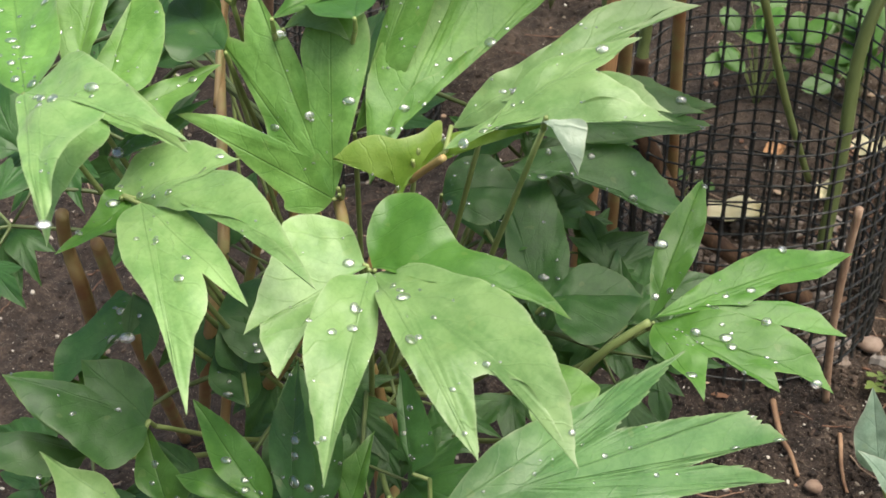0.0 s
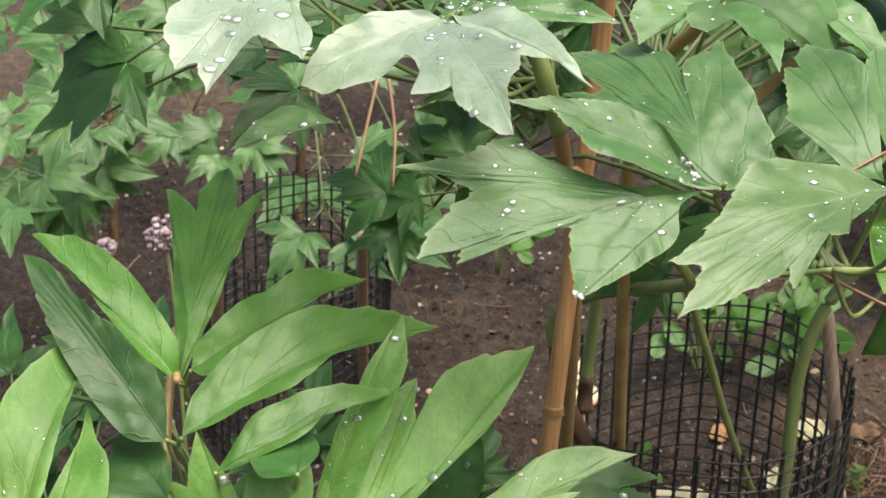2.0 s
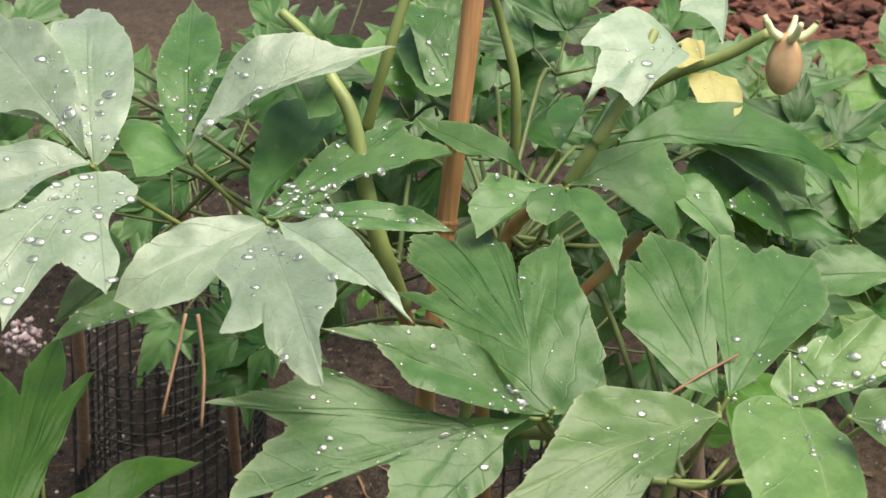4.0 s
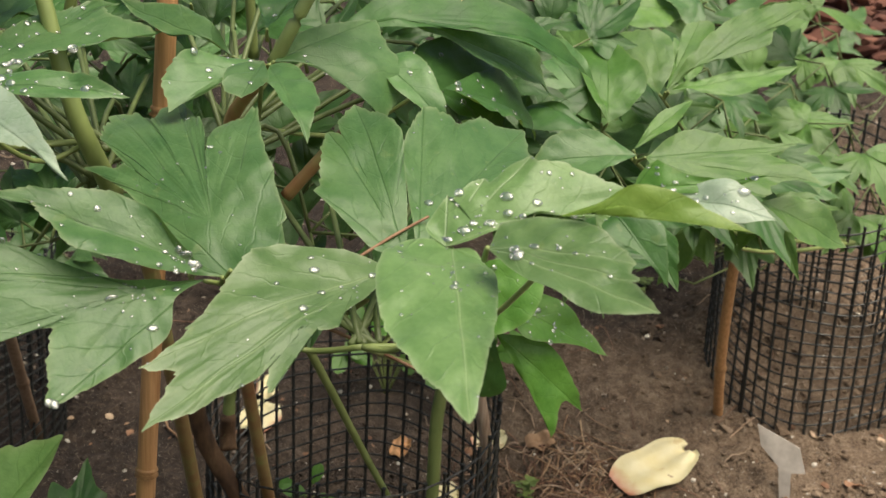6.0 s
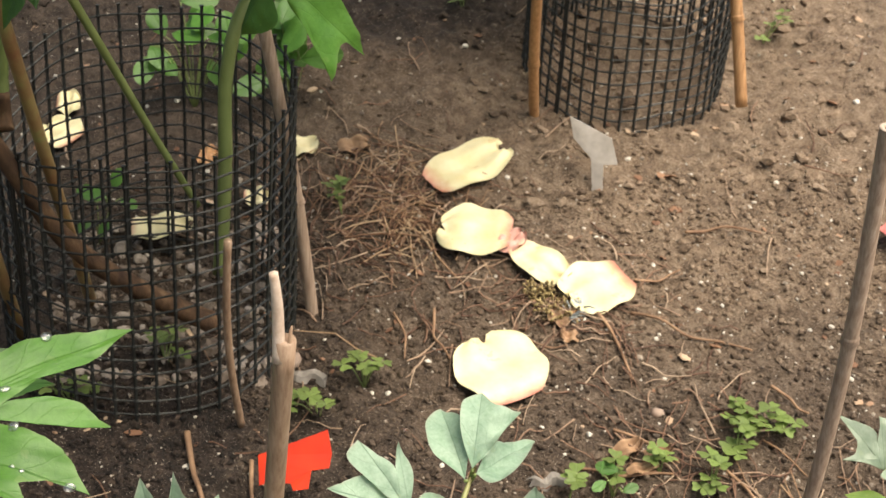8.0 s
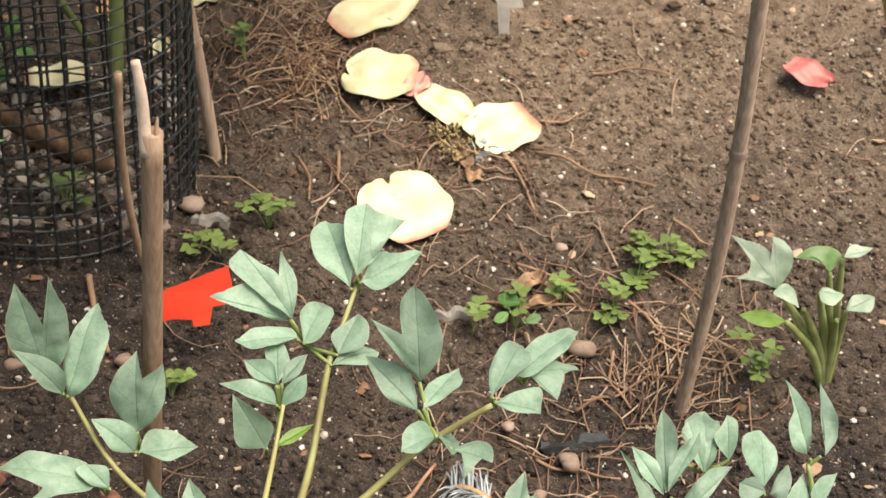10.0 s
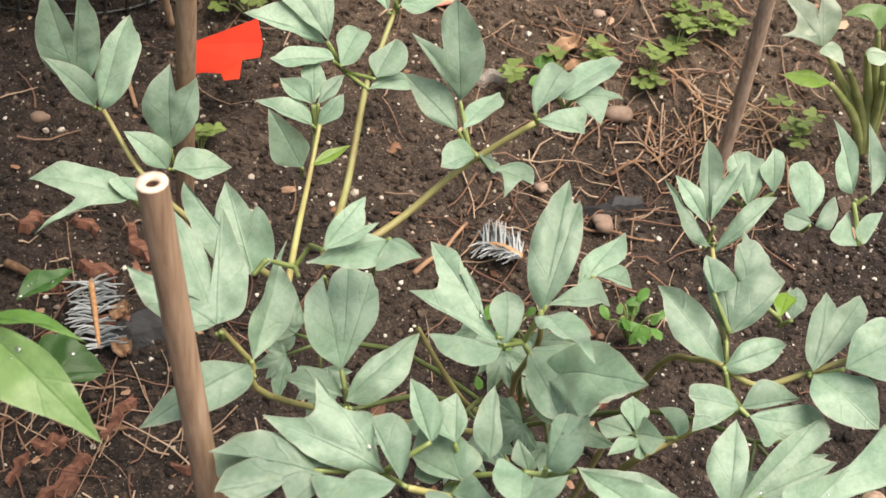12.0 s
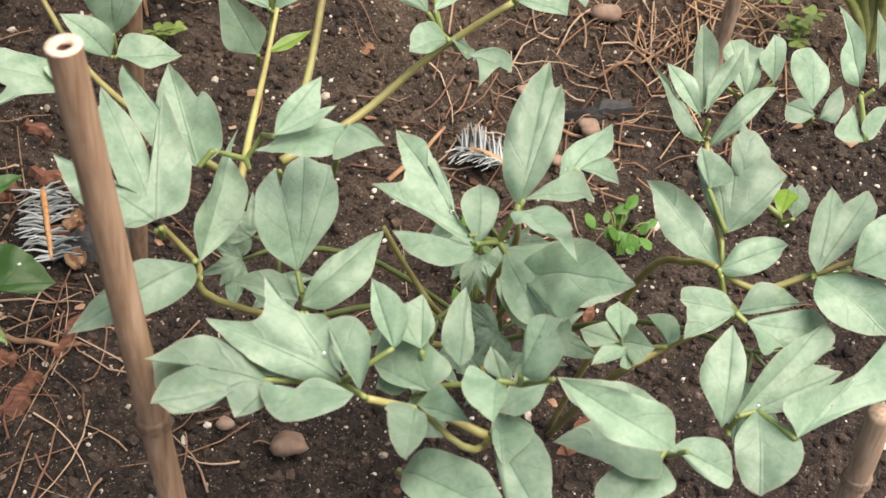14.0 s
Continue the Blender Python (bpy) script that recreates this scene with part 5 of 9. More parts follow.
stalk(plant_a, [(-0.073, 0.618, 0.274), (-0.071, 0.606, 0.285)], 0.0014, 0.0010)
stalk(plant_a, [(-0.073, 0.618, 0.274), (-0.069, 0.609, 0.285)], 0.0014, 0.0010)
stalk(plant_a, [(-0.116, 0.811, 0.051), (-0.116, 0.740, 0.152), (-0.106, 0.633, 0.348)], 0.0024, 0.0013)
stalk(plant_a, [(-0.106, 0.633, 0.348), (-0.104, 0.625, 0.357)], 0.0014, 0.0010)
stalk(plant_a, [(-0.116, 0.811, 0.051), (-0.098, 0.743, 0.130), (-0.072, 0.639, 0.297)], 0.0024, 0.0013)
stalk(plant_a, [(-0.072, 0.639, 0.297), (-0.070, 0.631, 0.305)], 0.0014, 0.0010)
stalk(plant_a, [(-0.116, 0.811, 0.051), (-0.077, 0.728, 0.128), (-0.034, 0.612, 0.293)], 0.0024, 0.0013)
stalk(plant_a, [(-0.034, 0.612, 0.293), (-0.039, 0.605, 0.289)], 0.0014, 0.0010)
stalk(plant_a, [(-0.034, 0.612, 0.293), (-0.031, 0.608, 0.309)], 0.0014, 0.0010)
stalk(plant_a, [(-0.034, 0.612, 0.293), (-0.041, 0.605, 0.289)], 0.0014, 0.0010)
stalk(plant_a, [(-0.034, 0.612, 0.293), (-0.033, 0.605, 0.304)], 0.0014, 0.0010)
stalk(plant_a, [(-0.034, 0.612, 0.293), (-0.015, 0.595, 0.314)], 0.0014, 0.0010)
stalk(plant_a, [(-0.116, 0.811, 0.051), (-0.060, 0.734, 0.136), (-0.004, 0.621, 0.311)], 0.0024, 0.0013)
stalk(plant_a, [(-0.004, 0.621, 0.311), (-0.002, 0.613, 0.319)], 0.0014, 0.0010)
stalk(plant_a, [(-0.116, 0.811, 0.051), (-0.037, 0.692, 0.151), (0.038, 0.546, 0.347)], 0.0024, 0.0013)
stalk(plant_a, [(0.038, 0.546, 0.347), (0.040, 0.538, 0.355)], 0.0014, 0.0010)
stalk(plant_a, [(-0.116, 0.811, 0.051), (-0.014, 0.776, 0.080), (0.080, 0.699, 0.182)], 0.0024, 0.0013)
stalk(plant_a, [(0.080, 0.699, 0.182), (0.081, 0.691, 0.190)], 0.0014, 0.0010)
stalk(plant_a, [(0.080, 0.699, 0.182), (0.083, 0.692, 0.190)], 0.0014, 0.0010)
stalk(plant_a, [(0.080, 0.699, 0.182), (0.081, 0.691, 0.189)], 0.0014, 0.0010)
stalk(plant_a, [(-0.116, 0.811, 0.051), (-0.068, 0.676, 0.076), (-0.018, 0.516, 0.171)], 0.0024, 0.0013)
stalk(plant_a, [(-0.018, 0.516, 0.171), (-0.017, 0.508, 0.179)], 0.0014, 0.0010)
stalk(plant_a, [(-0.116, 0.811, 0.051), (-0.035, 0.747, 0.062), (0.043, 0.646, 0.139)], 0.0024, 0.0013)
stalk(plant_a, [(0.043, 0.646, 0.139), (0.045, 0.637, 0.147)], 0.0014, 0.0010)
stalk(plant_a, [(-0.116, 0.811, 0.051), (-0.145, 0.703, 0.070), (-0.158, 0.565, 0.159)], 0.0024, 0.0013)
stalk(plant_a, [(-0.158, 0.565, 0.159), (-0.157, 0.557, 0.167)], 0.0014, 0.0010)
stalk(plant_a, [(-0.116, 0.811, 0.051), (-0.163, 0.699, 0.062), (-0.191, 0.559, 0.138)], 0.0024, 0.0013)
stalk(plant_a, [(-0.191, 0.559, 0.138), (-0.190, 0.551, 0.146)], 0.0014, 0.0010)
stalk(plant_a, [(-0.116, 0.811, 0.051), (-0.134, 0.667, 0.066), (-0.138, 0.500, 0.148)], 0.0024, 0.0013)
stalk(plant_a, [(-0.138, 0.500, 0.148), (-0.136, 0.492, 0.156)], 0.0014, 0.0010)
stalk(plant_a, [(-0.116, 0.811, 0.051), (-0.134, 0.695, 0.052), (-0.138, 0.550, 0.116)], 0.0024, 0.0013)
stalk(plant_a, [(-0.138, 0.550, 0.116), (-0.136, 0.542, 0.124)], 0.0014, 0.0010)
stalk(plant_a, [(-0.116, 0.811, 0.051), (-0.104, 0.690, 0.057), (-0.084, 0.542, 0.129)], 0.0024, 0.0013)
stalk(plant_a, [(-0.084, 0.542, 0.129), (-0.087, 0.535, 0.131)], 0.0014, 0.0010)
stalk(plant_a, [(-0.084, 0.542, 0.129), (-0.077, 0.532, 0.142)], 0.0014, 0.0010)
stalk(plant_a, [(-0.116, 0.811, 0.051), (-0.100, 0.724, 0.043), (-0.075, 0.603, 0.095)], 0.0024, 0.0013)
stalk(plant_a, [(-0.075, 0.603, 0.095), (-0.079, 0.588, 0.103)], 0.0014, 0.0010)
stalk(plant_a, [(-0.075, 0.603, 0.095), (-0.068, 0.602, 0.103)], 0.0014, 0.0010)
stalk(plant_a, [(-0.116, 0.811, 0.051), (-0.156, 0.719, 0.093), (-0.179, 0.595, 0.210)], 0.0024, 0.0013)
stalk(plant_a, [(-0.179, 0.595, 0.210), (-0.172, 0.581, 0.225)], 0.0014, 0.0010)
stalk(plant_a, [(-0.116, 0.811, 0.051), (-0.075, 0.744, 0.044), (-0.030, 0.641, 0.097)], 0.0024, 0.0013)
stalk(plant_a, [(-0.030, 0.641, 0.097), (-0.028, 0.633, 0.105)], 0.0014, 0.0010)
stalk(plant_a, [(-0.116, 0.811, 0.051), (-0.132, 0.757, 0.062), (-0.135, 0.663, 0.140)], 0.0024, 0.0013)
stalk(plant_a, [(-0.135, 0.663, 0.140), (-0.121, 0.656, 0.154)], 0.0014, 0.0010)
stalk(plant_a, [(-0.135, 0.663, 0.140), (-0.145, 0.655, 0.143)], 0.0014, 0.0010)
stalk(plant_a, [(-0.116, 0.811, 0.051), (-0.053, 0.817, 0.057), (0.009, 0.774, 0.128)], 0.0024, 0.0013)
stalk(plant_a, [(0.009, 0.774, 0.128), (0.011, 0.766, 0.136)], 0.0014, 0.0010)
stalk(plant_a, [(-0.116, 0.811, 0.051), (-0.078, 0.844, 0.093), (-0.036, 0.822, 0.212)], 0.0024, 0.0013)
stalk(plant_a, [(-0.036, 0.822, 0.212), (-0.034, 0.814, 0.220)], 0.0014, 0.0010)
stalk(plant_a, [(-0.116, 0.811, 0.051), (-0.054, 0.856, 0.101), (0.008, 0.845, 0.229)], 0.0024, 0.0013)
stalk(plant_a, [(0.008, 0.845, 0.229), (0.010, 0.836, 0.237)], 0.0014, 0.0010)
stalk(plant_a, [(-0.116, 0.811, 0.051), (-0.078, 0.836, 0.079), (-0.036, 0.807, 0.178)], 0.0024, 0.0013)
stalk(plant_a, [(-0.036, 0.807, 0.178), (-0.034, 0.799, 0.186)], 0.0014, 0.0010)
stalk(plant_a, [(-0.116, 0.811, 0.051), (-0.051, 0.812, 0.070), (0.013, 0.765, 0.157)], 0.0024, 0.0013)
stalk(plant_a, [(0.013, 0.765, 0.157), (0.015, 0.757, 0.165)], 0.0014, 0.0010)
stalk(plant_a, [(-0.116, 0.811, 0.051), (-0.092, 0.827, 0.091), (-0.062, 0.791, 0.206)], 0.0024, 0.0013)
stalk(plant_a, [(-0.062, 0.791, 0.206), (-0.060, 0.783, 0.214)], 0.0014, 0.0010)
stalk(plant_a, [(-0.116, 0.811, 0.051), (-0.074, 0.870, 0.117), (-0.028, 0.869, 0.266)], 0.0024, 0.0013)
stalk(plant_a, [(-0.028, 0.869, 0.266), (-0.026, 0.861, 0.275)], 0.0014, 0.0010)
stalk(plant_a, [(-0.116, 0.811, 0.051), (-0.085, 0.889, 0.081), (-0.048, 0.903, 0.183)], 0.0024, 0.0013)
stalk(plant_a, [(-0.048, 0.903, 0.183), (-0.046, 0.895, 0.191)], 0.0014, 0.0010)
stalk(plant_a, [(-0.116, 0.811, 0.051), (-0.203, 0.902, 0.103), (-0.263, 0.928, 0.235)], 0.0024, 0.0013)
stalk(plant_a, [(-0.263, 0.928, 0.235), (-0.261, 0.920, 0.243)], 0.0014, 0.0010)
stalk(plant_a, [(-0.116, 0.811, 0.051), (-0.156, 0.791, 0.140), (-0.178, 0.725, 0.320)], 0.0024, 0.0013)
stalk(plant_a, [(-0.178, 0.725, 0.320), (-0.176, 0.717, 0.328)], 0.0014, 0.0010)
stalk(plant_b, [(-0.158, 0.775, 0.243), (-0.157, 0.749, 0.276), (-0.146, 0.677, 0.378)], 0.0024, 0.0013)
stalk(plant_b, [(-0.146, 0.677, 0.378), (-0.146, 0.669, 0.385)], 0.0014, 0.0010)
stalk(plant_b, [(-0.146, 0.677, 0.378), (-0.140, 0.671, 0.390)], 0.0014, 0.0010)
stalk(plant_b, [(-0.146, 0.677, 0.378), (-0.146, 0.668, 0.383)], 0.0014, 0.0010)
stalk(plant_b, [(-0.158, 0.775, 0.243), (-0.151, 0.726, 0.270), (-0.134, 0.636, 0.364)], 0.0024, 0.0013)
stalk(plant_b, [(-0.134, 0.636, 0.364), (-0.137, 0.629, 0.370)], 0.0014, 0.0010)
stalk(plant_b, [(-0.134, 0.636, 0.364), (-0.128, 0.627, 0.373)], 0.0014, 0.0010)
stalk(plant_b, [(-0.158, 0.775, 0.243), (-0.135, 0.716, 0.267), (-0.106, 0.617, 0.358)], 0.0024, 0.0013)
stalk(plant_b, [(-0.106, 0.617, 0.358), (-0.104, 0.609, 0.366)], 0.0014, 0.0010)
stalk(plant_b, [(-0.158, 0.775, 0.243), (-0.148, 0.717, 0.259), (-0.130, 0.619, 0.339)], 0.0024, 0.0013)
stalk(plant_b, [(-0.130, 0.619, 0.339), (-0.129, 0.611, 0.347)], 0.0014, 0.0010)
stalk(plant_b, [(-0.158, 0.775, 0.243), (-0.113, 0.717, 0.269), (-0.066, 0.620, 0.361)], 0.0024, 0.0013)
stalk(plant_b, [(-0.066, 0.620, 0.361), (-0.064, 0.612, 0.369)], 0.0014, 0.0010)
stalk(plant_d, [(0.181, 0.745, 0.451), (0.144, 0.754, 0.445), (0.118, 0.709, 0.494)], 0.0017, 0.0013)
stalk(plant_d, [(0.118, 0.709, 0.494), (0.112, 0.698, 0.499)], 0.0014, 0.0010)
stalk(plant_d, [(0.118, 0.709, 0.494), (0.120, 0.699, 0.501)], 0.0014, 0.0010)
stalk(plant_d, [(0.118, 0.709, 0.494), (0.123, 0.704, 0.503)], 0.0014, 0.0010)
stalk(plant_d, [(0.181, 0.745, 0.451), (0.191, 0.774, 0.444), (0.202, 0.746, 0.491)], 0.0017, 0.0013)
stalk(plant_d, [(0.202, 0.746, 0.491), (0.200, 0.718, 0.501)], 0.0014, 0.0010)
stalk(plant_d, [(0.202, 0.746, 0.491), (0.201, 0.747, 0.496)], 0.0014, 0.0010)
stalk(plant_d, [(0.202, 0.746, 0.491), (0.206, 0.748, 0.499)], 0.0014, 0.0010)
stalk(plant_d, [(0.181, 0.745, 0.451), (0.203, 0.731, 0.460), (0.224, 0.668, 0.528)], 0.0017, 0.0013)
stalk(plant_d, [(0.224, 0.668, 0.528), (0.226, 0.660, 0.535)], 0.0014, 0.0010)
stalk(plant_d, [(0.224, 0.668, 0.528), (0.223, 0.660, 0.535)], 0.0014, 0.0010)
stalk(plant_d, [(0.240, 0.634, 0.540), (0.241, 0.626, 0.548)], 0.0014, 0.0010)
stalk(plant_d, [(0.181, 0.745, 0.451), (0.233, 0.742, 0.463), (0.280, 0.688, 0.536)], 0.0017, 0.0013)
stalk(plant_d, [(0.280, 0.688, 0.536), (0.272, 0.670, 0.547)], 0.0014, 0.0010)
stalk(plant_d, [(0.280, 0.688, 0.536), (0.289, 0.688, 0.539)], 0.0014, 0.0010)
stalk(plant_d, [(0.308, 0.730, 0.538), (0.308, 0.721, 0.546)], 0.0014, 0.0010)
stalk(plant_d, [(0.338, 0.767, 0.524), (0.338, 0.759, 0.532)], 0.0014, 0.0010)
stalk(plant_d, [(0.181, 0.745, 0.451), (0.215, 0.919, 0.366), (0.247, 1.010, 0.361)], 0.0017, 0.0013)
stalk(plant_d, [(0.247, 1.010, 0.361), (0.248, 1.009, 0.380)], 0.0014, 0.0010)
stalk(plant_d, [(0.247, 1.010, 0.361), (0.249, 1.002, 0.358)], 0.0014, 0.0010)
stalk(plant_d, [(0.247, 1.010, 0.361), (0.245, 0.992, 0.366)], 0.0014, 0.0010)
stalk(plant_d, [(0.223, 0.991, 0.406), (0.223, 0.983, 0.413)], 0.0014, 0.0010)
stalk(plant_e, [(0.014, 0.847, 0.521), (-0.055, 0.811, 0.526), (-0.108, 0.731, 0.588)], 0.0017, 0.0013)
stalk(plant_e, [(-0.108, 0.731, 0.588), (-0.106, 0.718, 0.596)], 0.0014, 0.0010)
stalk(plant_e, [(-0.108, 0.731, 0.588), (-0.103, 0.717, 0.593)], 0.0014, 0.0010)
stalk(plant_e, [(-0.108, 0.731, 0.588), (-0.112, 0.727, 0.596)], 0.0014, 0.0010)
stalk(plant_e, [(-0.108, 0.731, 0.588), (-0.109, 0.727, 0.595)], 0.0014, 0.0010)
stalk(plant_e, [(0.014, 0.847, 0.521), (-0.010, 0.823, 0.515), (-0.026, 0.751, 0.562)], 0.0017, 0.0013)
stalk(plant_e, [(-0.026, 0.751, 0.562), (-0.025, 0.737, 0.570)], 0.0014, 0.0010)
stalk(plant_e, [(-0.026, 0.751, 0.562), (-0.024, 0.732, 0.569)], 0.0014, 0.0010)
stalk(plant_e, [(-0.026, 0.751, 0.562), (-0.020, 0.738, 0.571)], 0.0014, 0.0010)
stalk(plant_e, [(-0.026, 0.751, 0.562), (-0.016, 0.745, 0.573)], 0.0014, 0.0010)
stalk(plant_e, [(-0.026, 0.751, 0.562), (-0.031, 0.751, 0.568)], 0.0014, 0.0010)
stalk(plant_e, [(-0.026, 0.751, 0.562), (-0.037, 0.754, 0.564)], 0.0014, 0.0010)
stalk(plant_e, [(-0.095, 0.800, 0.492), (-0.095, 0.792, 0.499)], 0.0014, 0.0010)
stalk(plant_e, [(0.014, 0.847, 0.521), (-0.038, 0.840, 0.524), (-0.078, 0.782, 0.584)], 0.0017, 0.0013)
stalk(plant_e, [(-0.078, 0.782, 0.584), (-0.077, 0.772, 0.592)], 0.0014, 0.0010)
stalk(plant_e, [(-0.078, 0.782, 0.584), (-0.076, 0.773, 0.593)], 0.0014, 0.0010)
stalk(plant_e, [(-0.078, 0.782, 0.584), (-0.078, 0.776, 0.589)], 0.0014, 0.0010)
stalk(plant_e, [(-0.017, 0.833, 0.617), (-0.017, 0.824, 0.625)], 0.0014, 0.0010)
stalk(plant_f, [(0.079, 0.923, 0.517), (0.094, 0.917, 0.513), (0.109, 0.861, 0.563)], 0.0017, 0.0013)
stalk(plant_f, [(0.109, 0.861, 0.563), (0.109, 0.848, 0.570)], 0.0014, 0.0010)
stalk(plant_f, [(0.109, 0.861, 0.563), (0.112, 0.848, 0.570)], 0.0014, 0.0010)
stalk(plant_f, [(0.109, 0.861, 0.563), (0.115, 0.849, 0.570)], 0.0014, 0.0010)
stalk(plant_f, [(0.109, 0.861, 0.563), (0.116, 0.859, 0.570)], 0.0014, 0.0010)
stalk(plant_f, [(0.109, 0.861, 0.563), (0.093, 0.856, 0.572)], 0.0014, 0.0010)
stalk(plant_f, [(0.166, 0.918, 0.557), (0.166, 0.910, 0.564)], 0.0014, 0.0010)
stalk(plant_f, [(0.140, 0.965, 0.569), (0.140, 0.957, 0.576)], 0.0014, 0.0010)
stalk(plant_f, [(0.123, 0.935, 0.549), (0.123, 0.927, 0.556)], 0.0014, 0.0010)
stalk(plant_f, [(0.079, 0.923, 0.517), (0.139, 0.974, 0.501), (0.191, 0.964, 0.534)], 0.0017, 0.0013)
stalk(plant_f, [(0.191, 0.964, 0.534), (0.204, 0.950, 0.538)], 0.0014, 0.0010)
stalk(plant_f, [(0.191, 0.964, 0.534), (0.180, 0.961, 0.544)], 0.0014, 0.0010)
stalk(plant_f, [(0.169, 0.981, 0.577), (0.169, 0.973, 0.584)], 0.0014, 0.0010)
stalk(plant_f, [(0.040, 1.050, 0.600), (0.041, 1.042, 0.607)], 0.0014, 0.0010)
stalk(plant_f, [(0.034, 1.015, 0.568), (0.035, 1.006, 0.575)], 0.0014, 0.0010)
stalk(plant_f, [(0.169, 0.913, 0.639), (0.170, 0.904, 0.646)], 0.0014, 0.0010)
stalk(plant_f, [(0.187, 0.850, 0.680), (0.188, 0.841, 0.688)], 0.0014, 0.0010)
stalk(plant_f, [(0.106, 0.892, 0.575), (0.107, 0.884, 0.583)], 0.0014, 0.0010)
stalk(plant_f, [(0.141, 0.983, 0.422), (0.141, 0.975, 0.429)], 0.0014, 0.0010)
stalk(plant_f, [(0.010, 1.062, 0.559), (0.010, 1.053, 0.566)], 0.0014, 0.0010)
stalk(plant_f, [(0.014, 1.097, 0.536), (0.015, 1.088, 0.543)], 0.0014, 0.0010)
stalk(plant_f, [(0.035, 1.085, 0.595), (0.035, 1.077, 0.602)], 0.0014, 0.0010)
stalk(plant_h, [(0.620, 1.500, 0.282), (0.482, 1.367, 0.346), (0.372, 1.207, 0.486)], 0.0024, 0.0013)
stalk(plant_h, [(0.372, 1.207, 0.486), (0.367, 1.198, 0.492)], 0.0014, 0.0010)
stalk(plant_h, [(0.372, 1.207, 0.486), (0.372, 1.199, 0.494)], 0.0014, 0.0010)
stalk(plant_h, [(0.372, 1.207, 0.486), (0.374, 1.199, 0.495)], 0.0014, 0.0010)
stalk(plant_h, [(0.372, 1.207, 0.486), (0.375, 1.199, 0.494)], 0.0014, 0.0010)
stalk(plant_h, [(0.620, 1.500, 0.282), (0.454, 1.332, 0.340), (0.320, 1.142, 0.473)], 0.0024, 0.0013)
stalk(plant_h, [(0.320, 1.142, 0.473), (0.323, 1.129, 0.482)], 0.0014, 0.0010)
stalk(plant_h, [(0.320, 1.142, 0.473), (0.319, 1.138, 0.480)], 0.0014, 0.0010)
stalk(plant_h, [(0.263, 1.176, 0.474), (0.263, 1.167, 0.481)], 0.0014, 0.0010)
stalk(plant_h, [(0.620, 1.500, 0.282), (0.462, 1.266, 0.344), (0.336, 1.023, 0.481)], 0.0024, 0.0013)
stalk(plant_h, [(0.336, 1.023, 0.481), (0.341, 1.011, 0.488)], 0.0014, 0.0010)
stalk(plant_h, [(0.336, 1.023, 0.481), (0.333, 1.017, 0.491)], 0.0014, 0.0010)
stalk(plant_h, [(0.336, 1.023, 0.481), (0.335, 1.015, 0.486)], 0.0014, 0.0010)
stalk(plant_h, [(0.311, 1.096, 0.479), (0.311, 1.087, 0.486)], 0.0014, 0.0010)
stalk(plant_h, [(0.422, 1.030, 0.451), (0.422, 1.022, 0.458)], 0.0014, 0.0010)
stalk(plant_k, [(0.588, 1.728, 0.500), (0.590, 1.720, 0.508)], 0.0014, 0.0010)
stalk(plant_k, [(0.588, 1.728, 0.500), (0.590, 1.719, 0.505)], 0.0014, 0.0010)
stalk(plant_k, [(0.588, 1.728, 0.500), (0.586, 1.722, 0.514)], 0.0014, 0.0010)
stalk(plant_k, [(0.588, 1.728, 0.500), (0.590, 1.717, 0.499)], 0.0014, 0.0010)
stalk(plant_k, [(0.460, 1.687, 0.494), (0.455, 1.680, 0.505)], 0.0014, 0.0010)
stalk(plant_k, [(0.460, 1.687, 0.494), (0.465, 1.678, 0.499)], 0.0014, 0.0010)
stalk(plant_k, [(0.460, 1.687, 0.494), (0.475, 1.676, 0.489)], 0.0014, 0.0010)
stalk(plant_k, [(0.460, 1.687, 0.494), (0.448, 1.681, 0.512)], 0.0014, 0.0010)
stalk(plant_k, [(0.450, 1.656, 0.498), (0.451, 1.648, 0.505)], 0.0014, 0.0010)
stalk(plant_k, [(0.364, 1.630, 0.497), (0.361, 1.623, 0.510)], 0.0014, 0.0010)
stalk(plant_k, [(0.364, 1.630, 0.497), (0.368, 1.620, 0.498)], 0.0014, 0.0010)
stalk(plant_k, [(0.278, 1.574, 0.501), (0.279, 1.565, 0.508)], 0.0014, 0.0010)
stalk(plant_c, [(0.223, 0.704, 0.090), (0.215, 0.703, 0.108)], 0.0014, 0.0010)
stalk(plant_c, [(0.223, 0.704, 0.090), (0.225, 0.694, 0.097)], 0.0014, 0.0010)
stalk(plant_c, [(0.223, 0.704, 0.090), (0.228, 0.693, 0.096)], 0.0014, 0.0010)
stalk(plant_c, [(0.265, 0.690, 0.060), (0.264, 0.687, 0.076)], 0.0014, 0.0010)
stalk(plant_c, [(0.265, 0.690, 0.060), (0.263, 0.681, 0.067)], 0.0014, 0.0010)
stalk(plant_c, [(0.265, 0.690, 0.060), (0.265, 0.681, 0.067)], 0.0014, 0.0010)
stalk(plant_c, [(0.249, 0.664, 0.053), (0.246, 0.658, 0.064)], 0.0014, 0.0010)
stalk(plant_c, [(0.249, 0.664, 0.053), (0.252, 0.656, 0.063)], 0.0014, 0.0010)
stalk(plant_c, [(0.385, 0.770, 0.115), (0.385, 0.764, 0.128)], 0.0014, 0.0010)
stalk(plant_c, [(0.385, 0.770, 0.115), (0.381, 0.761, 0.122)], 0.0014, 0.0010)
stalk(plant_c, [(0.385, 0.770, 0.115), (0.387, 0.762, 0.126)], 0.0014, 0.0010)
stalk(plant_c, [(0.357, 0.740, 0.095), (0.354, 0.730, 0.105)], 0.0014, 0.0010)
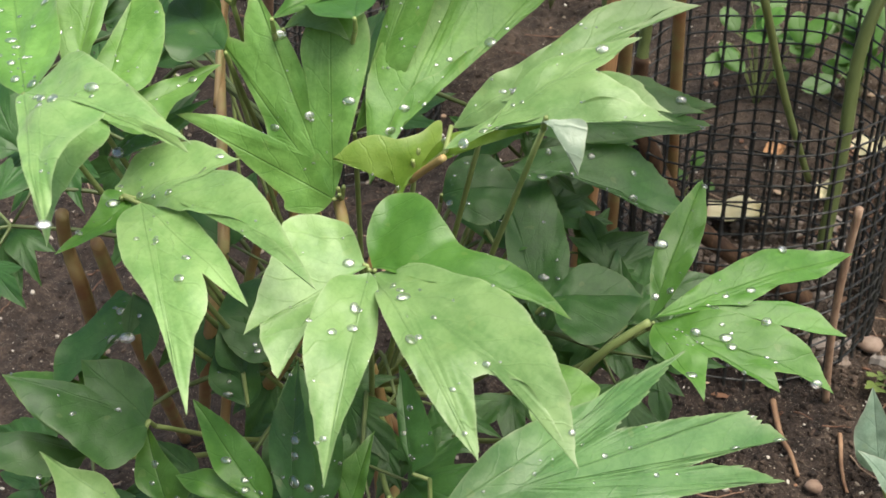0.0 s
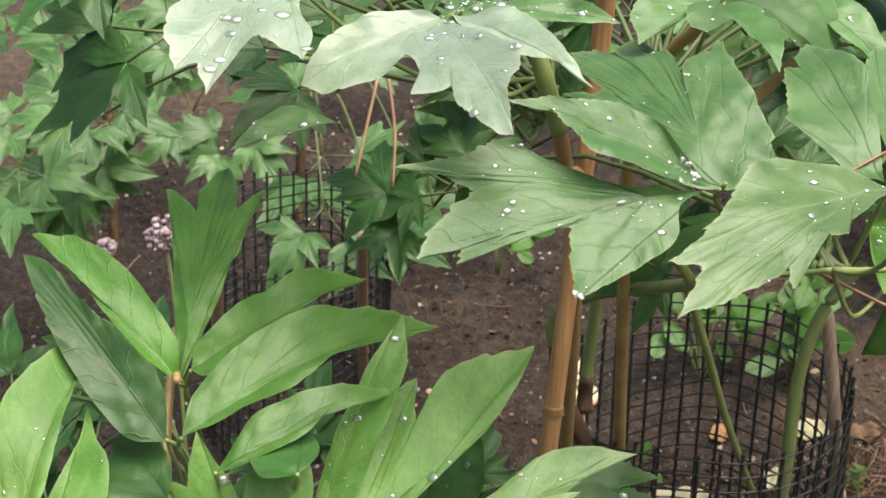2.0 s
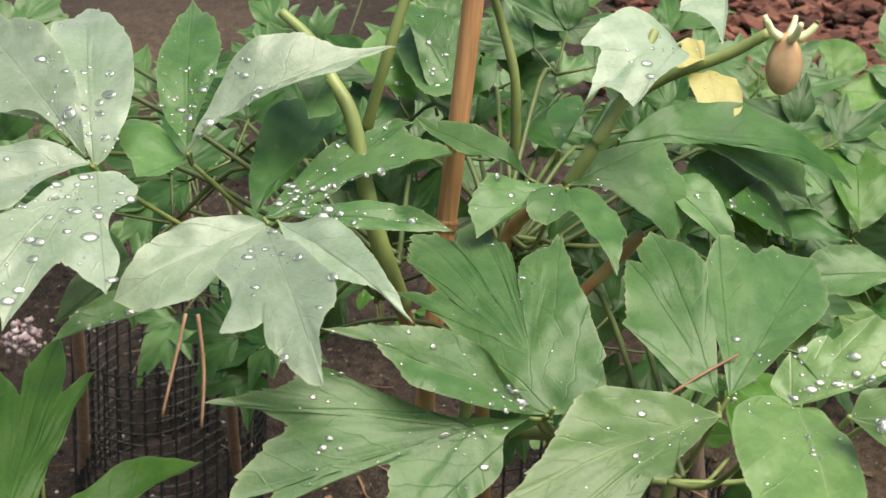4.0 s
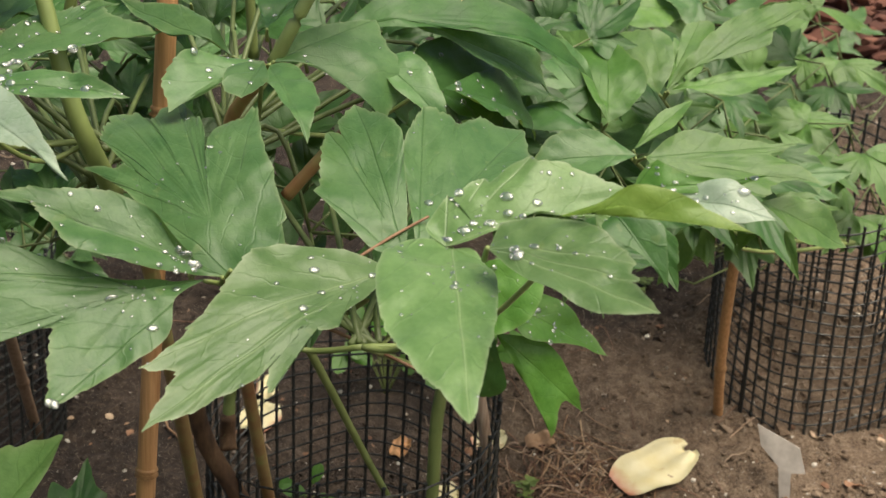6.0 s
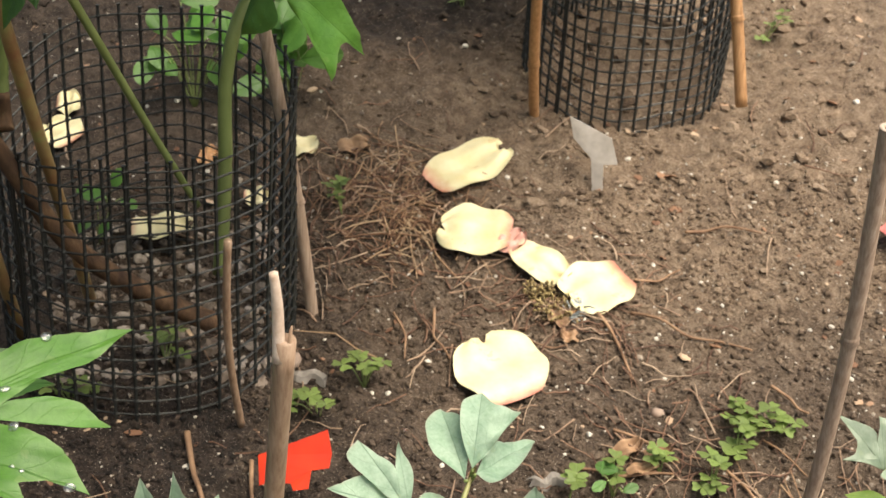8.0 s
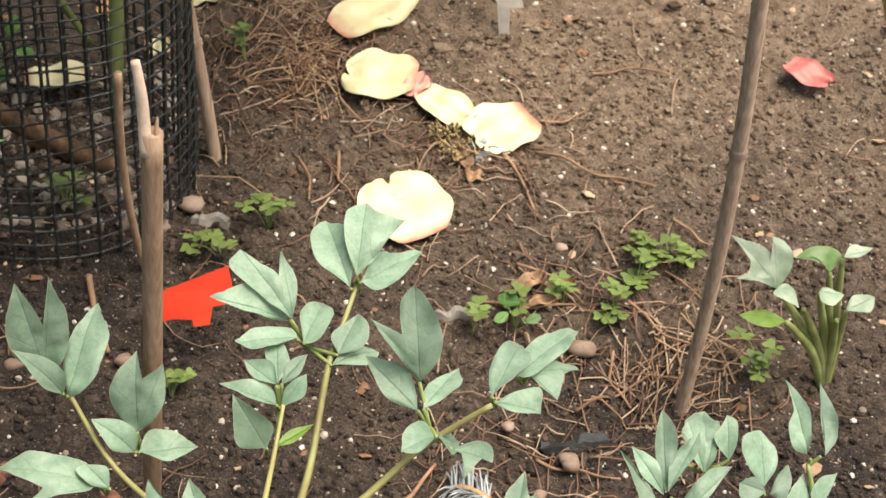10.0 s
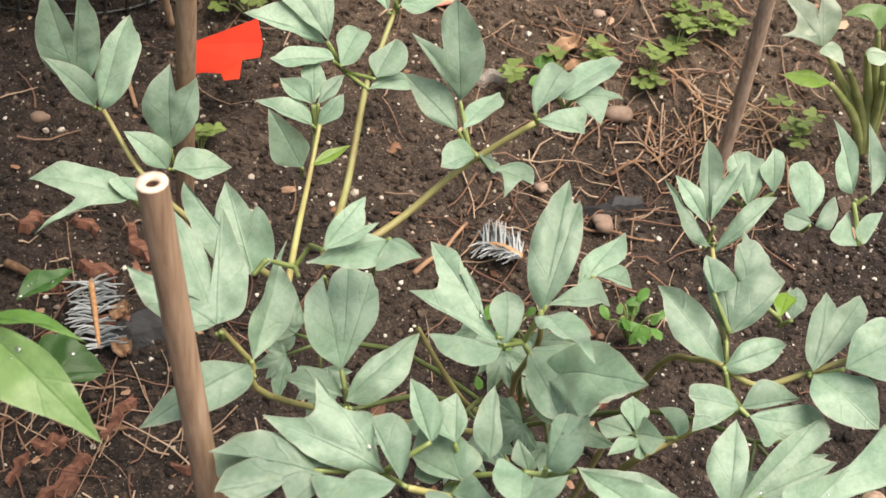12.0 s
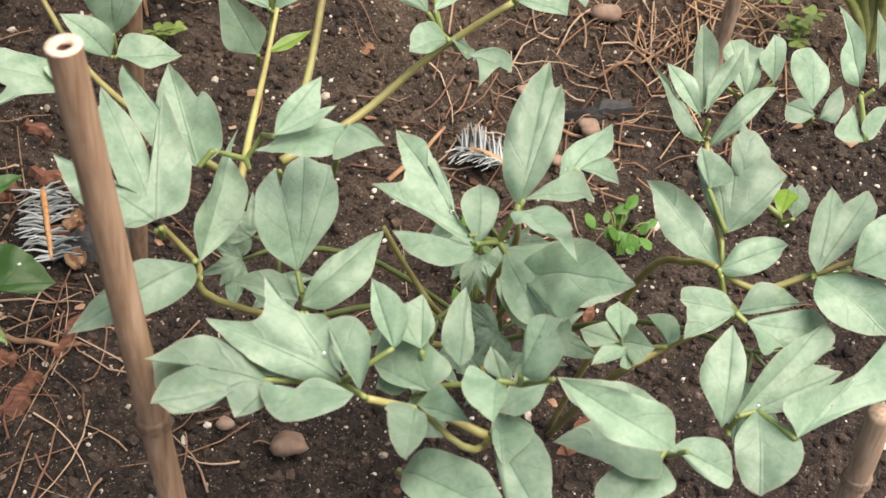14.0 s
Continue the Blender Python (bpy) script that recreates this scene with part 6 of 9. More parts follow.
stalk(plant_c, [(0.357, 0.740, 0.095), (0.374, 0.728, 0.098)], 0.0014, 0.0010)
stalk(plant_c, [(0.357, 0.740, 0.095), (0.370, 0.725, 0.093)], 0.0014, 0.0010)
stalk(plant_c, [(0.357, 0.740, 0.095), (0.347, 0.742, 0.113)], 0.0014, 0.0010)
stalk(plant_c, [(0.357, 0.740, 0.095), (0.346, 0.742, 0.113)], 0.0014, 0.0010)
stalk(plant_c, [(0.357, 0.740, 0.095), (0.350, 0.731, 0.107)], 0.0014, 0.0010)
stalk(plant_c, [(0.341, 0.703, 0.079), (0.340, 0.702, 0.096)], 0.0014, 0.0010)
stalk(plant_c, [(0.341, 0.703, 0.079), (0.339, 0.702, 0.096)], 0.0014, 0.0010)
stalk(plant_c, [(0.341, 0.703, 0.079), (0.342, 0.702, 0.097)], 0.0014, 0.0010)
stalk(plant_c, [(0.341, 0.703, 0.079), (0.339, 0.696, 0.087)], 0.0014, 0.0010)
stalk(plant_c, [(0.341, 0.703, 0.079), (0.341, 0.695, 0.086)], 0.0014, 0.0010)
stalk(plant_c, [(0.341, 0.703, 0.079), (0.339, 0.676, 0.074)], 0.0014, 0.0010)
stalk(plant_c, [(0.334, 0.683, 0.063), (0.334, 0.676, 0.073)], 0.0014, 0.0010)
stalk(plant_c, [(0.422, 0.671, 0.090), (0.416, 0.680, 0.114)], 0.0014, 0.0010)
stalk(plant_c, [(0.422, 0.671, 0.090), (0.415, 0.672, 0.101)], 0.0014, 0.0010)
stalk(plant_c, [(0.422, 0.671, 0.090), (0.418, 0.672, 0.102)], 0.0014, 0.0010)
stalk(plant_c, [(0.422, 0.671, 0.090), (0.424, 0.656, 0.096)], 0.0014, 0.0010)
stalk(plant_c, [(0.422, 0.671, 0.090), (0.424, 0.655, 0.096)], 0.0014, 0.0010)
stalk(plant_c, [(0.422, 0.671, 0.090), (0.432, 0.651, 0.091)], 0.0014, 0.0010)
stalk(plant_c, [(0.454, 0.663, 0.110), (0.452, 0.657, 0.121)], 0.0014, 0.0010)
stalk(plant_c, [(0.454, 0.663, 0.110), (0.454, 0.655, 0.119)], 0.0014, 0.0010)
stalk(plant_c, [(0.475, 0.696, 0.101), (0.469, 0.685, 0.114)], 0.0014, 0.0010)
stalk(plant_c, [(0.475, 0.696, 0.101), (0.478, 0.692, 0.109)], 0.0014, 0.0010)
stalk(plant_c, [(0.301, 0.531, 0.078), (0.301, 0.523, 0.089)], 0.0014, 0.0010)
stalk(plant_c, [(0.301, 0.531, 0.078), (0.299, 0.524, 0.087)], 0.0014, 0.0010)
stalk(plant_c, [(0.332, 0.577, 0.083), (0.319, 0.568, 0.094)], 0.0014, 0.0010)
stalk(plant_c, [(0.332, 0.577, 0.083), (0.334, 0.562, 0.089)], 0.0014, 0.0010)
stalk(plant_c, [(0.332, 0.577, 0.083), (0.339, 0.578, 0.095)], 0.0014, 0.0010)
stalk(plant_c, [(0.347, 0.592, 0.061), (0.346, 0.585, 0.071)], 0.0014, 0.0010)
stalk(plant_c, [(0.313, 0.541, 0.049), (0.310, 0.542, 0.057)], 0.0014, 0.0010)
stalk(plant_c, [(0.313, 0.541, 0.049), (0.315, 0.526, 0.060)], 0.0014, 0.0010)
stalk(plant_c, [(0.370, 0.621, 0.037), (0.370, 0.614, 0.047)], 0.0014, 0.0010)
stalk(plant_c, [(0.438, 0.540, 0.069), (0.424, 0.532, 0.079)], 0.0014, 0.0010)
stalk(plant_c, [(0.438, 0.540, 0.069), (0.425, 0.532, 0.079)], 0.0014, 0.0010)
stalk(plant_c, [(0.438, 0.540, 0.069), (0.427, 0.530, 0.076)], 0.0014, 0.0010)
stalk(plant_c, [(0.438, 0.540, 0.069), (0.444, 0.538, 0.090)], 0.0014, 0.0010)
stalk(plant_c, [(0.438, 0.540, 0.069), (0.446, 0.539, 0.092)], 0.0014, 0.0010)
stalk(plant_c, [(0.438, 0.540, 0.069), (0.444, 0.537, 0.089)], 0.0014, 0.0010)
stalk(plant_c, [(0.438, 0.540, 0.069), (0.446, 0.529, 0.062)], 0.0014, 0.0010)
stalk(plant_c, [(0.438, 0.540, 0.069), (0.444, 0.530, 0.062)], 0.0014, 0.0010)
stalk(plant_c, [(0.471, 0.580, 0.066), (0.466, 0.571, 0.072)], 0.0014, 0.0010)
stalk(plant_c, [(0.471, 0.580, 0.066), (0.475, 0.576, 0.080)], 0.0014, 0.0010)
stalk(plant_c, [(0.370, 0.463, 0.064), (0.369, 0.458, 0.071)], 0.0014, 0.0010)
stalk(plant_c, [(0.370, 0.463, 0.064), (0.355, 0.456, 0.074)], 0.0014, 0.0010)
stalk(plant_c, [(0.370, 0.463, 0.064), (0.379, 0.446, 0.074)], 0.0014, 0.0010)
stalk(plant_c, [(0.370, 0.463, 0.064), (0.377, 0.455, 0.076)], 0.0014, 0.0010)
stalk(plant_c, [(0.370, 0.463, 0.064), (0.342, 0.456, 0.073)], 0.0014, 0.0010)
stalk(plant_c, [(0.370, 0.463, 0.064), (0.390, 0.467, 0.078)], 0.0014, 0.0010)
stalk(plant_c, [(0.357, 0.525, 0.042), (0.356, 0.514, 0.052)], 0.0014, 0.0010)
stalk(plant_c, [(0.357, 0.525, 0.042), (0.358, 0.514, 0.052)], 0.0014, 0.0010)
stalk(plant_c, [(0.357, 0.525, 0.042), (0.356, 0.526, 0.052)], 0.0014, 0.0010)
stalk(plant_c, [(0.406, 0.475, 0.049), (0.401, 0.473, 0.071)], 0.0014, 0.0010)
stalk(plant_c, [(0.406, 0.475, 0.049), (0.413, 0.476, 0.061)], 0.0014, 0.0010)
stalk(plant_c, [(0.406, 0.475, 0.049), (0.404, 0.463, 0.059)], 0.0014, 0.0010)
stalk(plant_c, [(0.406, 0.475, 0.049), (0.399, 0.456, 0.057)], 0.0014, 0.0010)
stalk(plant_c, [(0.406, 0.475, 0.049), (0.400, 0.456, 0.058)], 0.0014, 0.0010)
stalk(plant_c, [(0.406, 0.475, 0.049), (0.428, 0.464, 0.063)], 0.0014, 0.0010)
stalk(plant_c, [(0.406, 0.475, 0.049), (0.398, 0.469, 0.049)], 0.0014, 0.0010)
stalk(plant_c, [(0.406, 0.475, 0.049), (0.396, 0.488, 0.057)], 0.0014, 0.0010)
stalk(plant_c, [(0.436, 0.451, 0.075), (0.445, 0.439, 0.090)], 0.0014, 0.0010)
stalk(plant_c, [(0.436, 0.451, 0.075), (0.427, 0.450, 0.078)], 0.0014, 0.0010)
stalk(plant_c, [(0.436, 0.451, 0.075), (0.434, 0.444, 0.087)], 0.0014, 0.0010)
stalk(plant_c, [(0.436, 0.469, 0.043), (0.428, 0.454, 0.045)], 0.0014, 0.0010)
stalk(plant_c, [(0.436, 0.469, 0.043), (0.449, 0.462, 0.065)], 0.0014, 0.0010)
stalk(plant_c, [(0.436, 0.469, 0.043), (0.433, 0.471, 0.057)], 0.0014, 0.0010)
stalk(plant_c, [(0.436, 0.469, 0.043), (0.432, 0.461, 0.044)], 0.0014, 0.0010)
stalk(plant_c, [(0.395, 0.461, 0.015), (0.394, 0.454, 0.025)], 0.0014, 0.0010)
stalk(plant_c, [(0.498, 0.451, 0.035), (0.500, 0.437, 0.053)], 0.0014, 0.0010)
stalk(plant_c, [(0.541, 0.540, 0.039), (0.537, 0.543, 0.052)], 0.0014, 0.0010)
stalk(plant_c, [(0.541, 0.540, 0.039), (0.541, 0.558, 0.056)], 0.0014, 0.0010)
stalk(plant_c, [(0.541, 0.540, 0.039), (0.538, 0.541, 0.050)], 0.0014, 0.0010)
stalk(plant_c, [(0.541, 0.540, 0.039), (0.539, 0.519, 0.046)], 0.0014, 0.0010)
stalk(plant_c, [(0.541, 0.540, 0.039), (0.542, 0.519, 0.046)], 0.0014, 0.0010)
stalk(plant_c, [(0.541, 0.540, 0.039), (0.542, 0.518, 0.045)], 0.0014, 0.0010)
stalk(plant_c, [(0.554, 0.650, 0.044), (0.555, 0.647, 0.059)], 0.0014, 0.0010)
stalk(plant_c, [(0.554, 0.650, 0.044), (0.549, 0.640, 0.050)], 0.0014, 0.0010)
stalk(plant_c, [(0.554, 0.650, 0.044), (0.555, 0.641, 0.052)], 0.0014, 0.0010)
stalk(plant_c, [(0.580, 0.678, 0.051), (0.570, 0.672, 0.061)], 0.0014, 0.0010)
stalk(plant_c, [(0.580, 0.678, 0.051), (0.588, 0.670, 0.062)], 0.0014, 0.0010)
stalk(plant_c, [(0.606, 0.651, 0.054), (0.605, 0.645, 0.064)], 0.0014, 0.0010)
stalk(plant_c, [(0.606, 0.651, 0.054), (0.606, 0.644, 0.063)], 0.0014, 0.0010)
stalk(plant_c, [(0.654, 0.699, 0.037), (0.654, 0.698, 0.043)], 0.0014, 0.0010)
stalk(plant_c, [(0.654, 0.699, 0.037), (0.660, 0.698, 0.045)], 0.0014, 0.0010)
stalk(plant_c, [(0.654, 0.699, 0.037), (0.645, 0.681, 0.052)], 0.0014, 0.0010)
stalk(plant_c, [(0.579, 0.536, 0.052), (0.574, 0.531, 0.059)], 0.0014, 0.0010)
stalk(plant_c, [(0.579, 0.536, 0.052), (0.574, 0.530, 0.058)], 0.0014, 0.0010)
stalk(plant_c, [(0.579, 0.536, 0.052), (0.587, 0.524, 0.068)], 0.0014, 0.0010)
stalk(plant_c, [(0.533, 0.480, 0.017), (0.530, 0.471, 0.024)], 0.0014, 0.0010)
stalk(plant_c, [(0.533, 0.480, 0.017), (0.534, 0.476, 0.030)], 0.0014, 0.0010)
stalk(plant_c, [(0.499, 0.530, 0.016), (0.494, 0.526, 0.024)], 0.0014, 0.0010)
stalk(plant_c, [(0.499, 0.530, 0.016), (0.495, 0.526, 0.025)], 0.0014, 0.0010)
stalk(plant_c, [(0.499, 0.530, 0.016), (0.496, 0.525, 0.023)], 0.0014, 0.0010)
stalk(plant_c, [(0.499, 0.530, 0.016), (0.494, 0.517, 0.029)], 0.0014, 0.0010)
stalk(plant_c, [(0.499, 0.530, 0.016), (0.495, 0.517, 0.029)], 0.0014, 0.0010)
stalk(plant_c, [(0.499, 0.530, 0.016), (0.515, 0.523, 0.024)], 0.0014, 0.0010)
stalk(plant_c, [(0.455, 0.511, 0.028), (0.452, 0.517, 0.038)], 0.0014, 0.0010)
stalk(plant_c, [(0.455, 0.511, 0.028), (0.456, 0.492, 0.039)], 0.0014, 0.0010)
stalk(plant_c, [(0.574, 0.577, 0.049), (0.576, 0.569, 0.059)], 0.0014, 0.0010)
stalk(plant_c, [(0.574, 0.577, 0.049), (0.570, 0.570, 0.060)], 0.0014, 0.0010)
stalk(plant_c, [(0.356, 0.526, 0.052), (0.354, 0.532, 0.059)], 0.0014, 0.0011)
stalk(plant_c, [(0.370, 0.614, 0.047), (0.373, 0.585, 0.090), (0.374, 0.549, 0.121)], 0.0014, 0.0011)
stalk(plant_c, [(0.373, 0.585, 0.090), (0.374, 0.547, 0.122)], 0.0014, 0.0011)
stalk(plant_c, [(0.339, 0.578, 0.095), (0.345, 0.538, 0.123)], 0.0014, 0.0011)
stalk(plant_c, [(0.313, 0.533, 0.063), (0.315, 0.508, 0.085)], 0.0014, 0.0011)
stalk(plant_c, [(0.542, 0.477, 0.032), (0.552, 0.458, 0.036)], 0.0014, 0.0011)
stalk(plant_c, [(0.540, 0.520, 0.047), (0.544, 0.516, 0.045)], 0.0014, 0.0011)
stalk(plant_c, [(0.498, 0.452, 0.039), (0.494, 0.447, 0.037)], 0.0014, 0.0011)
stalk(plant_c, [(0.319, 0.568, 0.094), (0.313, 0.564, 0.088)], 0.0014, 0.0011)
stalk(plant_c, [(0.444, 0.530, 0.062), (0.440, 0.535, 0.068)], 0.0014, 0.0011)
stalk(plant_c, [(0.495, 0.451, 0.037), (0.500, 0.452, 0.039)], 0.0014, 0.0011)
stalk(plant_c, [(0.534, 0.476, 0.030), (0.542, 0.477, 0.032)], 0.0014, 0.0011)
stalk(plant_a, [(-0.163, 0.560, 0.288), (-0.157, 0.561, 0.287)], 0.0014, 0.0011)
stalk(plant_a, [(-0.163, 0.560, 0.288), (-0.153, 0.559, 0.285)], 0.0014, 0.0011)
stalk(plant_a, [(-0.074, 0.618, 0.276), (-0.073, 0.605, 0.279)], 0.0014, 0.0011)
stalk(plant_a, [(-0.015, 0.595, 0.314), (-0.016, 0.611, 0.321)], 0.0014, 0.0011)
stalk(plant_a, [(-0.039, 0.605, 0.289), (-0.039, 0.602, 0.283)], 0.0014, 0.0011)
stalk(plant_a, [(-0.002, 0.613, 0.319), (-0.022, 0.759, 0.271)], 0.0014, 0.0011)
stalk(plant_a, [(-0.046, 0.895, 0.191), (-0.024, 0.817, 0.222)], 0.0014, 0.0011)
stalk(plant_a, [(-0.034, 0.799, 0.186), (-0.026, 0.796, 0.176)], 0.0014, 0.0011)
stalk(plant_a, [(-0.028, 0.633, 0.105), (0.005, 0.497, 0.178)], 0.0014, 0.0011)
stalk(plant_a, [(-0.157, 0.557, 0.167), (-0.161, 0.550, 0.154)], 0.0014, 0.0011)
stalk(plant_a, [(-0.181, 0.594, 0.211), (-0.171, 0.594, 0.206)], 0.0014, 0.0011)
stalk(plant_a, [(-0.136, 0.542, 0.124), (-0.142, 0.542, 0.127)], 0.0014, 0.0011)
stalk(plant_a, [(-0.087, 0.535, 0.131), (-0.093, 0.538, 0.141)], 0.0014, 0.0011)
stalk(plant_a, [(-0.077, 0.532, 0.142), (-0.071, 0.531, 0.137)], 0.0014, 0.0011)
stalk(plant_a, [(-0.068, 0.602, 0.103), (-0.066, 0.597, 0.092)], 0.0014, 0.0011)
stalk(plant_a, [(-0.028, 0.633, 0.105), (-0.038, 0.632, 0.108)], 0.0014, 0.0011)
stalk(plant_a, [(-0.145, 0.655, 0.143), (-0.140, 0.648, 0.125)], 0.0014, 0.0011)
stalk(plant_c, [(0.588, 0.670, 0.062), (0.579, 0.668, 0.058)], 0.0014, 0.0011)
stalk(plant_c, [(0.588, 0.670, 0.062), (0.593, 0.671, 0.065)], 0.0014, 0.0011)
stalk(plant_c, [(0.645, 0.681, 0.052), (0.648, 0.666, 0.033)], 0.0014, 0.0011)
stalk(plant_c, [(0.645, 0.681, 0.052), (0.649, 0.666, 0.034)], 0.0014, 0.0011)
stalk(plant_c, [(0.543, 0.560, 0.058), (0.535, 0.573, 0.073)], 0.0014, 0.0011)
stalk(plant_c, [(0.570, 0.570, 0.060), (0.554, 0.579, 0.069)], 0.0014, 0.0011)
for hub, own in (((-0.116, 0.811, 0.051), plant_a), ((-0.158, 0.775, 0.243), plant_b)):
    low = on_ground(hub[0] + 0.005, hub[1] + 0.04, -0.01)
    for dx in (-0.05, 0.0, 0.045):
        tube("shoot", [(low[0] + dx, low[1], ground_z(low[0] + dx, low[1]) - 0.01), (low[0] + dx * 1.3, low[1] - 0.02, 0.5 * (low[2] + hub[2])), hub], 0.0042, 0.003, STEM_RED, own, 8, 6)
# woody stem and green shoots inside the net
tube("trunk", [(0.193, 1.160, -0.007), (0.109, 1.163, 0.037), (0.065, 1.154, 0.081), (0.034, 1.142, 0.143), (0.012, 1.133, 0.191), (0.004, 1.117, 0.248)], 0.0088, 0.0078, BARK, plant_d, 10, 8, "rough brown woody stem")
tube("shoot", [(0.004, 1.117, 0.246), (-0.000, 1.114, 0.263), (0.010, 1.103, 0.285), (0.040, 1.072, 0.313), (0.111, 0.992, 0.354), (0.138, 0.969, 0.376), (0.170, 0.930, 0.412)], 0.0062, 0.0042, STEM, plant_d, 10, 8)
tube("shoot", [(0.111, 0.992, 0.354), (0.100, 0.980, 0.373), (0.082, 0.969, 0.395)], 0.0042, 0.0036, STEM, plant_d, 9, 6)
tube("shoot", [(0.027, 1.150, 0.184), (0.028, 1.157, 0.221), (0.034, 1.148, 0.294), (0.040, 1.139, 0.367)], 0.0055, 0.005, STEM, plant_d, 9, 6)
tube("bud_scar", [(0.029, 1.146, 0.176), (0.027, 1.152, 0.188), (0.028, 1.150, 0.206)], 0.0078, 0.0065, BARK, plant_d, 9, 4, "brown swollen joint")
tube("shoot", [(0.107, 1.019, 0.343), (0.126, 1.062, 0.277), (0.149, 1.118, 0.193), (0.179, 1.162, 0.108)], 0.0034, 0.003, STEM, plant_d, 8, 6)
tube("shoot", [(0.198, 1.146, 0.052), (0.203, 1.156, 0.143), (0.204, 1.157, 0.214), (0.213, 1.159, 0.266), (0.229, 1.173, 0.298), (0.250, 1.183, 0.321)], 0.0062, 0.005, STEM, plant_d, 9, 7)
tube("shoot", [(0.025, 0.854, 0.489), (0.014, 0.834, 0.532), (0.005, 0.832, 0.565), (-0.005, 0.834, 0.605), (-0.019, 0.843, 0.623), (-0.033, 0.853, 0.641), (-0.052, 0.861, 0.654)], 0.006, 0.0028, STEM, plant_e, 9, 6)
tube("shoot", [(-0.006, 0.882, 0.585), (0.006, 0.875, 0.631), (0.018, 0.879, 0.676)], 0.0036, 0.003, STEM, plant_e, 8, 6)
tube("shoot", [(0.114, 0.868, 0.567), (0.129, 0.862, 0.596), (0.142, 0.866, 0.622), (0.149, 0.882, 0.639), (0.155, 0.893, 0.654)], 0.0044, 0.0026, STEM, plant_f, 8, 6)
tube("shoot", [(0.076, 0.925, 0.490), (0.079, 0.924, 0.521), (0.109, 0.882, 0.560)], 0.005, 0.004, STEM_RED, plant_f, 8, 6)
tube("shoot", [(0.116, 0.902, 0.479), (0.139, 0.901, 0.507), (0.160, 0.900, 0.533)], 0.0042, 0.0036, STEM_RED, plant_f, 8, 6)
tube("shoot", [(0.069, 1.045, 0.534), (0.066, 1.038, 0.592), (0.053, 1.039, 0.634), (0.042, 1.024, 0.665)], 0.0038, 0.003, STEM, plant_f, 8, 6)
tube("shoot", [(0.149, 1.066, 0.585), (0.172, 1.061, 0.601), (0.207, 1.057, 0.618), (0.232, 1.052, 0.635)], 0.0048, 0.004, STEM, plant_f, 8, 6)
# stems of the near plant
tube("shoot", [(-0.445, 1.044, -0.141), (-0.251, 0.678, 0.153), (-0.234, 0.629, 0.222), (-0.221, 0.604, 0.254)], 0.0048, 0.0036, STEM_RED, plant_a, 8, 6)
tube("shoot", [(-0.346, 1.001, -0.148), (-0.237, 0.719, 0.102), (-0.216, 0.643, 0.197), (-0.206, 0.610, 0.237)], 0.0050, 0.0036, STEM_RED, plant_a, 8, 6)
tube("shoot", [(-0.335, 1.016, -0.143), (-0.206, 0.743, 0.094), (-0.186, 0.722, 0.172), (-0.172, 0.700, 0.206), (-0.214, 0.808, 0.282), (-0.229, 0.860, 0.313)], 0.0050, 0.003, STEM_RED, plant_a, 8, 6)
tube("shoot", [(-0.155, 0.715, 0.097), (-0.113, 0.653, 0.167), (-0.073, 0.614, 0.249), (-0.074, 0.616, 0.274)], 0.0046, 0.003, STEM_RED, plant_a, 8, 6)
tube("shoot", [(-0.058, 0.613, 0.238), (-0.046, 0.618, 0.278), (-0.032, 0.607, 0.295), (-0.015, 0.592, 0.312)], 0.0018, 0.0018, STEM_RED, plant_a, 8, 6)
tube("shoot", [(0.022, 0.714, 0.097), (0.042, 0.699, 0.144), (0.059, 0.689, 0.171), (0.081, 0.688, 0.192)], 0.0034, 0.0022, STEM, plant_a, 8, 6)
tube("shoot", [(-0.204, 0.775, 0.260), (-0.217, 0.820, 0.302), (-0.229, 0.861, 0.332), (-0.140, 0.652, 0.392)], 0.0026, 0.0020, STEM_RED, plant_b, 8, 6)
tube("trunk", [on_ground((0.036, 0.898, 0.413)[0] - 0.03, (0.036, 0.898, 0.413)[1] + 0.33, -0.01), (0.036, 0.898, 0.413), (0.030, 0.876, 0.452), (0.025, 0.854, 0.489)], 0.0055, 0.0045, STEM_RED, plant_e, 8, 6)
tube("trunk", [on_ground((0.061, 0.974, 0.424)[0], (0.061, 0.974, 0.424)[1] + 0.30, -0.01), (0.061, 0.974, 0.424), (0.076, 0.925, 0.490)], 0.0055, 0.0045, STEM_RED, plant_f, 8, 6)
# stems of the young plant
tube("shoot", [(0.327, 0.587, 0.054), (0.332, 0.629, 0.063), (0.338, 0.671, 0.071), (0.343, 0.695, 0.088)], 0.0020, 0.0011, STEM_C, plant_c, 8, 6)
tube("shoot", [(0.346, 0.622, 0.055), (0.358, 0.682, 0.056), (0.368, 0.726, 0.091), (0.377, 0.748, 0.107), (0.387, 0.772, 0.124)], 0.0024, 0.0014, STEM_C, plant_c, 8, 6)
tube("shoot", [(0.346, 0.619, 0.051), (0.382, 0.645, 0.059), (0.417, 0.660, 0.085), (0.452, 0.655, 0.117)], 0.0024, 0.0015, STEM_C, plant_c, 8, 6)
tube("shoot", [(0.330, 0.583, 0.065), (0.294, 0.629, 0.057), (0.254, 0.667, 0.068), (0.230, 0.691, 0.097)], 0.0020, 0.0013, STEM_C, plant_c, 8, 6)
tube("shoot", [(0.479, 0.732, -0.185), (0.331, 0.550, 0.021), (0.313, 0.533, 0.063), (0.301, 0.528, 0.086)], 0.0020, 0.0011, STEM_C, plant_c, 8, 6)
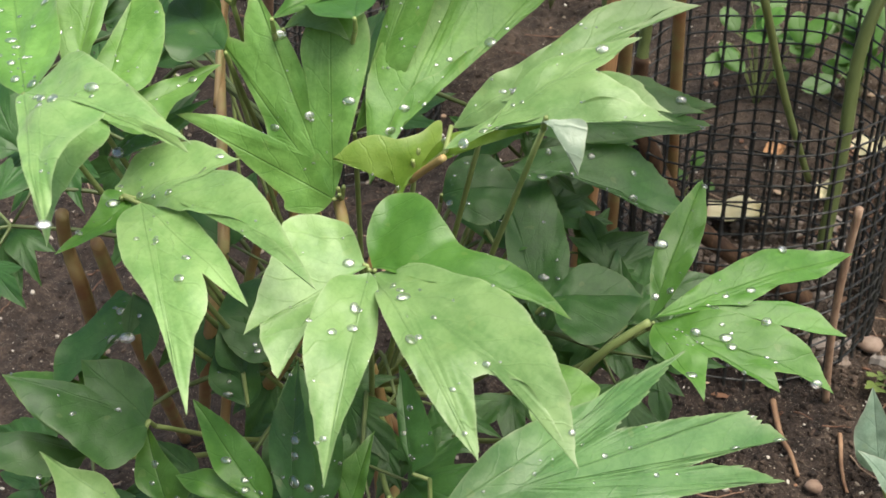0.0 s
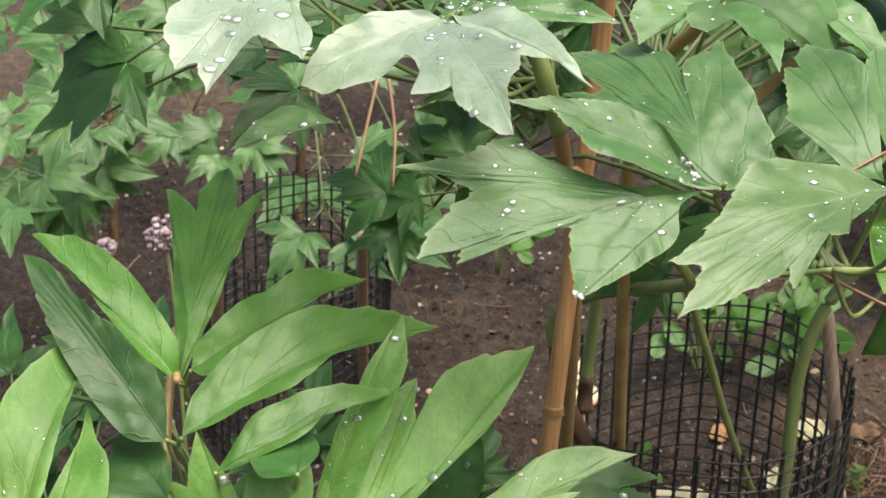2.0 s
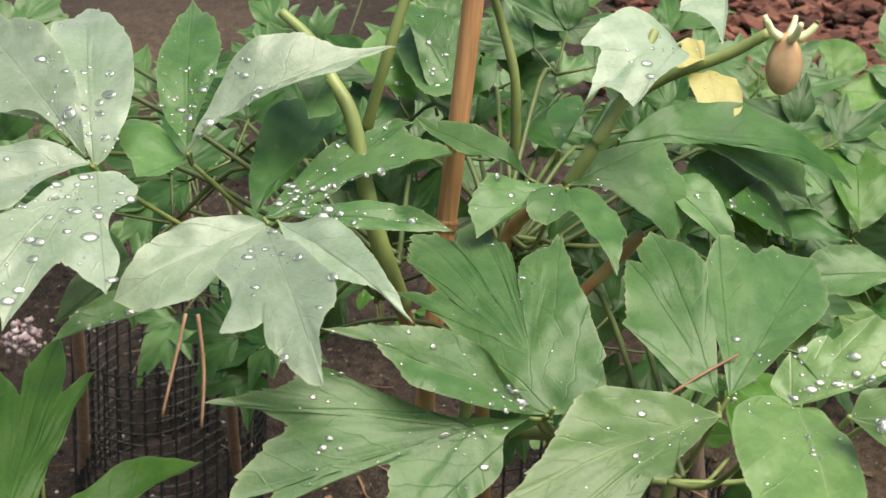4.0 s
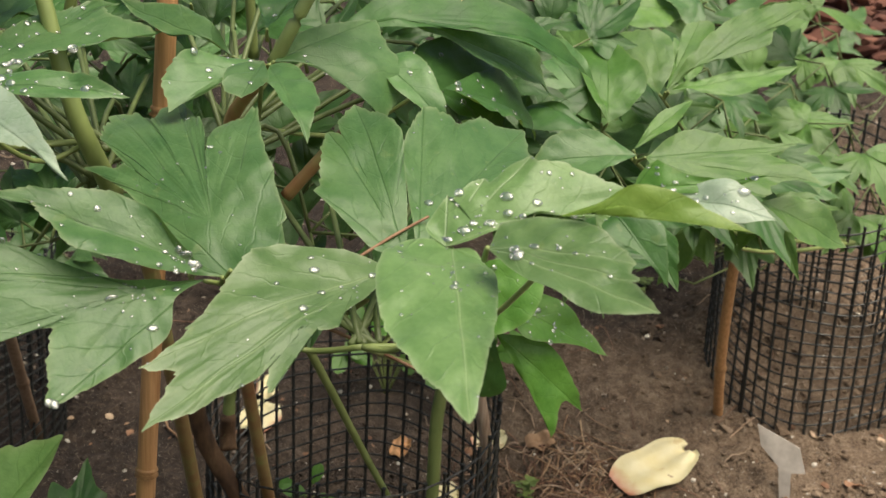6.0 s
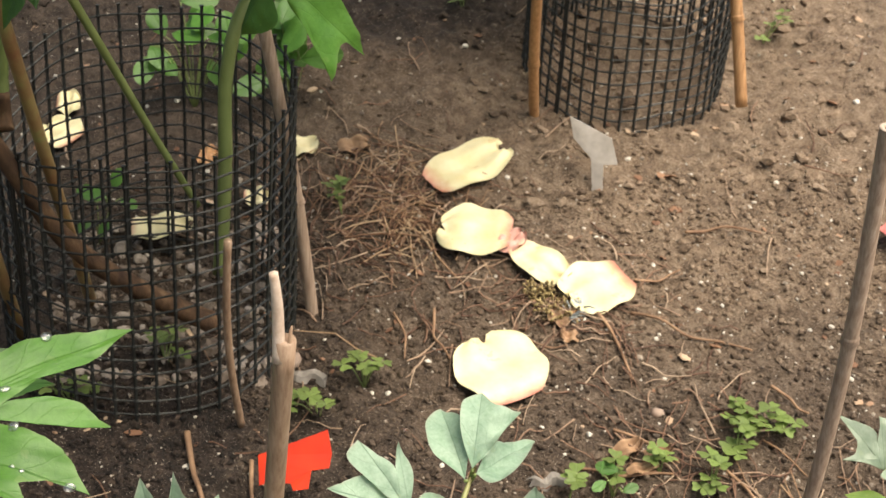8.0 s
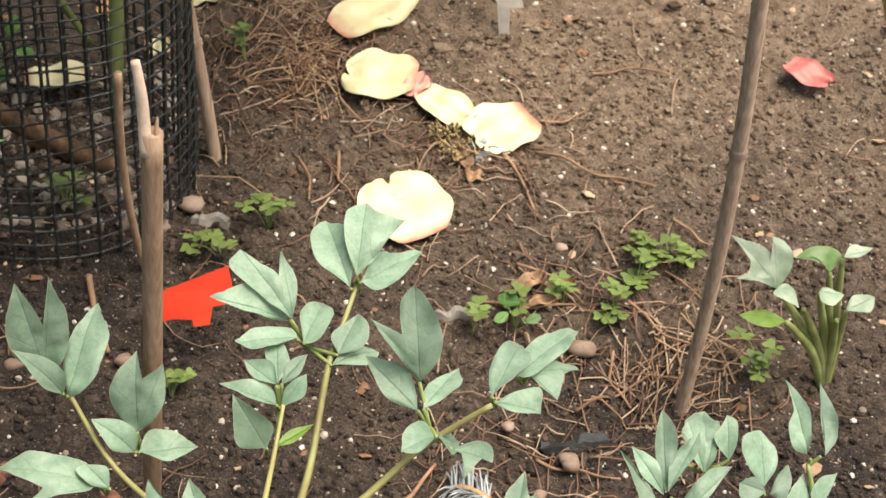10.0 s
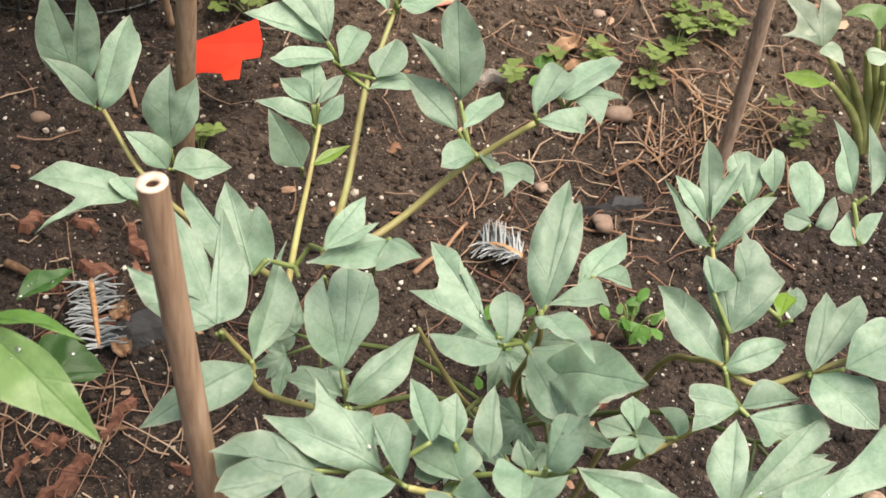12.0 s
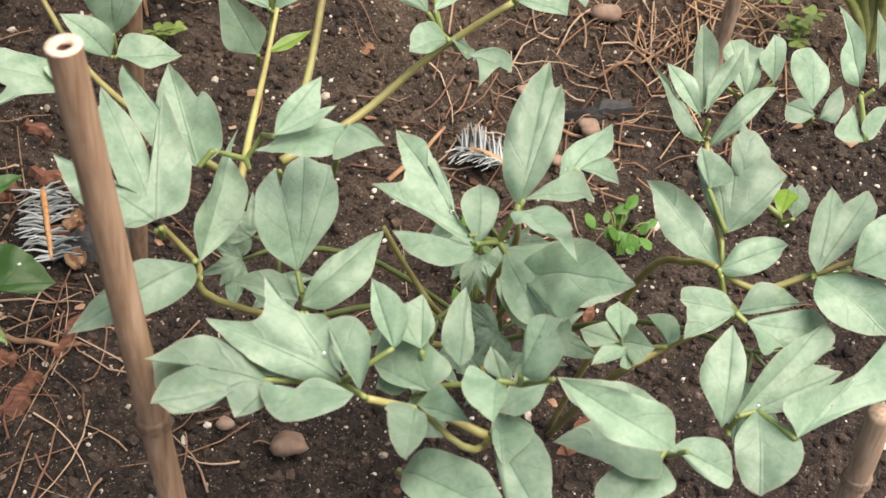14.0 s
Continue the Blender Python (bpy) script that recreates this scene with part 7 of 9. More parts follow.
tube("shoot", [(0.479, 0.736, -0.184), (0.448, 0.601, -0.015), (0.448, 0.555, 0.055), (0.444, 0.539, 0.089)], 0.0020, 0.0013, STEM_C, plant_c, 8, 6)
tube("shoot", [(0.479, 0.736, -0.184), (0.424, 0.581, -0.013), (0.405, 0.565, 0.028), (0.391, 0.564, 0.057)], 0.0019, 0.0011, STEM_C, plant_c, 8, 6)
tube("shoot", [(0.469, 0.724, -0.188), (0.438, 0.478, 0.019), (0.409, 0.461, 0.048), (0.380, 0.449, 0.070)], 0.0024, 0.0015, STEM_C, plant_c, 8, 6)
tube("shoot", [(0.488, 0.724, -0.187), (0.428, 0.462, 0.029), (0.401, 0.459, 0.053)], 0.0020, 0.0011, STEM_C, plant_c, 8, 6)
tube("shoot", [(0.510, 0.675, -0.201), (0.493, 0.529, -0.004), (0.516, 0.527, 0.020), (0.541, 0.522, 0.043)], 0.0024, 0.0015, STEM_C, plant_c, 8, 6)
tube("shoot", [(0.510, 0.679, -0.200), (0.521, 0.600, -0.006), (0.530, 0.560, 0.041), (0.538, 0.547, 0.049)], 0.0020, 0.0014, STEM_C, plant_c, 8, 6)
tube("shoot", [(0.538, 0.546, 0.049), (0.554, 0.536, 0.046), (0.576, 0.535, 0.056), (0.595, 0.534, 0.066)], 0.0018, 0.0014, STEM_C, plant_c, 8, 6)
tube("shoot", [(0.555, 0.645, 0.049), (0.551, 0.608, 0.042), (0.544, 0.564, 0.048)], 0.0012, 0.0015, STEM_C, plant_c, 8, 6)


tube("stalk", [(0.975, 1.406, 0.043), (0.780, 1.045, 0.240), (0.758, 1.039, 0.269)], 0.003, 0.0018, STEM, plant_x, 7, 5)


# ---- leafy plants behind ----
FORMS = ["m-38:30 T-30:58 s-14:44 m-12:60 T2:88 m14:58 s16:44 T33:56 m42:30", "m-40:24 m-20:45 T-6:80 m12:50 m34:28", "m-45:26 m-33:42 T-25:60 s-10:42 T4:78 m16:48 m38:30", "m-36:28 m-24:50 T-16:66 s-5:52 T8:84 m20:56 T34:52 m44:26"]
SPRAY = {}


def spray_mesh(mat, k):
    if (mat, k) not in SPRAY:
        SPRAY[mat, k] = blade(FORMS[k], mat, 0.07, 0.16, 900 + k, 5)
    return SPRAY[mat, k]


def spray(plant, root, at, size, mat, rnd, facing=(0.0, -0.75, 0.8)):
    """A compound leaf: a stalk from the root to the given place, with three stems of three leaflets."""
    root, at = Vector(root), Vector(at)
    out = at - root
    out = Vector((out.x, out.y, 0.0))
    out = out.normalized() if out.length > 0.02 else Vector((0, -1, 0))
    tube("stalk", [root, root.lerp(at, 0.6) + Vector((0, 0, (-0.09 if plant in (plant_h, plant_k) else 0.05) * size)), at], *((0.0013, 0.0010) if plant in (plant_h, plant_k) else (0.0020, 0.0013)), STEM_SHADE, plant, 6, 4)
    up = (Vector(facing) + Vector((rnd.uniform(-0.25, 0.25), rnd.uniform(-0.25, 0.25), 0))).normalized()
    ax = (out - up * out.dot(up)).normalized()
    side = ax.cross(up)
    for b, far in ((-58, 0.75), (0, 1.0), (58, 0.75)):
        w = radians(b + rnd.uniform(-10, 10))
        d = ax * math.cos(w) + side * math.sin(w)
        j = at + d * 0.05 * size * far + up * rnd.uniform(-0.006, 0.006)
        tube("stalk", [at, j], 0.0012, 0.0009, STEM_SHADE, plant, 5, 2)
        for c in (-62, 0, 62):
            w2 = w + radians(c + rnd.uniform(-10, 10))
            d2 = (ax * math.cos(w2) + side * math.sin(w2) - up * rnd.uniform(-0.05, 0.35)).normalized()
            n2 = (up - d2 * up.dot(d2) + side * rnd.uniform(-0.35, 0.35)).normalized()
            n2 = (n2 - d2 * n2.dot(d2)).normalized()
            x2 = d2.cross(n2)
            k = size * rnd.uniform(0.75, 1.1) * (1.0 if c == 0 else 0.8)
            m = Matrix((x2, d2, n2)).transposed().to_4x4()
            m.translation = j
            ob = new("leaflet", spray_mesh(mat, rnd.randrange(len(FORMS))))
            ob.parent = plant
            ob.matrix_parent_inverse = plant.matrix_basis.inverted()
            ob.matrix_basis = m @ Matrix.Diagonal((k, k, k, 1))


def bush(x, y, label, mat, places, size, seed, tall=0.26):
    if x is None:
        x, y = sum(q[0] for q in places) / len(places), sum(q[1] for q in places) / len(places) + 0.1
    ob = thing("tree_peony", on_ground(x, y), label, "plant", "peonies in the bed")
    rnd = random.Random(seed)
    low, top = on_ground(x, y, -0.01), on_ground(x, y, tall)
    tube("trunk", [low, Vector(low).lerp(Vector(top), 0.5) + Vector((0.012, -0.01, 0)), top], 0.008, 0.0055, BARK, ob, 8, 5, "brown woody stem")
    for q in places:
        spray(ob, top, q, size * rnd.uniform(0.85, 1.15), mat, rnd)
    return ob


def inner(plant, root, mat, places, size, seed):
    rnd = random.Random(seed)
    for q in places:
        low = Vector(root) + Vector((rnd.uniform(-0.008, 0.008), rnd.uniform(0.0, 0.01), rnd.uniform(-0.03, 0.0) if plant in (plant_a, plant_e, plant_f) else 0.0))
        spray(plant, low, q, size * rnd.uniform(0.85, 1.15), mat, rnd)


# dark sprays fill the gaps; shade among the leaves is in their colour
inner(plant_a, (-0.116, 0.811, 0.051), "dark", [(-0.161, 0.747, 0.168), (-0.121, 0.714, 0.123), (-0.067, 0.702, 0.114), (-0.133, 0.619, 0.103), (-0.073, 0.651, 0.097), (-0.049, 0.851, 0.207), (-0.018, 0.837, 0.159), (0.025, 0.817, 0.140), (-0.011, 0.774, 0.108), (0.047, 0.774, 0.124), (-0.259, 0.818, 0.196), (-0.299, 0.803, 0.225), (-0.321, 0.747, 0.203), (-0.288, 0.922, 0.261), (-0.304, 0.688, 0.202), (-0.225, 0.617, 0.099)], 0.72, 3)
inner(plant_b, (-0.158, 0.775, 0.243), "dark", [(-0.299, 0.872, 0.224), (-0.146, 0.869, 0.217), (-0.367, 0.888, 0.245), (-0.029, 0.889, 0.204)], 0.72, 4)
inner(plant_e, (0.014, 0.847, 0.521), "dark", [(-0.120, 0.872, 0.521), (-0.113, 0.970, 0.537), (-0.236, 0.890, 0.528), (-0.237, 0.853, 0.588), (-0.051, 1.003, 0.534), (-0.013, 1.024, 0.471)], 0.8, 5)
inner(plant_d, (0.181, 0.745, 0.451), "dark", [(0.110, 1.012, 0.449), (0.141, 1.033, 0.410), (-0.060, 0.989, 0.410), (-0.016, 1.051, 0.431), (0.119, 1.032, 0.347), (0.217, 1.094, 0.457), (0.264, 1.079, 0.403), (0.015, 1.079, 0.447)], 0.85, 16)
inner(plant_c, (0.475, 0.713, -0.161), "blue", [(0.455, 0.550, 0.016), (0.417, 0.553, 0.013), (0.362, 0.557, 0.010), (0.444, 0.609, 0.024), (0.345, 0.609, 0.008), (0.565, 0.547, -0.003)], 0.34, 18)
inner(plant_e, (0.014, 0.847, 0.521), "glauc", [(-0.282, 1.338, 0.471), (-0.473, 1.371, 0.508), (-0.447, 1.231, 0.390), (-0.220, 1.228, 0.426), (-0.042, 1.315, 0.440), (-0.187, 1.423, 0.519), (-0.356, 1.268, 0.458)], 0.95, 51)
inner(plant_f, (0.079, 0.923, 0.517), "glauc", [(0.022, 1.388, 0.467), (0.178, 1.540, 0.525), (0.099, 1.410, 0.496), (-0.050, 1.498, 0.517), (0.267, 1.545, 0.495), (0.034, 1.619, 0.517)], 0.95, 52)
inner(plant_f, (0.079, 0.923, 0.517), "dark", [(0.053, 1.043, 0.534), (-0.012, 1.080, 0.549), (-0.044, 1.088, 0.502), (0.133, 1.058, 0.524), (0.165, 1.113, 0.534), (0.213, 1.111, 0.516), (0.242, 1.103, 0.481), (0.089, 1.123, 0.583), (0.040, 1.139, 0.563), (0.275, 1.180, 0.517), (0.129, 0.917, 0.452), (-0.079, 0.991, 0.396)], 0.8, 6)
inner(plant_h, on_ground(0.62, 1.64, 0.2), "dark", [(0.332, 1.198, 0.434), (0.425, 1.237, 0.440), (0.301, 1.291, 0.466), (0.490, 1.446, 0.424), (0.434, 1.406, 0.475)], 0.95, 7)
inner(plant_h, on_ground(0.62, 1.64, 0.2), "far", [(0.389, 1.296, 0.435), (0.444, 1.358, 0.455), (0.355, 1.313, 0.490), (0.451, 1.243, 0.427), (0.299, 1.177, 0.438)], 1.0, 27)
inner(plant_k, on_ground(0.8, 1.95, 0.2), "far", [(0.568, 1.666, 0.413), (0.622, 1.605, 0.385), (0.429, 1.727, 0.453), (0.516, 1.786, 0.461), (0.665, 1.634, 0.308), (0.652, 1.839, 0.446)], 1.15, 28)
inner(plant_h, on_ground(0.62, 1.64, 0.2), "glauc", [(0.339, 1.340, 0.366), (0.396, 1.422, 0.381), (0.463, 1.417, 0.364), (0.299, 1.302, 0.409), (0.361, 1.315, 0.440), (0.500, 1.414, 0.411)], 1.1, 37)
inner(plant_k, on_ground(0.8, 1.95, 0.2), "dark", [(0.433, 1.710, 0.440), (0.551, 1.820, 0.432), (0.625, 1.768, 0.420), (0.367, 1.705, 0.436)], 1.0, 17)
bush(None, None, "light green tree peony at the back of the bed", "glauc", [(0.817, 3.012, 0.405), (0.489, 3.286, 0.396), (0.740, 2.333, 0.383), (0.817, 2.310, 0.310)], 1.0, 8)
bush(None, None, "green tree peony in the second row of the bed", "far", [(0.248, 1.846, 0.443), (0.166, 1.674, 0.470), (0.303, 1.858, 0.467), (0.054, 2.036, 0.490), (-0.073, 2.024, 0.483)], 1.0, 9)
bush(None, None, "green tree peony in the second row of the bed", "glauc", [(-0.494, 1.747, 0.262), (-0.363, 1.674, 0.251), (-0.274, 1.729, 0.253), (-0.597, 1.825, 0.262), (-0.428, 2.076, 0.285), (-0.743, 2.038, 0.360), (-0.312, 1.501, 0.236), (-0.248, 1.510, 0.226), (-0.634, 1.632, 0.284)], 1.0, 10)
bush(None, None, "green tree peony with long pale stalks", "glauc", [(-0.719, 1.619, 0.296), (-0.702, 1.734, 0.350), (-0.658, 1.445, 0.269), (-0.841, 1.816, 0.384), (-0.679, 1.825, 0.313), (-0.646, 1.530, 0.256), (-0.600, 1.536, 0.333), (-0.620, 1.512, 0.269)], 1.0, 11)
bush(None, None, "tree peony far back in the bed", "glauc", [(-0.955, 3.039, 0.240), (-0.725, 3.078, 0.222), (-0.421, 2.853, 0.316), (-0.083, 2.891, 0.317), (-0.343, 2.401, 0.374), (-0.088, 2.684, 0.432), (0.116, 2.957, 0.389), (0.361, 2.060, 0.402)], 1.1, 12)


# ---- fallen petals ----
def petal_material():
    m, n, l, p = material("yellow_petal")
    at = n.new("ShaderNodeAttribute")
    at.attribute_name = "rim"
    co = n.new("ShaderNodeTexCoord").outputs["Object"]
    f = noise_node(n, l, 60, 5, 0.6, co)
    base = ramp(n, l, f, [(0.3, (0.68, 0.59, 0.32)), (0.7, (0.74, 0.68, 0.45))])
    heel = maths(n, l, "SUBTRACT", 1.0, maths(n, l, "MULTIPLY", maths(n, l, "ADD", at.outputs["Fac"], maths(n, l, "MULTIPLY", f, 0.12)), 4.6))
    heel = maths(n, l, "MINIMUM", maths(n, l, "MAXIMUM", heel, 0.0), 0.9)
    col = mix_colour(n, l, heel, base, (0.42, 0.035, 0.05))
    brown = maths(n, l, "GREATER_THAN", noise_node(n, l, 45, 3, 0.6, co), 0.68)
    col = mix_colour(n, l, maths(n, l, "MULTIPLY", brown, 0.3), col, (0.45, 0.25, 0.08))
    l.new(col, p.inputs["Base Color"])
    p.inputs["Roughness"].default_value = 0.5
    bump(n, l, noise_node(n, l, 240, 3, 0.6, co), 0.25, 0.001, p)
    return m


PETAL = petal_material()
PETAL_RED = plain("red_petal", [(0.3, (0.45, 0.09, 0.08)), (0.7, (0.62, 0.24, 0.21))], 60, 0.5)


def petal(heel, tip, width, label, curl=0.25, mat=None, seed=1):
    """A fallen petal lying on the soil from heel to tip: a ruffled fan with thickness and a rolled edge."""
    a, b = Vector(heel), Vector(tip)
    ax = b - a
    long = ax.length
    ax.normalize()
    up = Vector((-SLOPE[0], -SLOPE[1], 1)).normalized()
    up = (up - ax * up.dot(ax)).normalized()
    side = ax.cross(up)
    rnd = random.Random(seed)
    ph = [rnd.uniform(0, 6.28) for _ in range(4)]
    rows, cols = 29, 25
    verts, rim = [], []
    for i in range(rows):
        f = i / (rows - 1)
        for j in range(cols):
            s = 2 * j / (cols - 1) - 1
            g = 0.04 + 0.96 * f
            half = 0.5 * width * (math.sqrt(max(0.0, 1 - ((g - 0.58) / (0.60 if g < 0.58 else 0.43)) ** 2)) + 0.10 * (1 - f) ** 3) * (1 + 0.035 * math.sin(11 * f + ph[0] + s) + 0.03 * math.sin(5 * f * s + ph[3]))
            reach = f - 0.10 * math.exp(-(s * half / (0.10 * width)) ** 2) * f ** 4 + 0.02 * math.sin(6 * s + ph[0]) * f ** 2
            round_end = 1
            z = 0.002 + curl * 0.10 * long * (s * s) + 0.05 * long * curl * f * f + 0.0022 * math.sin(7 * s + ph[1]) * f + 0.002 * math.sin(11 * f + ph[2])
            verts.append(a + ax * (reach * long) + side * (s * half * round_end) + up * z)
            rim.append(f)
    n = len(verts)
    verts += [v - up * 0.0009 for v in verts]
    rim = rim + rim
    faces = []
    for i in range(rows - 1):
        for j in range(cols - 1):
            q = (i * cols + j, i * cols + j + 1, (i + 1) * cols + j + 1, (i + 1) * cols + j)
            faces += [q, tuple(n + w for w in reversed(q))]
    me = mesh_from("petal", verts, faces, mat or PETAL)
    me.attributes.new("rim", "FLOAT", "POINT").data.foreach_set("value", rim)
    return tagged(part("petal", me), label, "petal", "fallen petals")


YP = "creamy yellow fallen petal with a dark red heel on soil"
petal((0.389, 1.402, 0.029), (0.470, 1.457, 0.051), 0.062, YP, 0.3, None, 1)
petal((0.466, 1.326, 0.010), (0.392, 1.340, 0.010), 0.070, YP, 0.2, None, 2)
petal((0.469, 1.311, 0.005), (0.516, 1.264, -0.007), 0.040, YP, 0.2, None, 3)
petal((0.572, 1.269, -0.002), (0.511, 1.237, -0.015), 0.066, YP, 0.25, None, 4)
petal((0.462, 1.125, -0.053), (0.428, 1.197, -0.032), 0.082, YP, 0.3, None, 5)
petal((0.233, 1.456, 0.037), (0.270, 1.469, 0.043), 0.032, "small curled yellow fallen petal on soil", 0.8, None, 6)
petal((0.008, 1.480, 0.032), (-0.024, 1.505, 0.038), 0.050, "pale yellow fallen petal inside the net", 0.3, None, 7)
petal((0.086, 1.341, -0.007), (0.151, 1.350, -0.000), 0.036, "pale yellow fallen petal inside the net", 0.4, None, 8)
petal((0.197, 1.386, 0.013), (0.223, 1.386, 0.015), 0.026, "pale yellow fallen petal inside the net", 0.4, None, 9)
petal((0.144, 1.454, 0.031), (0.166, 1.449, 0.031), 0.030, "withered orange petal inside the net", 0.4, BAMBOO_ORANGE, 10)
petal((-0.021, 1.542, 0.049), (0.005, 1.544, 0.052), 0.04, "pale yellow fallen petal behind the cane", 0.4, None, 11)
petal((0.841, 1.330, 0.033), (0.873, 1.289, 0.022), 0.036, "crumpled red fallen petal on soil", 0.9, PETAL_RED, 12)


PETAL_PINK = plain("pink_petal", [(0.3, (0.58, 0.27, 0.22)), (0.7, (0.74, 0.48, 0.40))], 60, 0.5)
DRY = plain("dry_leaf", [(0.3, (0.17, 0.085, 0.045)), (0.7, (0.42, 0.27, 0.16))], 90, 0.8, 0.6, 0.001)
DL = "curled dry orange-brown leaf scrap on soil"
petal((0.535, 1.060, -0.069), (0.561, 1.075, -0.063), 0.016, DL, 0.9, DRY, 31)
petal((0.562, 1.059, -0.067), (0.587, 1.067, -0.064), 0.013, DL, 0.9, DRY, 32)
petal((0.546, 1.045, -0.073), (0.573, 1.051, -0.069), 0.011, DL, 0.8, DRY, 33)
petal((0.508, 1.206, -0.025), (0.497, 1.227, -0.019), 0.018, DL, 0.9, DRY, 34)
petal((0.520, 1.192, -0.029), (0.502, 1.196, -0.028), 0.015, DL, 0.9, DRY, 35)
petal((0.291, 1.459, 0.041), (0.324, 1.467, 0.046), 0.028, "pale crumpled dry leaf beside the net", 0.6, DRY, 36)
petal((0.454, 1.305, 0.003), (0.478, 1.328, 0.011), 0.024, "small torn pink petal between two yellow ones", 0.5, PETAL_PINK, 37)
petal((0.198, 0.835, -0.158), (0.209, 0.827, -0.160), 0.016, DL, 0.9, DRY, 38)
petal((0.203, 0.807, -0.166), (0.212, 0.796, -0.169), 0.014, DL, 0.9, DRY, 39)


# ---- tags ----
def plate(name, pts, thick, mat, label, category):
    """A flat cut-out with thickness, from its corners."""
    p = [Vector(q) for q in pts]
    n = (p[1] - p[0]).cross(p[-1] - p[0]).normalized() * thick
    k = len(p)
    faces = [tuple(range(k)), tuple(range(2 * k - 1, k - 1, -1))] + [(i, k + i, k + (i + 1) % k, (i + 1) % k) for i in range(k)]
    return tagged(part(name, mesh_from(name, p + [q + n for q in p], faces, mat, False)), label, category)


plate("plant_tag", [(0.240, 1.022, -0.046), (0.242, 1.009, -0.066), (0.252, 1.009, -0.063), (0.267, 1.008, -0.063), (0.269, 1.004, -0.067), (0.281, 1.004, -0.065), (0.283, 1.012, -0.053), (0.297, 1.012, -0.050), (0.299, 1.019, -0.041), (0.295, 1.029, -0.025)], 0.002, RED, "bright red plastic plant tag leaning on the soil", "plant tag")
plate("plant_tag", [(0.528, 1.419, 0.104), (0.533, 1.415, 0.082), (0.552, 1.407, 0.063), (0.557, 1.402, 0.020), (0.567, 1.400, 0.020), (0.565, 1.403, 0.058), (0.579, 1.400, 0.060), (0.571, 1.406, 0.086)], 0.0015, TAG, "grey metal plant tag standing in dry soil", "plant tag")


# ---- loose things on the soil ----
def island_material(name, stops, rough, scale=160.0):
    """Colour that differs from piece to piece, with a fine grain."""
    m, n, l, p = material(name)
    isl = n.new("ShaderNodeNewGeometry").outputs["Random Per Island"]
    f = noise_node(n, l, scale, 4, 0.6)
    mixed = maths(n, l, "ADD", maths(n, l, "MULTIPLY", isl, 0.7), maths(n, l, "MULTIPLY", f, 0.3))
    l.new(ramp(n, l, mixed, stops), p.inputs["Base Color"])
    p.inputs["Roughness"].default_value = rough
    bump(n, l, f, 0.5, 0.001, p)
    return m


CRUMB = crumb_material()
FLAKE = island_material("dry_leaf_bits", [(0.15, (0.10, 0.045, 0.025)), (0.5, (0.27, 0.14, 0.08)), (0.85, (0.52, 0.38, 0.26))], 0.8)
GRIT = island_material("grit", [(0.15, (0.12, 0.09, 0.07)), (0.5, (0.34, 0.28, 0.22)), (0.85, (0.72, 0.68, 0.60))], 0.8)
NEEDLE = island_material("dry_needles", [(0.15, (0.09, 0.04, 0.024)), (0.5, (0.22, 0.12, 0.075)), (0.85, (0.46, 0.34, 0.24))], 0.7)


def ball(sub):
    bm = bmesh.new()
    bmesh.ops.create_icosphere(bm, subdivisions=sub, radius=1)
    v = [tuple(q.co) for q in bm.verts]
    f = [tuple(w.index for w in q.verts) for q in bm.faces]
    bm.free()
    return np.array(v), np.array(f)


def scatter(name, mat, n, size, flat, sub, rnd, label, box=(-0.75, 1.1, 0.45, 2.2), power=2.5, sink=0.3):
    """Very many small lumps in one mesh, lying on the soil."""
    bv, bf = ball(sub)
    vs, fs = [], []
    for i in range(n):
        x, y = rnd.uniform(box[0], box[1]), rnd.uniform(box[2], box[3])
        r = size[0] + (size[1] - size[0]) * rnd.random() ** power
        rot = np.array(Euler((rnd.uniform(-0.5, 0.5), rnd.uniform(-0.5, 0.5), rnd.uniform(0, 6.28))).to_matrix())
        jit = 1 + np.array([rnd.uniform(-0.28, 0.28) for _ in range(len(bv))])
        v = (bv * jit[:, None] * np.array([1, rnd.uniform(0.6, 1), flat * rnd.uniform(0.7, 1.2)]) * r) @ rot.T
        vs.append(v + np.array([x, y, ground_z(x, y) + lumps(x, y) + r * flat * (1 - 2 * sink) * 0.5]))
        fs.append(bf + i * len(bv))
    me = bpy.data.meshes.new(name)
    me.from_pydata(np.concatenate(vs).tolist(), [], np.concatenate(fs).tolist())
    me.materials.append(mat)
    return tagged(part(name, me), label, name.replace("_", " "), kind="stuff")


rnd = random.Random(21)
scatter("soil_crumbs", CRUMB, 19000, (0.0008, 0.0045), 0.6, 1, rnd, "loose brown crumbs of soil", power=3.0)
scatter("soil_clods", CRUMB, 380, (0.0035, 0.010), 0.5, 1, rnd, "larger crumbly brown clods of soil", power=2.5, sink=0.55)
scatter("soil_clods", CRUMB, 420, (0.0035, 0.012), 0.5, 1, rnd, "dry clods round the net between the canes", (0.42, 0.88, 1.38, 1.72), 2.5, 0.55)
scatter("soil_crumbs", CRUMB, 26000, (0.0009, 0.0046), 0.75, 1, rnd, "fine brown crumbs of damp soil", (0.03, 0.98, 0.40, 1.42), 2.2)
scatter("grit", GRIT, 5200, (0.0006, 0.0023), 0.8, 1, rnd, "tiny white and tan grit in damp soil", (0.03, 0.98, 0.40, 1.45), 2.4)
scatter("dry_leaf_bits", FLAKE, 620, (0.002, 0.0085), 0.22, 1, rnd, "torn bits of dry leaf and bark", (-0.3, 1.0, 0.42, 1.7), 2.2, 0.1)
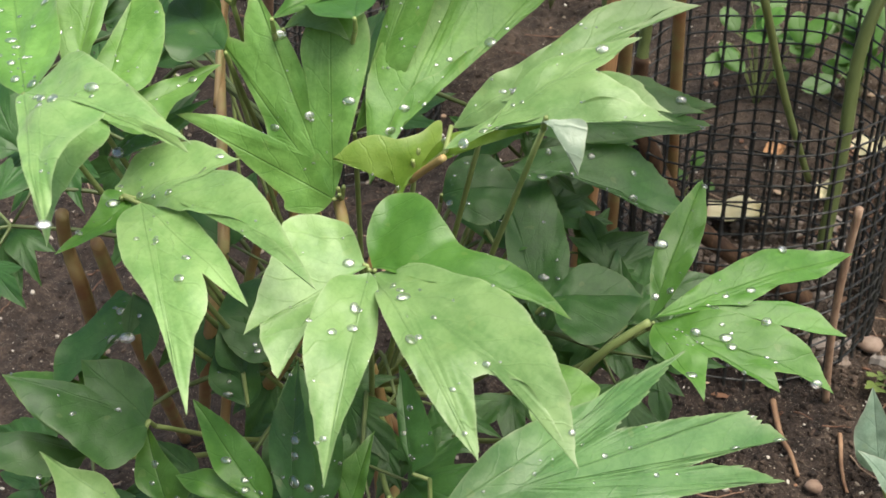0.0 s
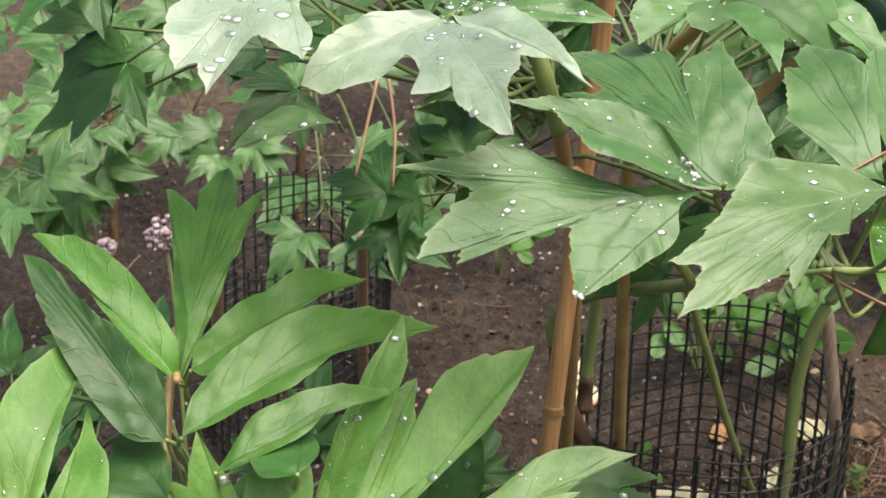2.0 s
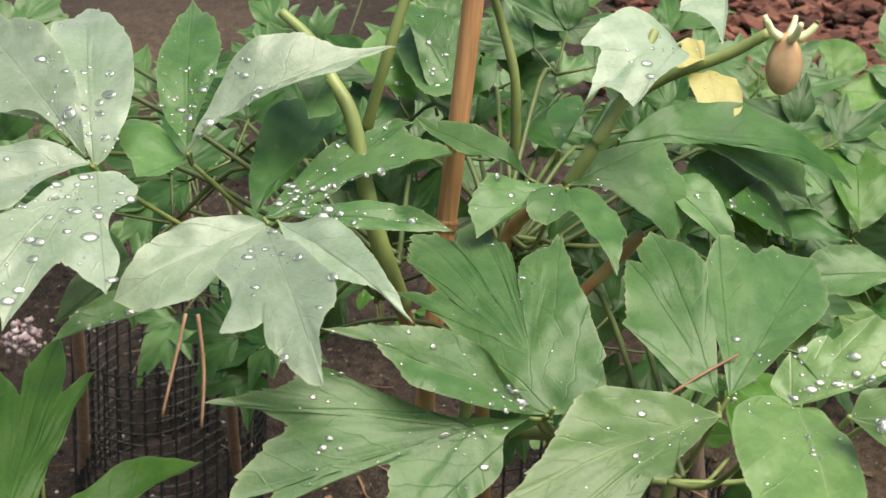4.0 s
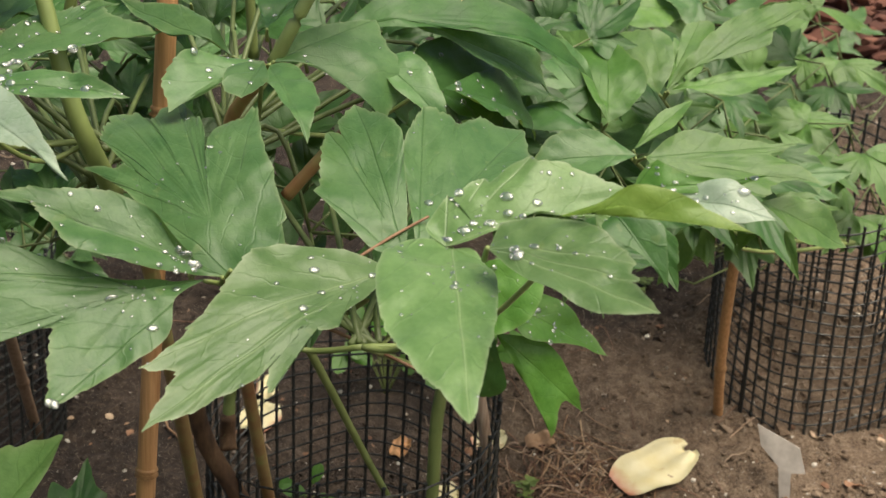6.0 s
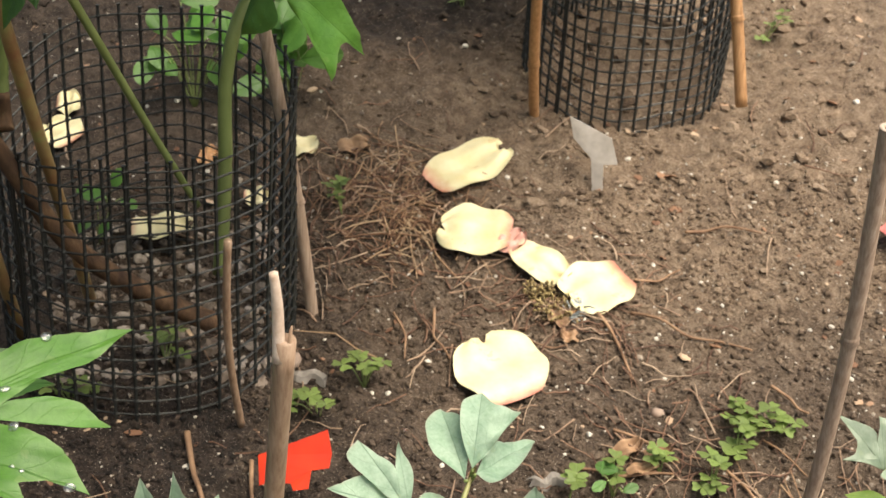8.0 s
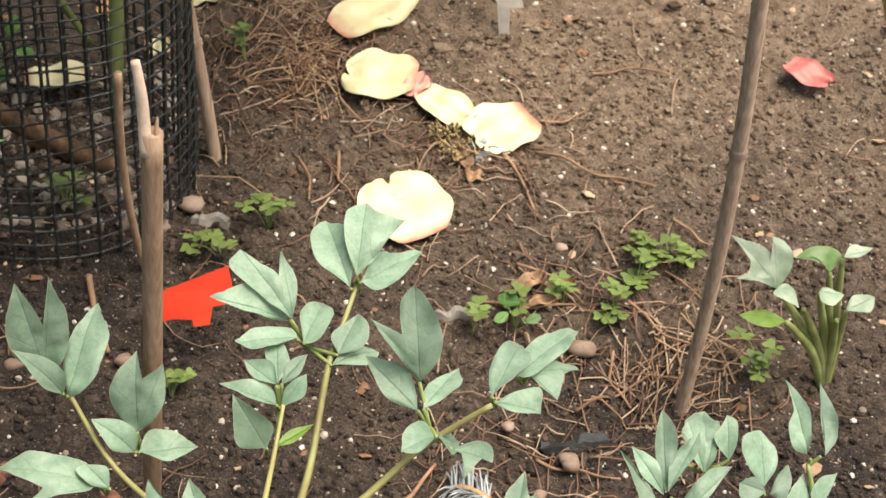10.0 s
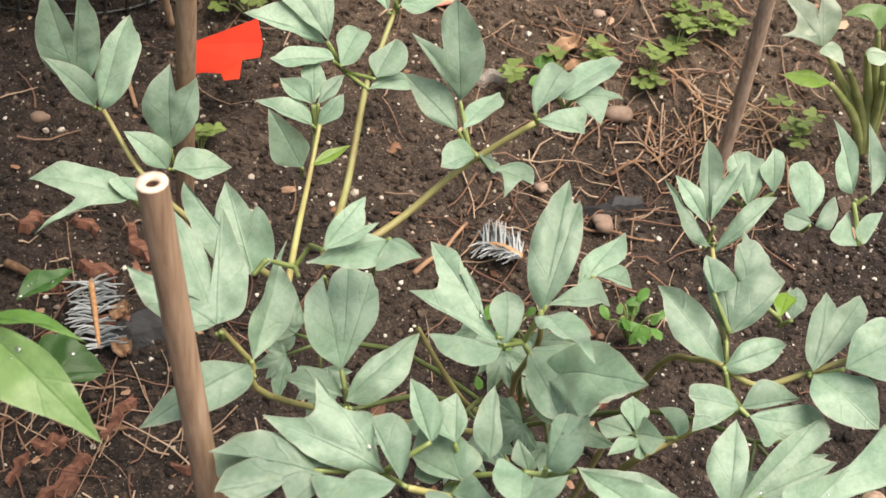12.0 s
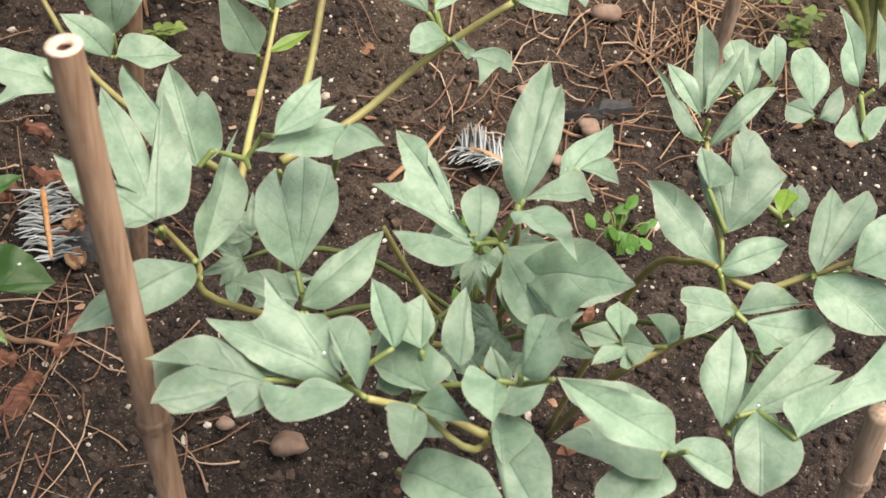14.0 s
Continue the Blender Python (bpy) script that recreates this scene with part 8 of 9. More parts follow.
GRAVEL = island_material("gravel", [(0.15, (0.07, 0.05, 0.04)), (0.5, (0.20, 0.155, 0.12)), (0.85, (0.42, 0.36, 0.31))], 0.8)
scatter("gravel", GRAVEL, 320, (0.003, 0.0085), 0.7, 2, rnd, "rounded pale gravel inside the net sleeve", (0.03, 0.24, 1.15, 1.37), 1.5, 0.3)
scatter("grit", GRIT, 5200, (0.0008, 0.0042), 0.75, 1, rnd, "pale grit and tiny stones in the soil", power=4.0)


def needles(n, spots, rnd, label, size=(0.012, 0.06), mat=None, close=0.8):
    """Thin dry needles and straws lying about, thicker round some spots."""
    verts, faces = [], []
    for i in range(n):
        if rnd.random() < close:
            cx, cy, sd = spots[rnd.randrange(len(spots))]
            x, y = rnd.gauss(cx, sd), rnd.gauss(cy, sd)
        else:
            x, y = rnd.uniform(-0.7, 1.1), rnd.uniform(0.45, 2.1)
        w, long = rnd.uniform(0, 6.28), rnd.uniform(*size)
        bend = rnd.uniform(-0.5, 0.5)
        pts = []
        for k in range(5):
            f = k / 4 - 0.5
            a = w + bend * f
            px, py = x + math.cos(a) * long * f, y + math.sin(a) * long * f
            pts.append(Vector((px, py, ground_z(px, py) + lumps(px, py) + 0.002 + 0.004 * rnd.random())))
        r = rnd.uniform(0.0005, 0.0011)
        v, f = tube_data(pts, r, r * 0.5, 4, False)
        o = len(verts)
        verts += v
        faces += [tuple(o + q for q in g) for g in f]
    return tagged(part("dry_needles", mesh_from("dry_needles", verts, faces, mat or NEEDLE)), label, "dry needles", kind="stuff")


def spot(p, sd):
    return (p[0], p[1], sd)


needles(1150, [spot((0.328, 1.407, 0.016), 0.05), spot((0.306, 1.366, 0.002), 0.05), spot((0.658, 0.988, -0.095), 0.05), spot((0.178, 0.761, -0.193), 0.09), spot((0.565, 1.077, -0.073), 0.06), spot((0.513, 1.246, -0.023), 0.04), spot((0.532, 0.901, -0.130), 0.07), spot((0.406, 1.249, -0.028), 0.1)], rnd, "dry brown pine needles and straws on soil")


STRAW_PALE = island_material("pale_straws", [(0.15, (0.13, 0.06, 0.03)), (0.5, (0.29, 0.165, 0.09)), (0.85, (0.48, 0.34, 0.21))], 0.7)
needles(110, [spot((0.345, 1.400), 0.035), spot((0.385, 1.372), 0.03), spot((0.300, 1.425), 0.035), spot((0.36, 1.345), 0.02)], rnd, "long pale orange straws lying beside the net", (0.03, 0.10), STRAW_PALE, 0.97)
needles(42, [spot((0.655, 0.975), 0.03), spot((0.64, 0.955), 0.03), spot((0.695, 1.0), 0.035)], rnd, "dry straws heaped round the weathered cane", (0.03, 0.09), STRAW_PALE, 0.97)
needles(45, [spot((0.19, 0.74), 0.05), spot((0.23, 0.70), 0.05), spot((0.15, 0.82), 0.05)], rnd, "reddish brown dry stalks on dark soil", (0.03, 0.09), NEEDLE, 0.97)


def twig(a, b, r, bow=0.006, mat=None, label="thin dry brown twig lying on soil"):
    a, b = Vector(a), Vector(b)
    m = a.lerp(b, 0.5) + (b - a).cross(Vector((0, 0, 1))).normalized() * bow
    pts = []
    for q in (a, a.lerp(m, 0.5) + Vector((0, 0, 0.001)), m, m.lerp(b, 0.5), b):
        pts.append((q.x, q.y, ground_z(q.x, q.y) + lumps(q.x, q.y) + r + 0.003))
    v, f = tube_data(curve_points(pts, 5), r, r * 0.6, 7)
    return tagged(part("twig", mesh_from("twig", v, f, mat or STRAW)), label, "twig", "twigs on the soil")


twig((0.573, 1.228, -0.025), (0.680, 1.182, -0.034), 0.0016, 0.01)
twig((0.540, 1.220, -0.030), (0.565, 1.149, -0.050), 0.0018, -0.004)
twig((0.388, 1.236, -0.033), (0.402, 1.174, -0.052), 0.0016, 0.008)
twig((0.350, 1.237, -0.035), (0.360, 1.179, -0.053), 0.0014, -0.006)
twig((0.465, 1.206, -0.038), (0.508, 1.182, -0.044), 0.0012, 0.006)
twig((0.643, 1.337, 0.012), (0.719, 1.332, 0.015), 0.0016, -0.006)
twig((0.584, 1.279, -0.009), (0.631, 1.292, -0.002), 0.0013, 0.006)
twig((0.687, 1.136, -0.047), (0.715, 1.107, -0.055), 0.0017, 0.0)
twig((0.385, 1.353, 0.003), (0.417, 1.271, -0.021), 0.0014, 0.01)
twig((0.573, 0.950, -0.112), (0.637, 0.974, -0.101), 0.0015, 0.004)
twig((0.535, 0.904, -0.128), (0.600, 0.889, -0.129), 0.0014, 0.003)
twig((0.414, 0.856, -0.150), (0.457, 0.907, -0.132), 0.0021, 0.002, None, "pinkish brown twig leaning on stones")
twig((0.533, 1.047, -0.084), (0.585, 1.044, -0.082), 0.0017, 0.003)
twig((0.539, 1.088, -0.071), (0.592, 1.056, -0.078), 0.0016, -0.004)
twig((0.505, 1.058, -0.082), (0.571, 1.048, -0.081), 0.0014, 0.004)
twig((0.160, 0.754, -0.196), (0.216, 0.743, -0.197), 0.0022, 0.002)
twig((0.116, 0.876, -0.161), (0.167, 0.857, -0.164), 0.0036, 0.002, BARK, "dark brown stick lying on soil")
twig((0.631, 1.047, -0.078), (0.692, 0.993, -0.092), 0.0015, 0.01)
twig((0.611, 1.001, -0.094), (0.617, 0.948, -0.110), 0.0014, 0.01)
twig((0.099, 1.275, -0.038), (0.185, 1.235, -0.045), 0.006, 0.004, BARK, "thick brown stick lying inside the net")
twig((-0.124, 1.508, 0.022), (-0.088, 1.459, 0.009), 0.0018, 0.004)
twig((0.172, 1.103, -0.087), (0.197, 1.020, -0.112), 0.003, 0.002)
twig((0.230, 1.072, -0.093), (0.238, 1.019, -0.109), 0.0022, 0.002)


def pebble(p, r, label, mat=None, seed=1):
    rr = random.Random(seed)
    bv, bf = ball(2)
    ph = [rr.uniform(0, 6) for _ in range(3)]
    v = []
    for q in bv:
        k = 1 + 0.12 * math.sin(3 * q[0] + ph[0]) + 0.1 * math.sin(4 * q[1] + ph[1]) + rr.uniform(-0.07, 0.07)
        v.append((p[0] + q[0] * k * r * 1.25, p[1] + q[1] * k * r * 0.95, p[2] + 0.003 + (q[2] * k * 0.7 + 0.35) * r))
    return tagged(part("pebble", mesh_from("pebble", v, [tuple(w) for w in bf.tolist()], mat or PEBBLE)), label, "stone", "stones in the soil")


for k, (p, r) in enumerate([((0.585, 1.003, -0.095), 0.0095), ((0.561, 0.897, -0.129), 0.007), ((0.253, 1.180, -0.059), 0.010), ((0.210, 1.015, -0.112), 0.007), ((0.534, 0.873, -0.138), 0.005), ((0.349, 0.674, -0.210), 0.008), ((0.560, 0.902, -0.127), 0.006), ((0.444, 0.849, -0.151), 0.006), ((0.516, 0.934, -0.120), 0.005), ((0.122, 1.016, -0.117), 0.007), ((0.348, 0.672, -0.211), 0.009), ((0.309, 0.689, -0.208), 0.005), ((0.583, 1.112, -0.061), 0.006)]):
    pebble(p, r, "rounded pale brown pebble half sunk in soil", None, k)


def chip(p, long, wide, turn, mat, label):
    """A flat splinter of charred wood with broken ends."""
    rr = random.Random(int(long * 9999))
    v, f = [], []
    for k in range(9):
        s = k / 8 - 0.5
        for a, b in ((-1, 0), (-0.6, 1), (0.6, 1), (1, 0)):
            x = s * long + (rr.uniform(-0.004, 0.004) if k in (0, 8) else 0)
            y = a * wide * 0.5 * (1 - 0.5 * abs(s)) + 0.002 * math.sin(9 * s)
            w = radians(turn)
            X, Y = p[0] + x * math.cos(w) - y * math.sin(w), p[1] + x * math.sin(w) + y * math.cos(w)
            v.append((X, Y, ground_z(X, Y) + lumps(X, Y) + 0.001 + b * 0.006))
    for k in range(8):
        f += [(k * 4 + i, k * 4 + i + 1, k * 4 + i + 5, k * 4 + i + 4) for i in range(3)]
    f += [(0, 1, 2, 3), (35, 34, 33, 32)]
    return tagged(part("wood_chip", mesh_from("wood_chip", v, f, mat, False)), label, "wood chip")


chip((0.569, 0.922, -0.121), 0.052, 0.013, 12, CHAR, "black charred splinter of wood on soil")
chip((0.222, 0.825, -0.171), 0.06, 0.03, 30, CHAR, "black charred piece of wood on soil")
BARK_RED = plain("red_brown_bark", [(0.3, (0.075, 0.028, 0.018)), (0.55, (0.17, 0.072, 0.045)), (0.75, (0.32, 0.17, 0.11))], 70, 0.85, 0.7, 0.002, (1, 5, 1))
pick = random.Random(71)
for k in range(26):
    cx, cy, sd = ((0.185, 0.80, 0.05), (0.22, 0.72, 0.05), (0.155, 0.86, 0.04), (0.56, 0.74, 0.06))[k % 4]
    chip((pick.gauss(cx, sd), pick.gauss(cy, sd), 0), pick.uniform(0.014, 0.042), pick.uniform(0.006, 0.013), pick.uniform(0, 180), BARK_RED, "reddish brown flake of bark lying on soil")
chip((0.273, 1.162, -0.063), 0.035, 0.014, -15, WEATHERED, "grey weathered dry leaf flake on soil")
chip((0.479, 1.044, -0.088), 0.03, 0.008, 10, WEATHERED, "pale torn scrap lying on soil")


# ---- clover and weeds ----
CLOVER = leaf_material("clover_leaf", (0.15, 0.225, 0.05), (0.26, 0.345, 0.105), (0.28, 0.4, 0.12), (0.3, 0.38, 0.14), 0.4, 0.1)
LEAF["clover"] = CLOVER
ROUND = ["m-50:4 m-46:8 m-28:11 s-2:9 T2:9 m28:11 m46:8 m50:4", "m-40:9 m-28:18 m-12:25 T0:28 m12:25 m28:18 m40:9"]
SMALL = [blade(q, ("clover", "green")[i], 0.03, 0.1, 950 + i, 3) for i, q in enumerate(ROUND)]


def weed(p, n, spread, tall, kind, label, seed, name="clover_plant", size=1.0):
    """A small weed: stalks from one root, each with three round leaflets (kind 0) or one oval leaf (kind 1)."""
    ob = thing(name, on_ground(p[0], p[1]), label, "weed", "weeds in the soil")
    rr = random.Random(seed)
    for i in range(n):
        w, d = rr.uniform(0, 6.28), spread * rr.uniform(0.2, 1)
        x, y = p[0] + math.cos(w) * d, p[1] + math.sin(w) * d
        top = Vector((x, y, ground_z(x, y) + tall * rr.uniform(0.5, 1.1)))
        tube("stalk", [on_ground(p[0], p[1]), Vector(on_ground(p[0], p[1])).lerp(top, 0.55) + Vector((0, 0, 0.25 * tall)), top], 0.0007, 0.0006, STEM, ob, 5, 3)
        for k in range(3 if kind == 0 else 1):
            a = rr.uniform(0, 6.28) if k == 0 else a + 2.09
            turn = Euler((rr.uniform(-0.35, 0.1) + 0.15, rr.uniform(-0.3, 0.3), a)).to_matrix().to_4x4()
            if kind == 1:
                turn = Euler((rr.uniform(0.5, 1.0), rr.uniform(-0.3, 0.3), rr.uniform(-0.3, 0.3))).to_matrix().to_4x4() @ turn
            m = Matrix.Translation(top) @ turn
            z = size * rr.uniform(0.75, 1.15)
            lf = new("leaflet", SMALL[kind])
            lf.parent = ob
            lf.matrix_parent_inverse = ob.matrix_basis.inverted()
            lf.matrix_basis = m @ Matrix.Diagonal((z, z, z, 1))
    return ob


CL = "small light green clover growing on damp soil"
for k, (p, n, d) in enumerate([((0.660, 1.090, -0.063), 9, 0.022), ((0.686, 1.090, -0.062), 5, 0.014), ((0.616, 1.031, -0.085), 6, 0.016), ((0.640, 1.062, -0.073), 5, 0.014), ((0.574, 1.049, -0.081), 3, 0.008), ((0.532, 1.042, -0.086), 3, 0.008), ((0.496, 1.028, -0.092), 3, 0.008), ((0.324, 1.152, -0.063), 6, 0.022), ((0.285, 1.119, -0.076), 5, 0.03), ((0.730, 0.978, -0.094), 6, 0.024), ((0.297, 1.375, 0.005), 4, 0.018), ((0.144, 1.183, -0.064), 5, 0.02), ((0.067, 1.140, -0.081), 5, 0.03), ((0.433, 1.717, 0.119), 3, 0.015), ((0.250, 0.979, -0.121), 3, 0.02)]):
    weed(p, n, d, 0.030, 0, CL, 40 + k, "clover_plant", 1.0)
WD = "small weed with oval green leaves on soil"
weed((0.129, 1.545, 0.048), 18, 0.07, 0.09, 1, WD, 60, "weed", 1.4)
weed((0.237, 1.542, 0.053), 15, 0.05, 0.10, 1, WD, 61, "weed", 1.4)
weed((0.228, 1.561, 0.059), 12, 0.045, 0.12, 1, "leafy weed with broad oval leaves behind the net", 68, "weed", 1.5)
weed((0.059, 1.339, -0.020), 6, 0.035, 0.05, 1, WD, 62, "weed", 0.9)
weed((-0.143, 1.738, 0.092), 7, 0.05, 0.08, 1, WD, 63, "weed", 1.3)
weed((0.533, 1.031, -0.089), 4, 0.016, 0.03, 1, WD, 64, "weed", 0.7)
weed((0.567, 0.803, -0.158), 16, 0.022, 0.03, 1, "tuft of small fleshy green weed beside the young peony", 65, "weed", 0.42)
weed((0.468, 0.767, -0.175), 14, 0.03, 0.05, 1, "tuft of small fleshy green weed beside the young peony", 66, "weed", 0.42)
weed((0.786, 1.649, 0.118), 5, 0.03, 0.03, 0, CL, 67)


# ---- spruce twigs ----
BLUE_NEEDLE = island_material("blue_grey_needles", [(0.15, (0.14, 0.16, 0.16)), (0.5, (0.27, 0.30, 0.31)), (0.85, (0.46, 0.49, 0.50))], 0.5)


def spruce(a, b, n, long, label, seed):
    a, b = Vector(a), Vector(b)
    rr = random.Random(seed)
    ob = thing("spruce_twig", a, label, "twig", "spruce twigs")
    lift = Vector((0, 0, 0.010))
    tube("twig", [a + lift, a.lerp(b, 0.5) + lift * 1.4, b + lift], 0.0026, 0.0017, BAMBOO_ORANGE, ob, 6, 4, "orange-brown twig")
    d = (b - a).normalized()
    s = d.cross(Vector((0, 0, 1))).normalized()
    verts, faces = [], []
    for i in range(n):
        q = a.lerp(b, rr.random()) + lift
        side = 1 if i % 2 else -1
        w = s * side * rr.uniform(0.6, 1) + d * rr.uniform(0.1, 0.6) + Vector((0, 0, rr.uniform(0.0, 0.7)))
        e = q + w.normalized() * long * rr.uniform(0.7, 1.1)
        v, f = tube_data([q, q.lerp(e, 0.5) + Vector((0, 0, 0.002)), e], 0.0012, 0.0005, 4, False)
        o = len(verts)
        verts += v
        faces += [tuple(o + z for z in g) for g in f]
    tagged(part("needles", mesh_from("needles", verts, faces, BLUE_NEEDLE), ob, "blue-grey needles"), kind="stuff")
    return ob


SP = "broken spruce twig with blue-grey needles on soil"
spruce((0.179, 0.859, -0.163), (0.191, 0.804, -0.179), 90, 0.021, SP, 1)
spruce((0.495, 0.867, -0.142), (0.467, 0.880, -0.140), 60, 0.022, SP, 2)


STAMEN = island_material("withered_stamens", [(0.15, (0.08, 0.055, 0.03)), (0.5, (0.24, 0.17, 0.07)), (0.85, (0.46, 0.36, 0.17))], 0.7)


def withered_flower(p, r, seed):
    """The dry heart of a fallen flower: a heap of curled stamens with knobbed ends over brown sepals."""
    rr = random.Random(seed)
    ob = thing("withered_flower", p, "brown withered flower heart with curled stamens on soil", "flower")
    bv, bf = ball(1)
    verts, faces = [], []
    for i in range(95):
        w, d = rr.uniform(0, 6.28), r * math.sqrt(rr.random())
        a = Vector(p) + Vector((math.cos(w) * d * 0.5, math.sin(w) * d * 0.5, 0.002))
        e = Vector(p) + Vector((math.cos(w) * d * 1.2, math.sin(w) * d * 1.2, rr.uniform(0.004, 0.017)))
        bend = Vector((rr.uniform(-1, 1), rr.uniform(-1, 1), rr.uniform(0, 1))) * 0.004
        v, f = tube_data([a, a.lerp(e, 0.5) + bend, e], 0.0009, 0.0007, 4, False)
        o = len(verts)
        verts += v
        faces += [tuple(o + z for z in g) for g in f]
        o = len(verts)
        verts += [e + Vector((q[0] * 0.0014, q[1] * 0.0014, q[2] * 0.0019)) for q in bv]
        faces += [tuple(o + int(z) for z in g) for g in bf]
    tagged(part("stamen_mass", mesh_from("stamen_mass", verts, faces, STAMEN), ob, "curled yellowish brown stamens"), kind="stuff")
    for k in range(4):
        w = 1.57 * k + rr.uniform(-0.4, 0.4)
        side = Vector((math.cos(w), math.sin(w), 0.0))
        tube("sepal", [Vector(p), Vector(p) + side * r * 0.7 + Vector((0, 0, 0.006)), Vector(p) + side * r * 1.25 + Vector((0, 0, 0.003))], 0.0026, 0.0010, DRY, ob, 6, 4, "dry brown sepal")
    return ob


withered_flower((0.505, 1.232, -0.027), 0.021, 3)
withered_flower((0.487, 1.253, -0.022), 0.013, 4)
spruce((0.508, 1.216, -0.034), (0.528, 1.232, -0.028), 34, 0.015, "small grey-green needle tuft beside the fallen petals", 3)


# ---- flower bud, flower head ----
BUD = plain("bud_skin", [(0.3, (0.42, 0.25, 0.13)), (0.7, (0.58, 0.43, 0.24))], 60, 0.45)
CREAM = plain("cream_bud_tip", [(0.3, (0.65, 0.68, 0.36)), (0.7, (0.75, 0.78, 0.5))], 80, 0.5)


def pod(p, r, tall):
    ob = thing("flower_bud", p, "swollen ochre flower bud hanging from its stalk", "bud")
    v, f = [], []
    for i in range(13):
        a = math.pi * i / 12
        for k in range(16):
            w = 2 * math.pi * k / 16
            rr = r * math.sin(a) * (1 + 0.05 * math.cos(5 * w)) * (0.86 + 0.14 * math.cos(a * 0.9))
            v.append((p[0] + rr * math.cos(w), p[1] + rr * math.sin(w), p[2] - tall * 0.5 * math.cos(a)))
    for i in range(12):
        f += [(i * 16 + k, i * 16 + (k + 1) % 16, (i + 1) * 16 + (k + 1) % 16, (i + 1) * 16 + k) for k in range(16)]
    part("body", mesh_from("body", v, f, BUD), ob)
    for k in range(5):
        w = 2 * math.pi * k / 5
        q = Vector((p[0] + 0.5 * r * math.cos(w), p[1] + 0.5 * r * math.sin(w), p[2] + tall * 0.42))
        tube("sepal", [q, q + Vector((0.5 * r * math.cos(w), 0.5 * r * math.sin(w), 0.3 * r)), q + Vector((0.9 * r * math.cos(w), 0.9 * r * math.sin(w), 0.9 * r))], 0.0036, 0.0018, CREAM, ob, 6, 3, "pale cream sepal")
    return ob


pod((0.244, 1.047, 0.616), 0.0135, 0.042)
LILAC = island_material("lilac_florets", [(0.15, (0.24, 0.16, 0.19)), (0.5, (0.40, 0.31, 0.33)), (0.85, (0.56, 0.49, 0.47))], 0.6)


def allium(p, r, label, seed):
    rr = random.Random(seed)
    ob = thing("allium", p, label, "flower")
    bv, bf = ball(1)
    verts, faces = [], []
    for i in range(70):
        d = Vector((rr.gauss(0, 1), rr.gauss(0, 1), rr.gauss(0, 0.8))).normalized() * r * rr.uniform(0.7, 1)
        o = len(verts)
        verts += [Vector(p) + d + Vector(q) * 0.0036 * rr.uniform(0.6, 1.2) for q in bv]
        faces += [tuple(o + int(w) for w in q) for q in bf]
    tagged(part("floret_mass", mesh_from("floret_mass", verts, faces, LILAC), ob), kind="stuff")
    tube("stalk", [p, (p[0] + 0.01, p[1], p[2] - 0.08), on_ground(p[0] + 0.02, p[1])], 0.002, 0.002, STEM, ob, 6, 4)
    return ob


allium((-0.405, 1.259, 0.268), 0.018, "round head of faded lilac and white florets", 1)
allium((-0.508, 1.348, 0.216), 0.010, "small head of faded whitish florets", 2)
tube("stalk", [(-0.037, 0.650, 0.553), (-0.040, 0.643, 0.532), (-0.043, 0.635, 0.510)], 0.0009, 0.0006, STRAW, plant_e, 5, 4, "thin dry brown fibre")
tube("stalk", [(-0.032, 0.651, 0.553), (-0.027, 0.644, 0.530), (-0.026, 0.637, 0.506)], 0.0010, 0.0007, STRAW, plant_e, 5, 4, "thin dry brown fibre")
tube("dry_bract", [(0.174, 0.744, 0.496), (0.192, 0.756, 0.506), (0.210, 0.766, 0.515)], 0.0010, 0.0007, STRAW, plant_d, 5, 4, "pinkish dry straw across the leaf")
tube("dry_bract", [(0.131, 0.789, 0.452), (0.172, 0.783, 0.439), (0.219, 0.775, 0.422)], 0.0013, 0.0009, STRAW, plant_d, 5, 4, "brown dry straw under the leaf")


# ---- stubs of the pale plant ----
for tip in ((0.713, 0.935, 0.013), (0.750, 0.935, 0.028), (0.758, 0.935, 0.039), (0.746, 0.935, 0.009), (0.771, 0.935, -0.007), (0.725, 0.935, -0.017), (0.736, 0.935, -0.005), (0.765, 0.935, -0.015)):
    low, b = Vector(on_ground(0.782, 0.965, -0.008)), Vector(tip)
    tube("stub", [low, low.lerp(b, 0.35) + Vector((0, 0, 0.012)), low.lerp(b, 0.75) + Vector((0, 0, 0.006)), b], 0.0052, 0.0020, STEM_PALE, plant_w, 8, 5)


# ---- rain drops ----
def water():
    """Clear water: mostly see-through, with a bright mirrored sky on the bead."""
    m, n, l, p = material("rain_water")
    clear, gloss, mx = n.new("ShaderNodeBsdfTransparent"), n.new("ShaderNodeBsdfGlossy"), n.new("ShaderNodeMixShader")
    clear.inputs[0].default_value = (1, 1, 1, 1)
    gloss.inputs["Roughness"].default_value = 0.36
    facing = n.new("ShaderNodeLayerWeight")
    facing.inputs["Blend"].default_value = 0.45
    share = maths(n, l, "ADD", maths(n, l, "MULTIPLY", facing.outputs["Fresnel"], 0.22), 0.26)
    l.new(maths(n, l, "MINIMUM", share, 0.9), mx.inputs[0])
    l.new(clear.outputs[0], mx.inputs[1])
    l.new(gloss.outputs[0], mx.inputs[2])
    l.new(mx.outputs[0], n["Material Output"].inputs[0])
    return m


WATER = water()


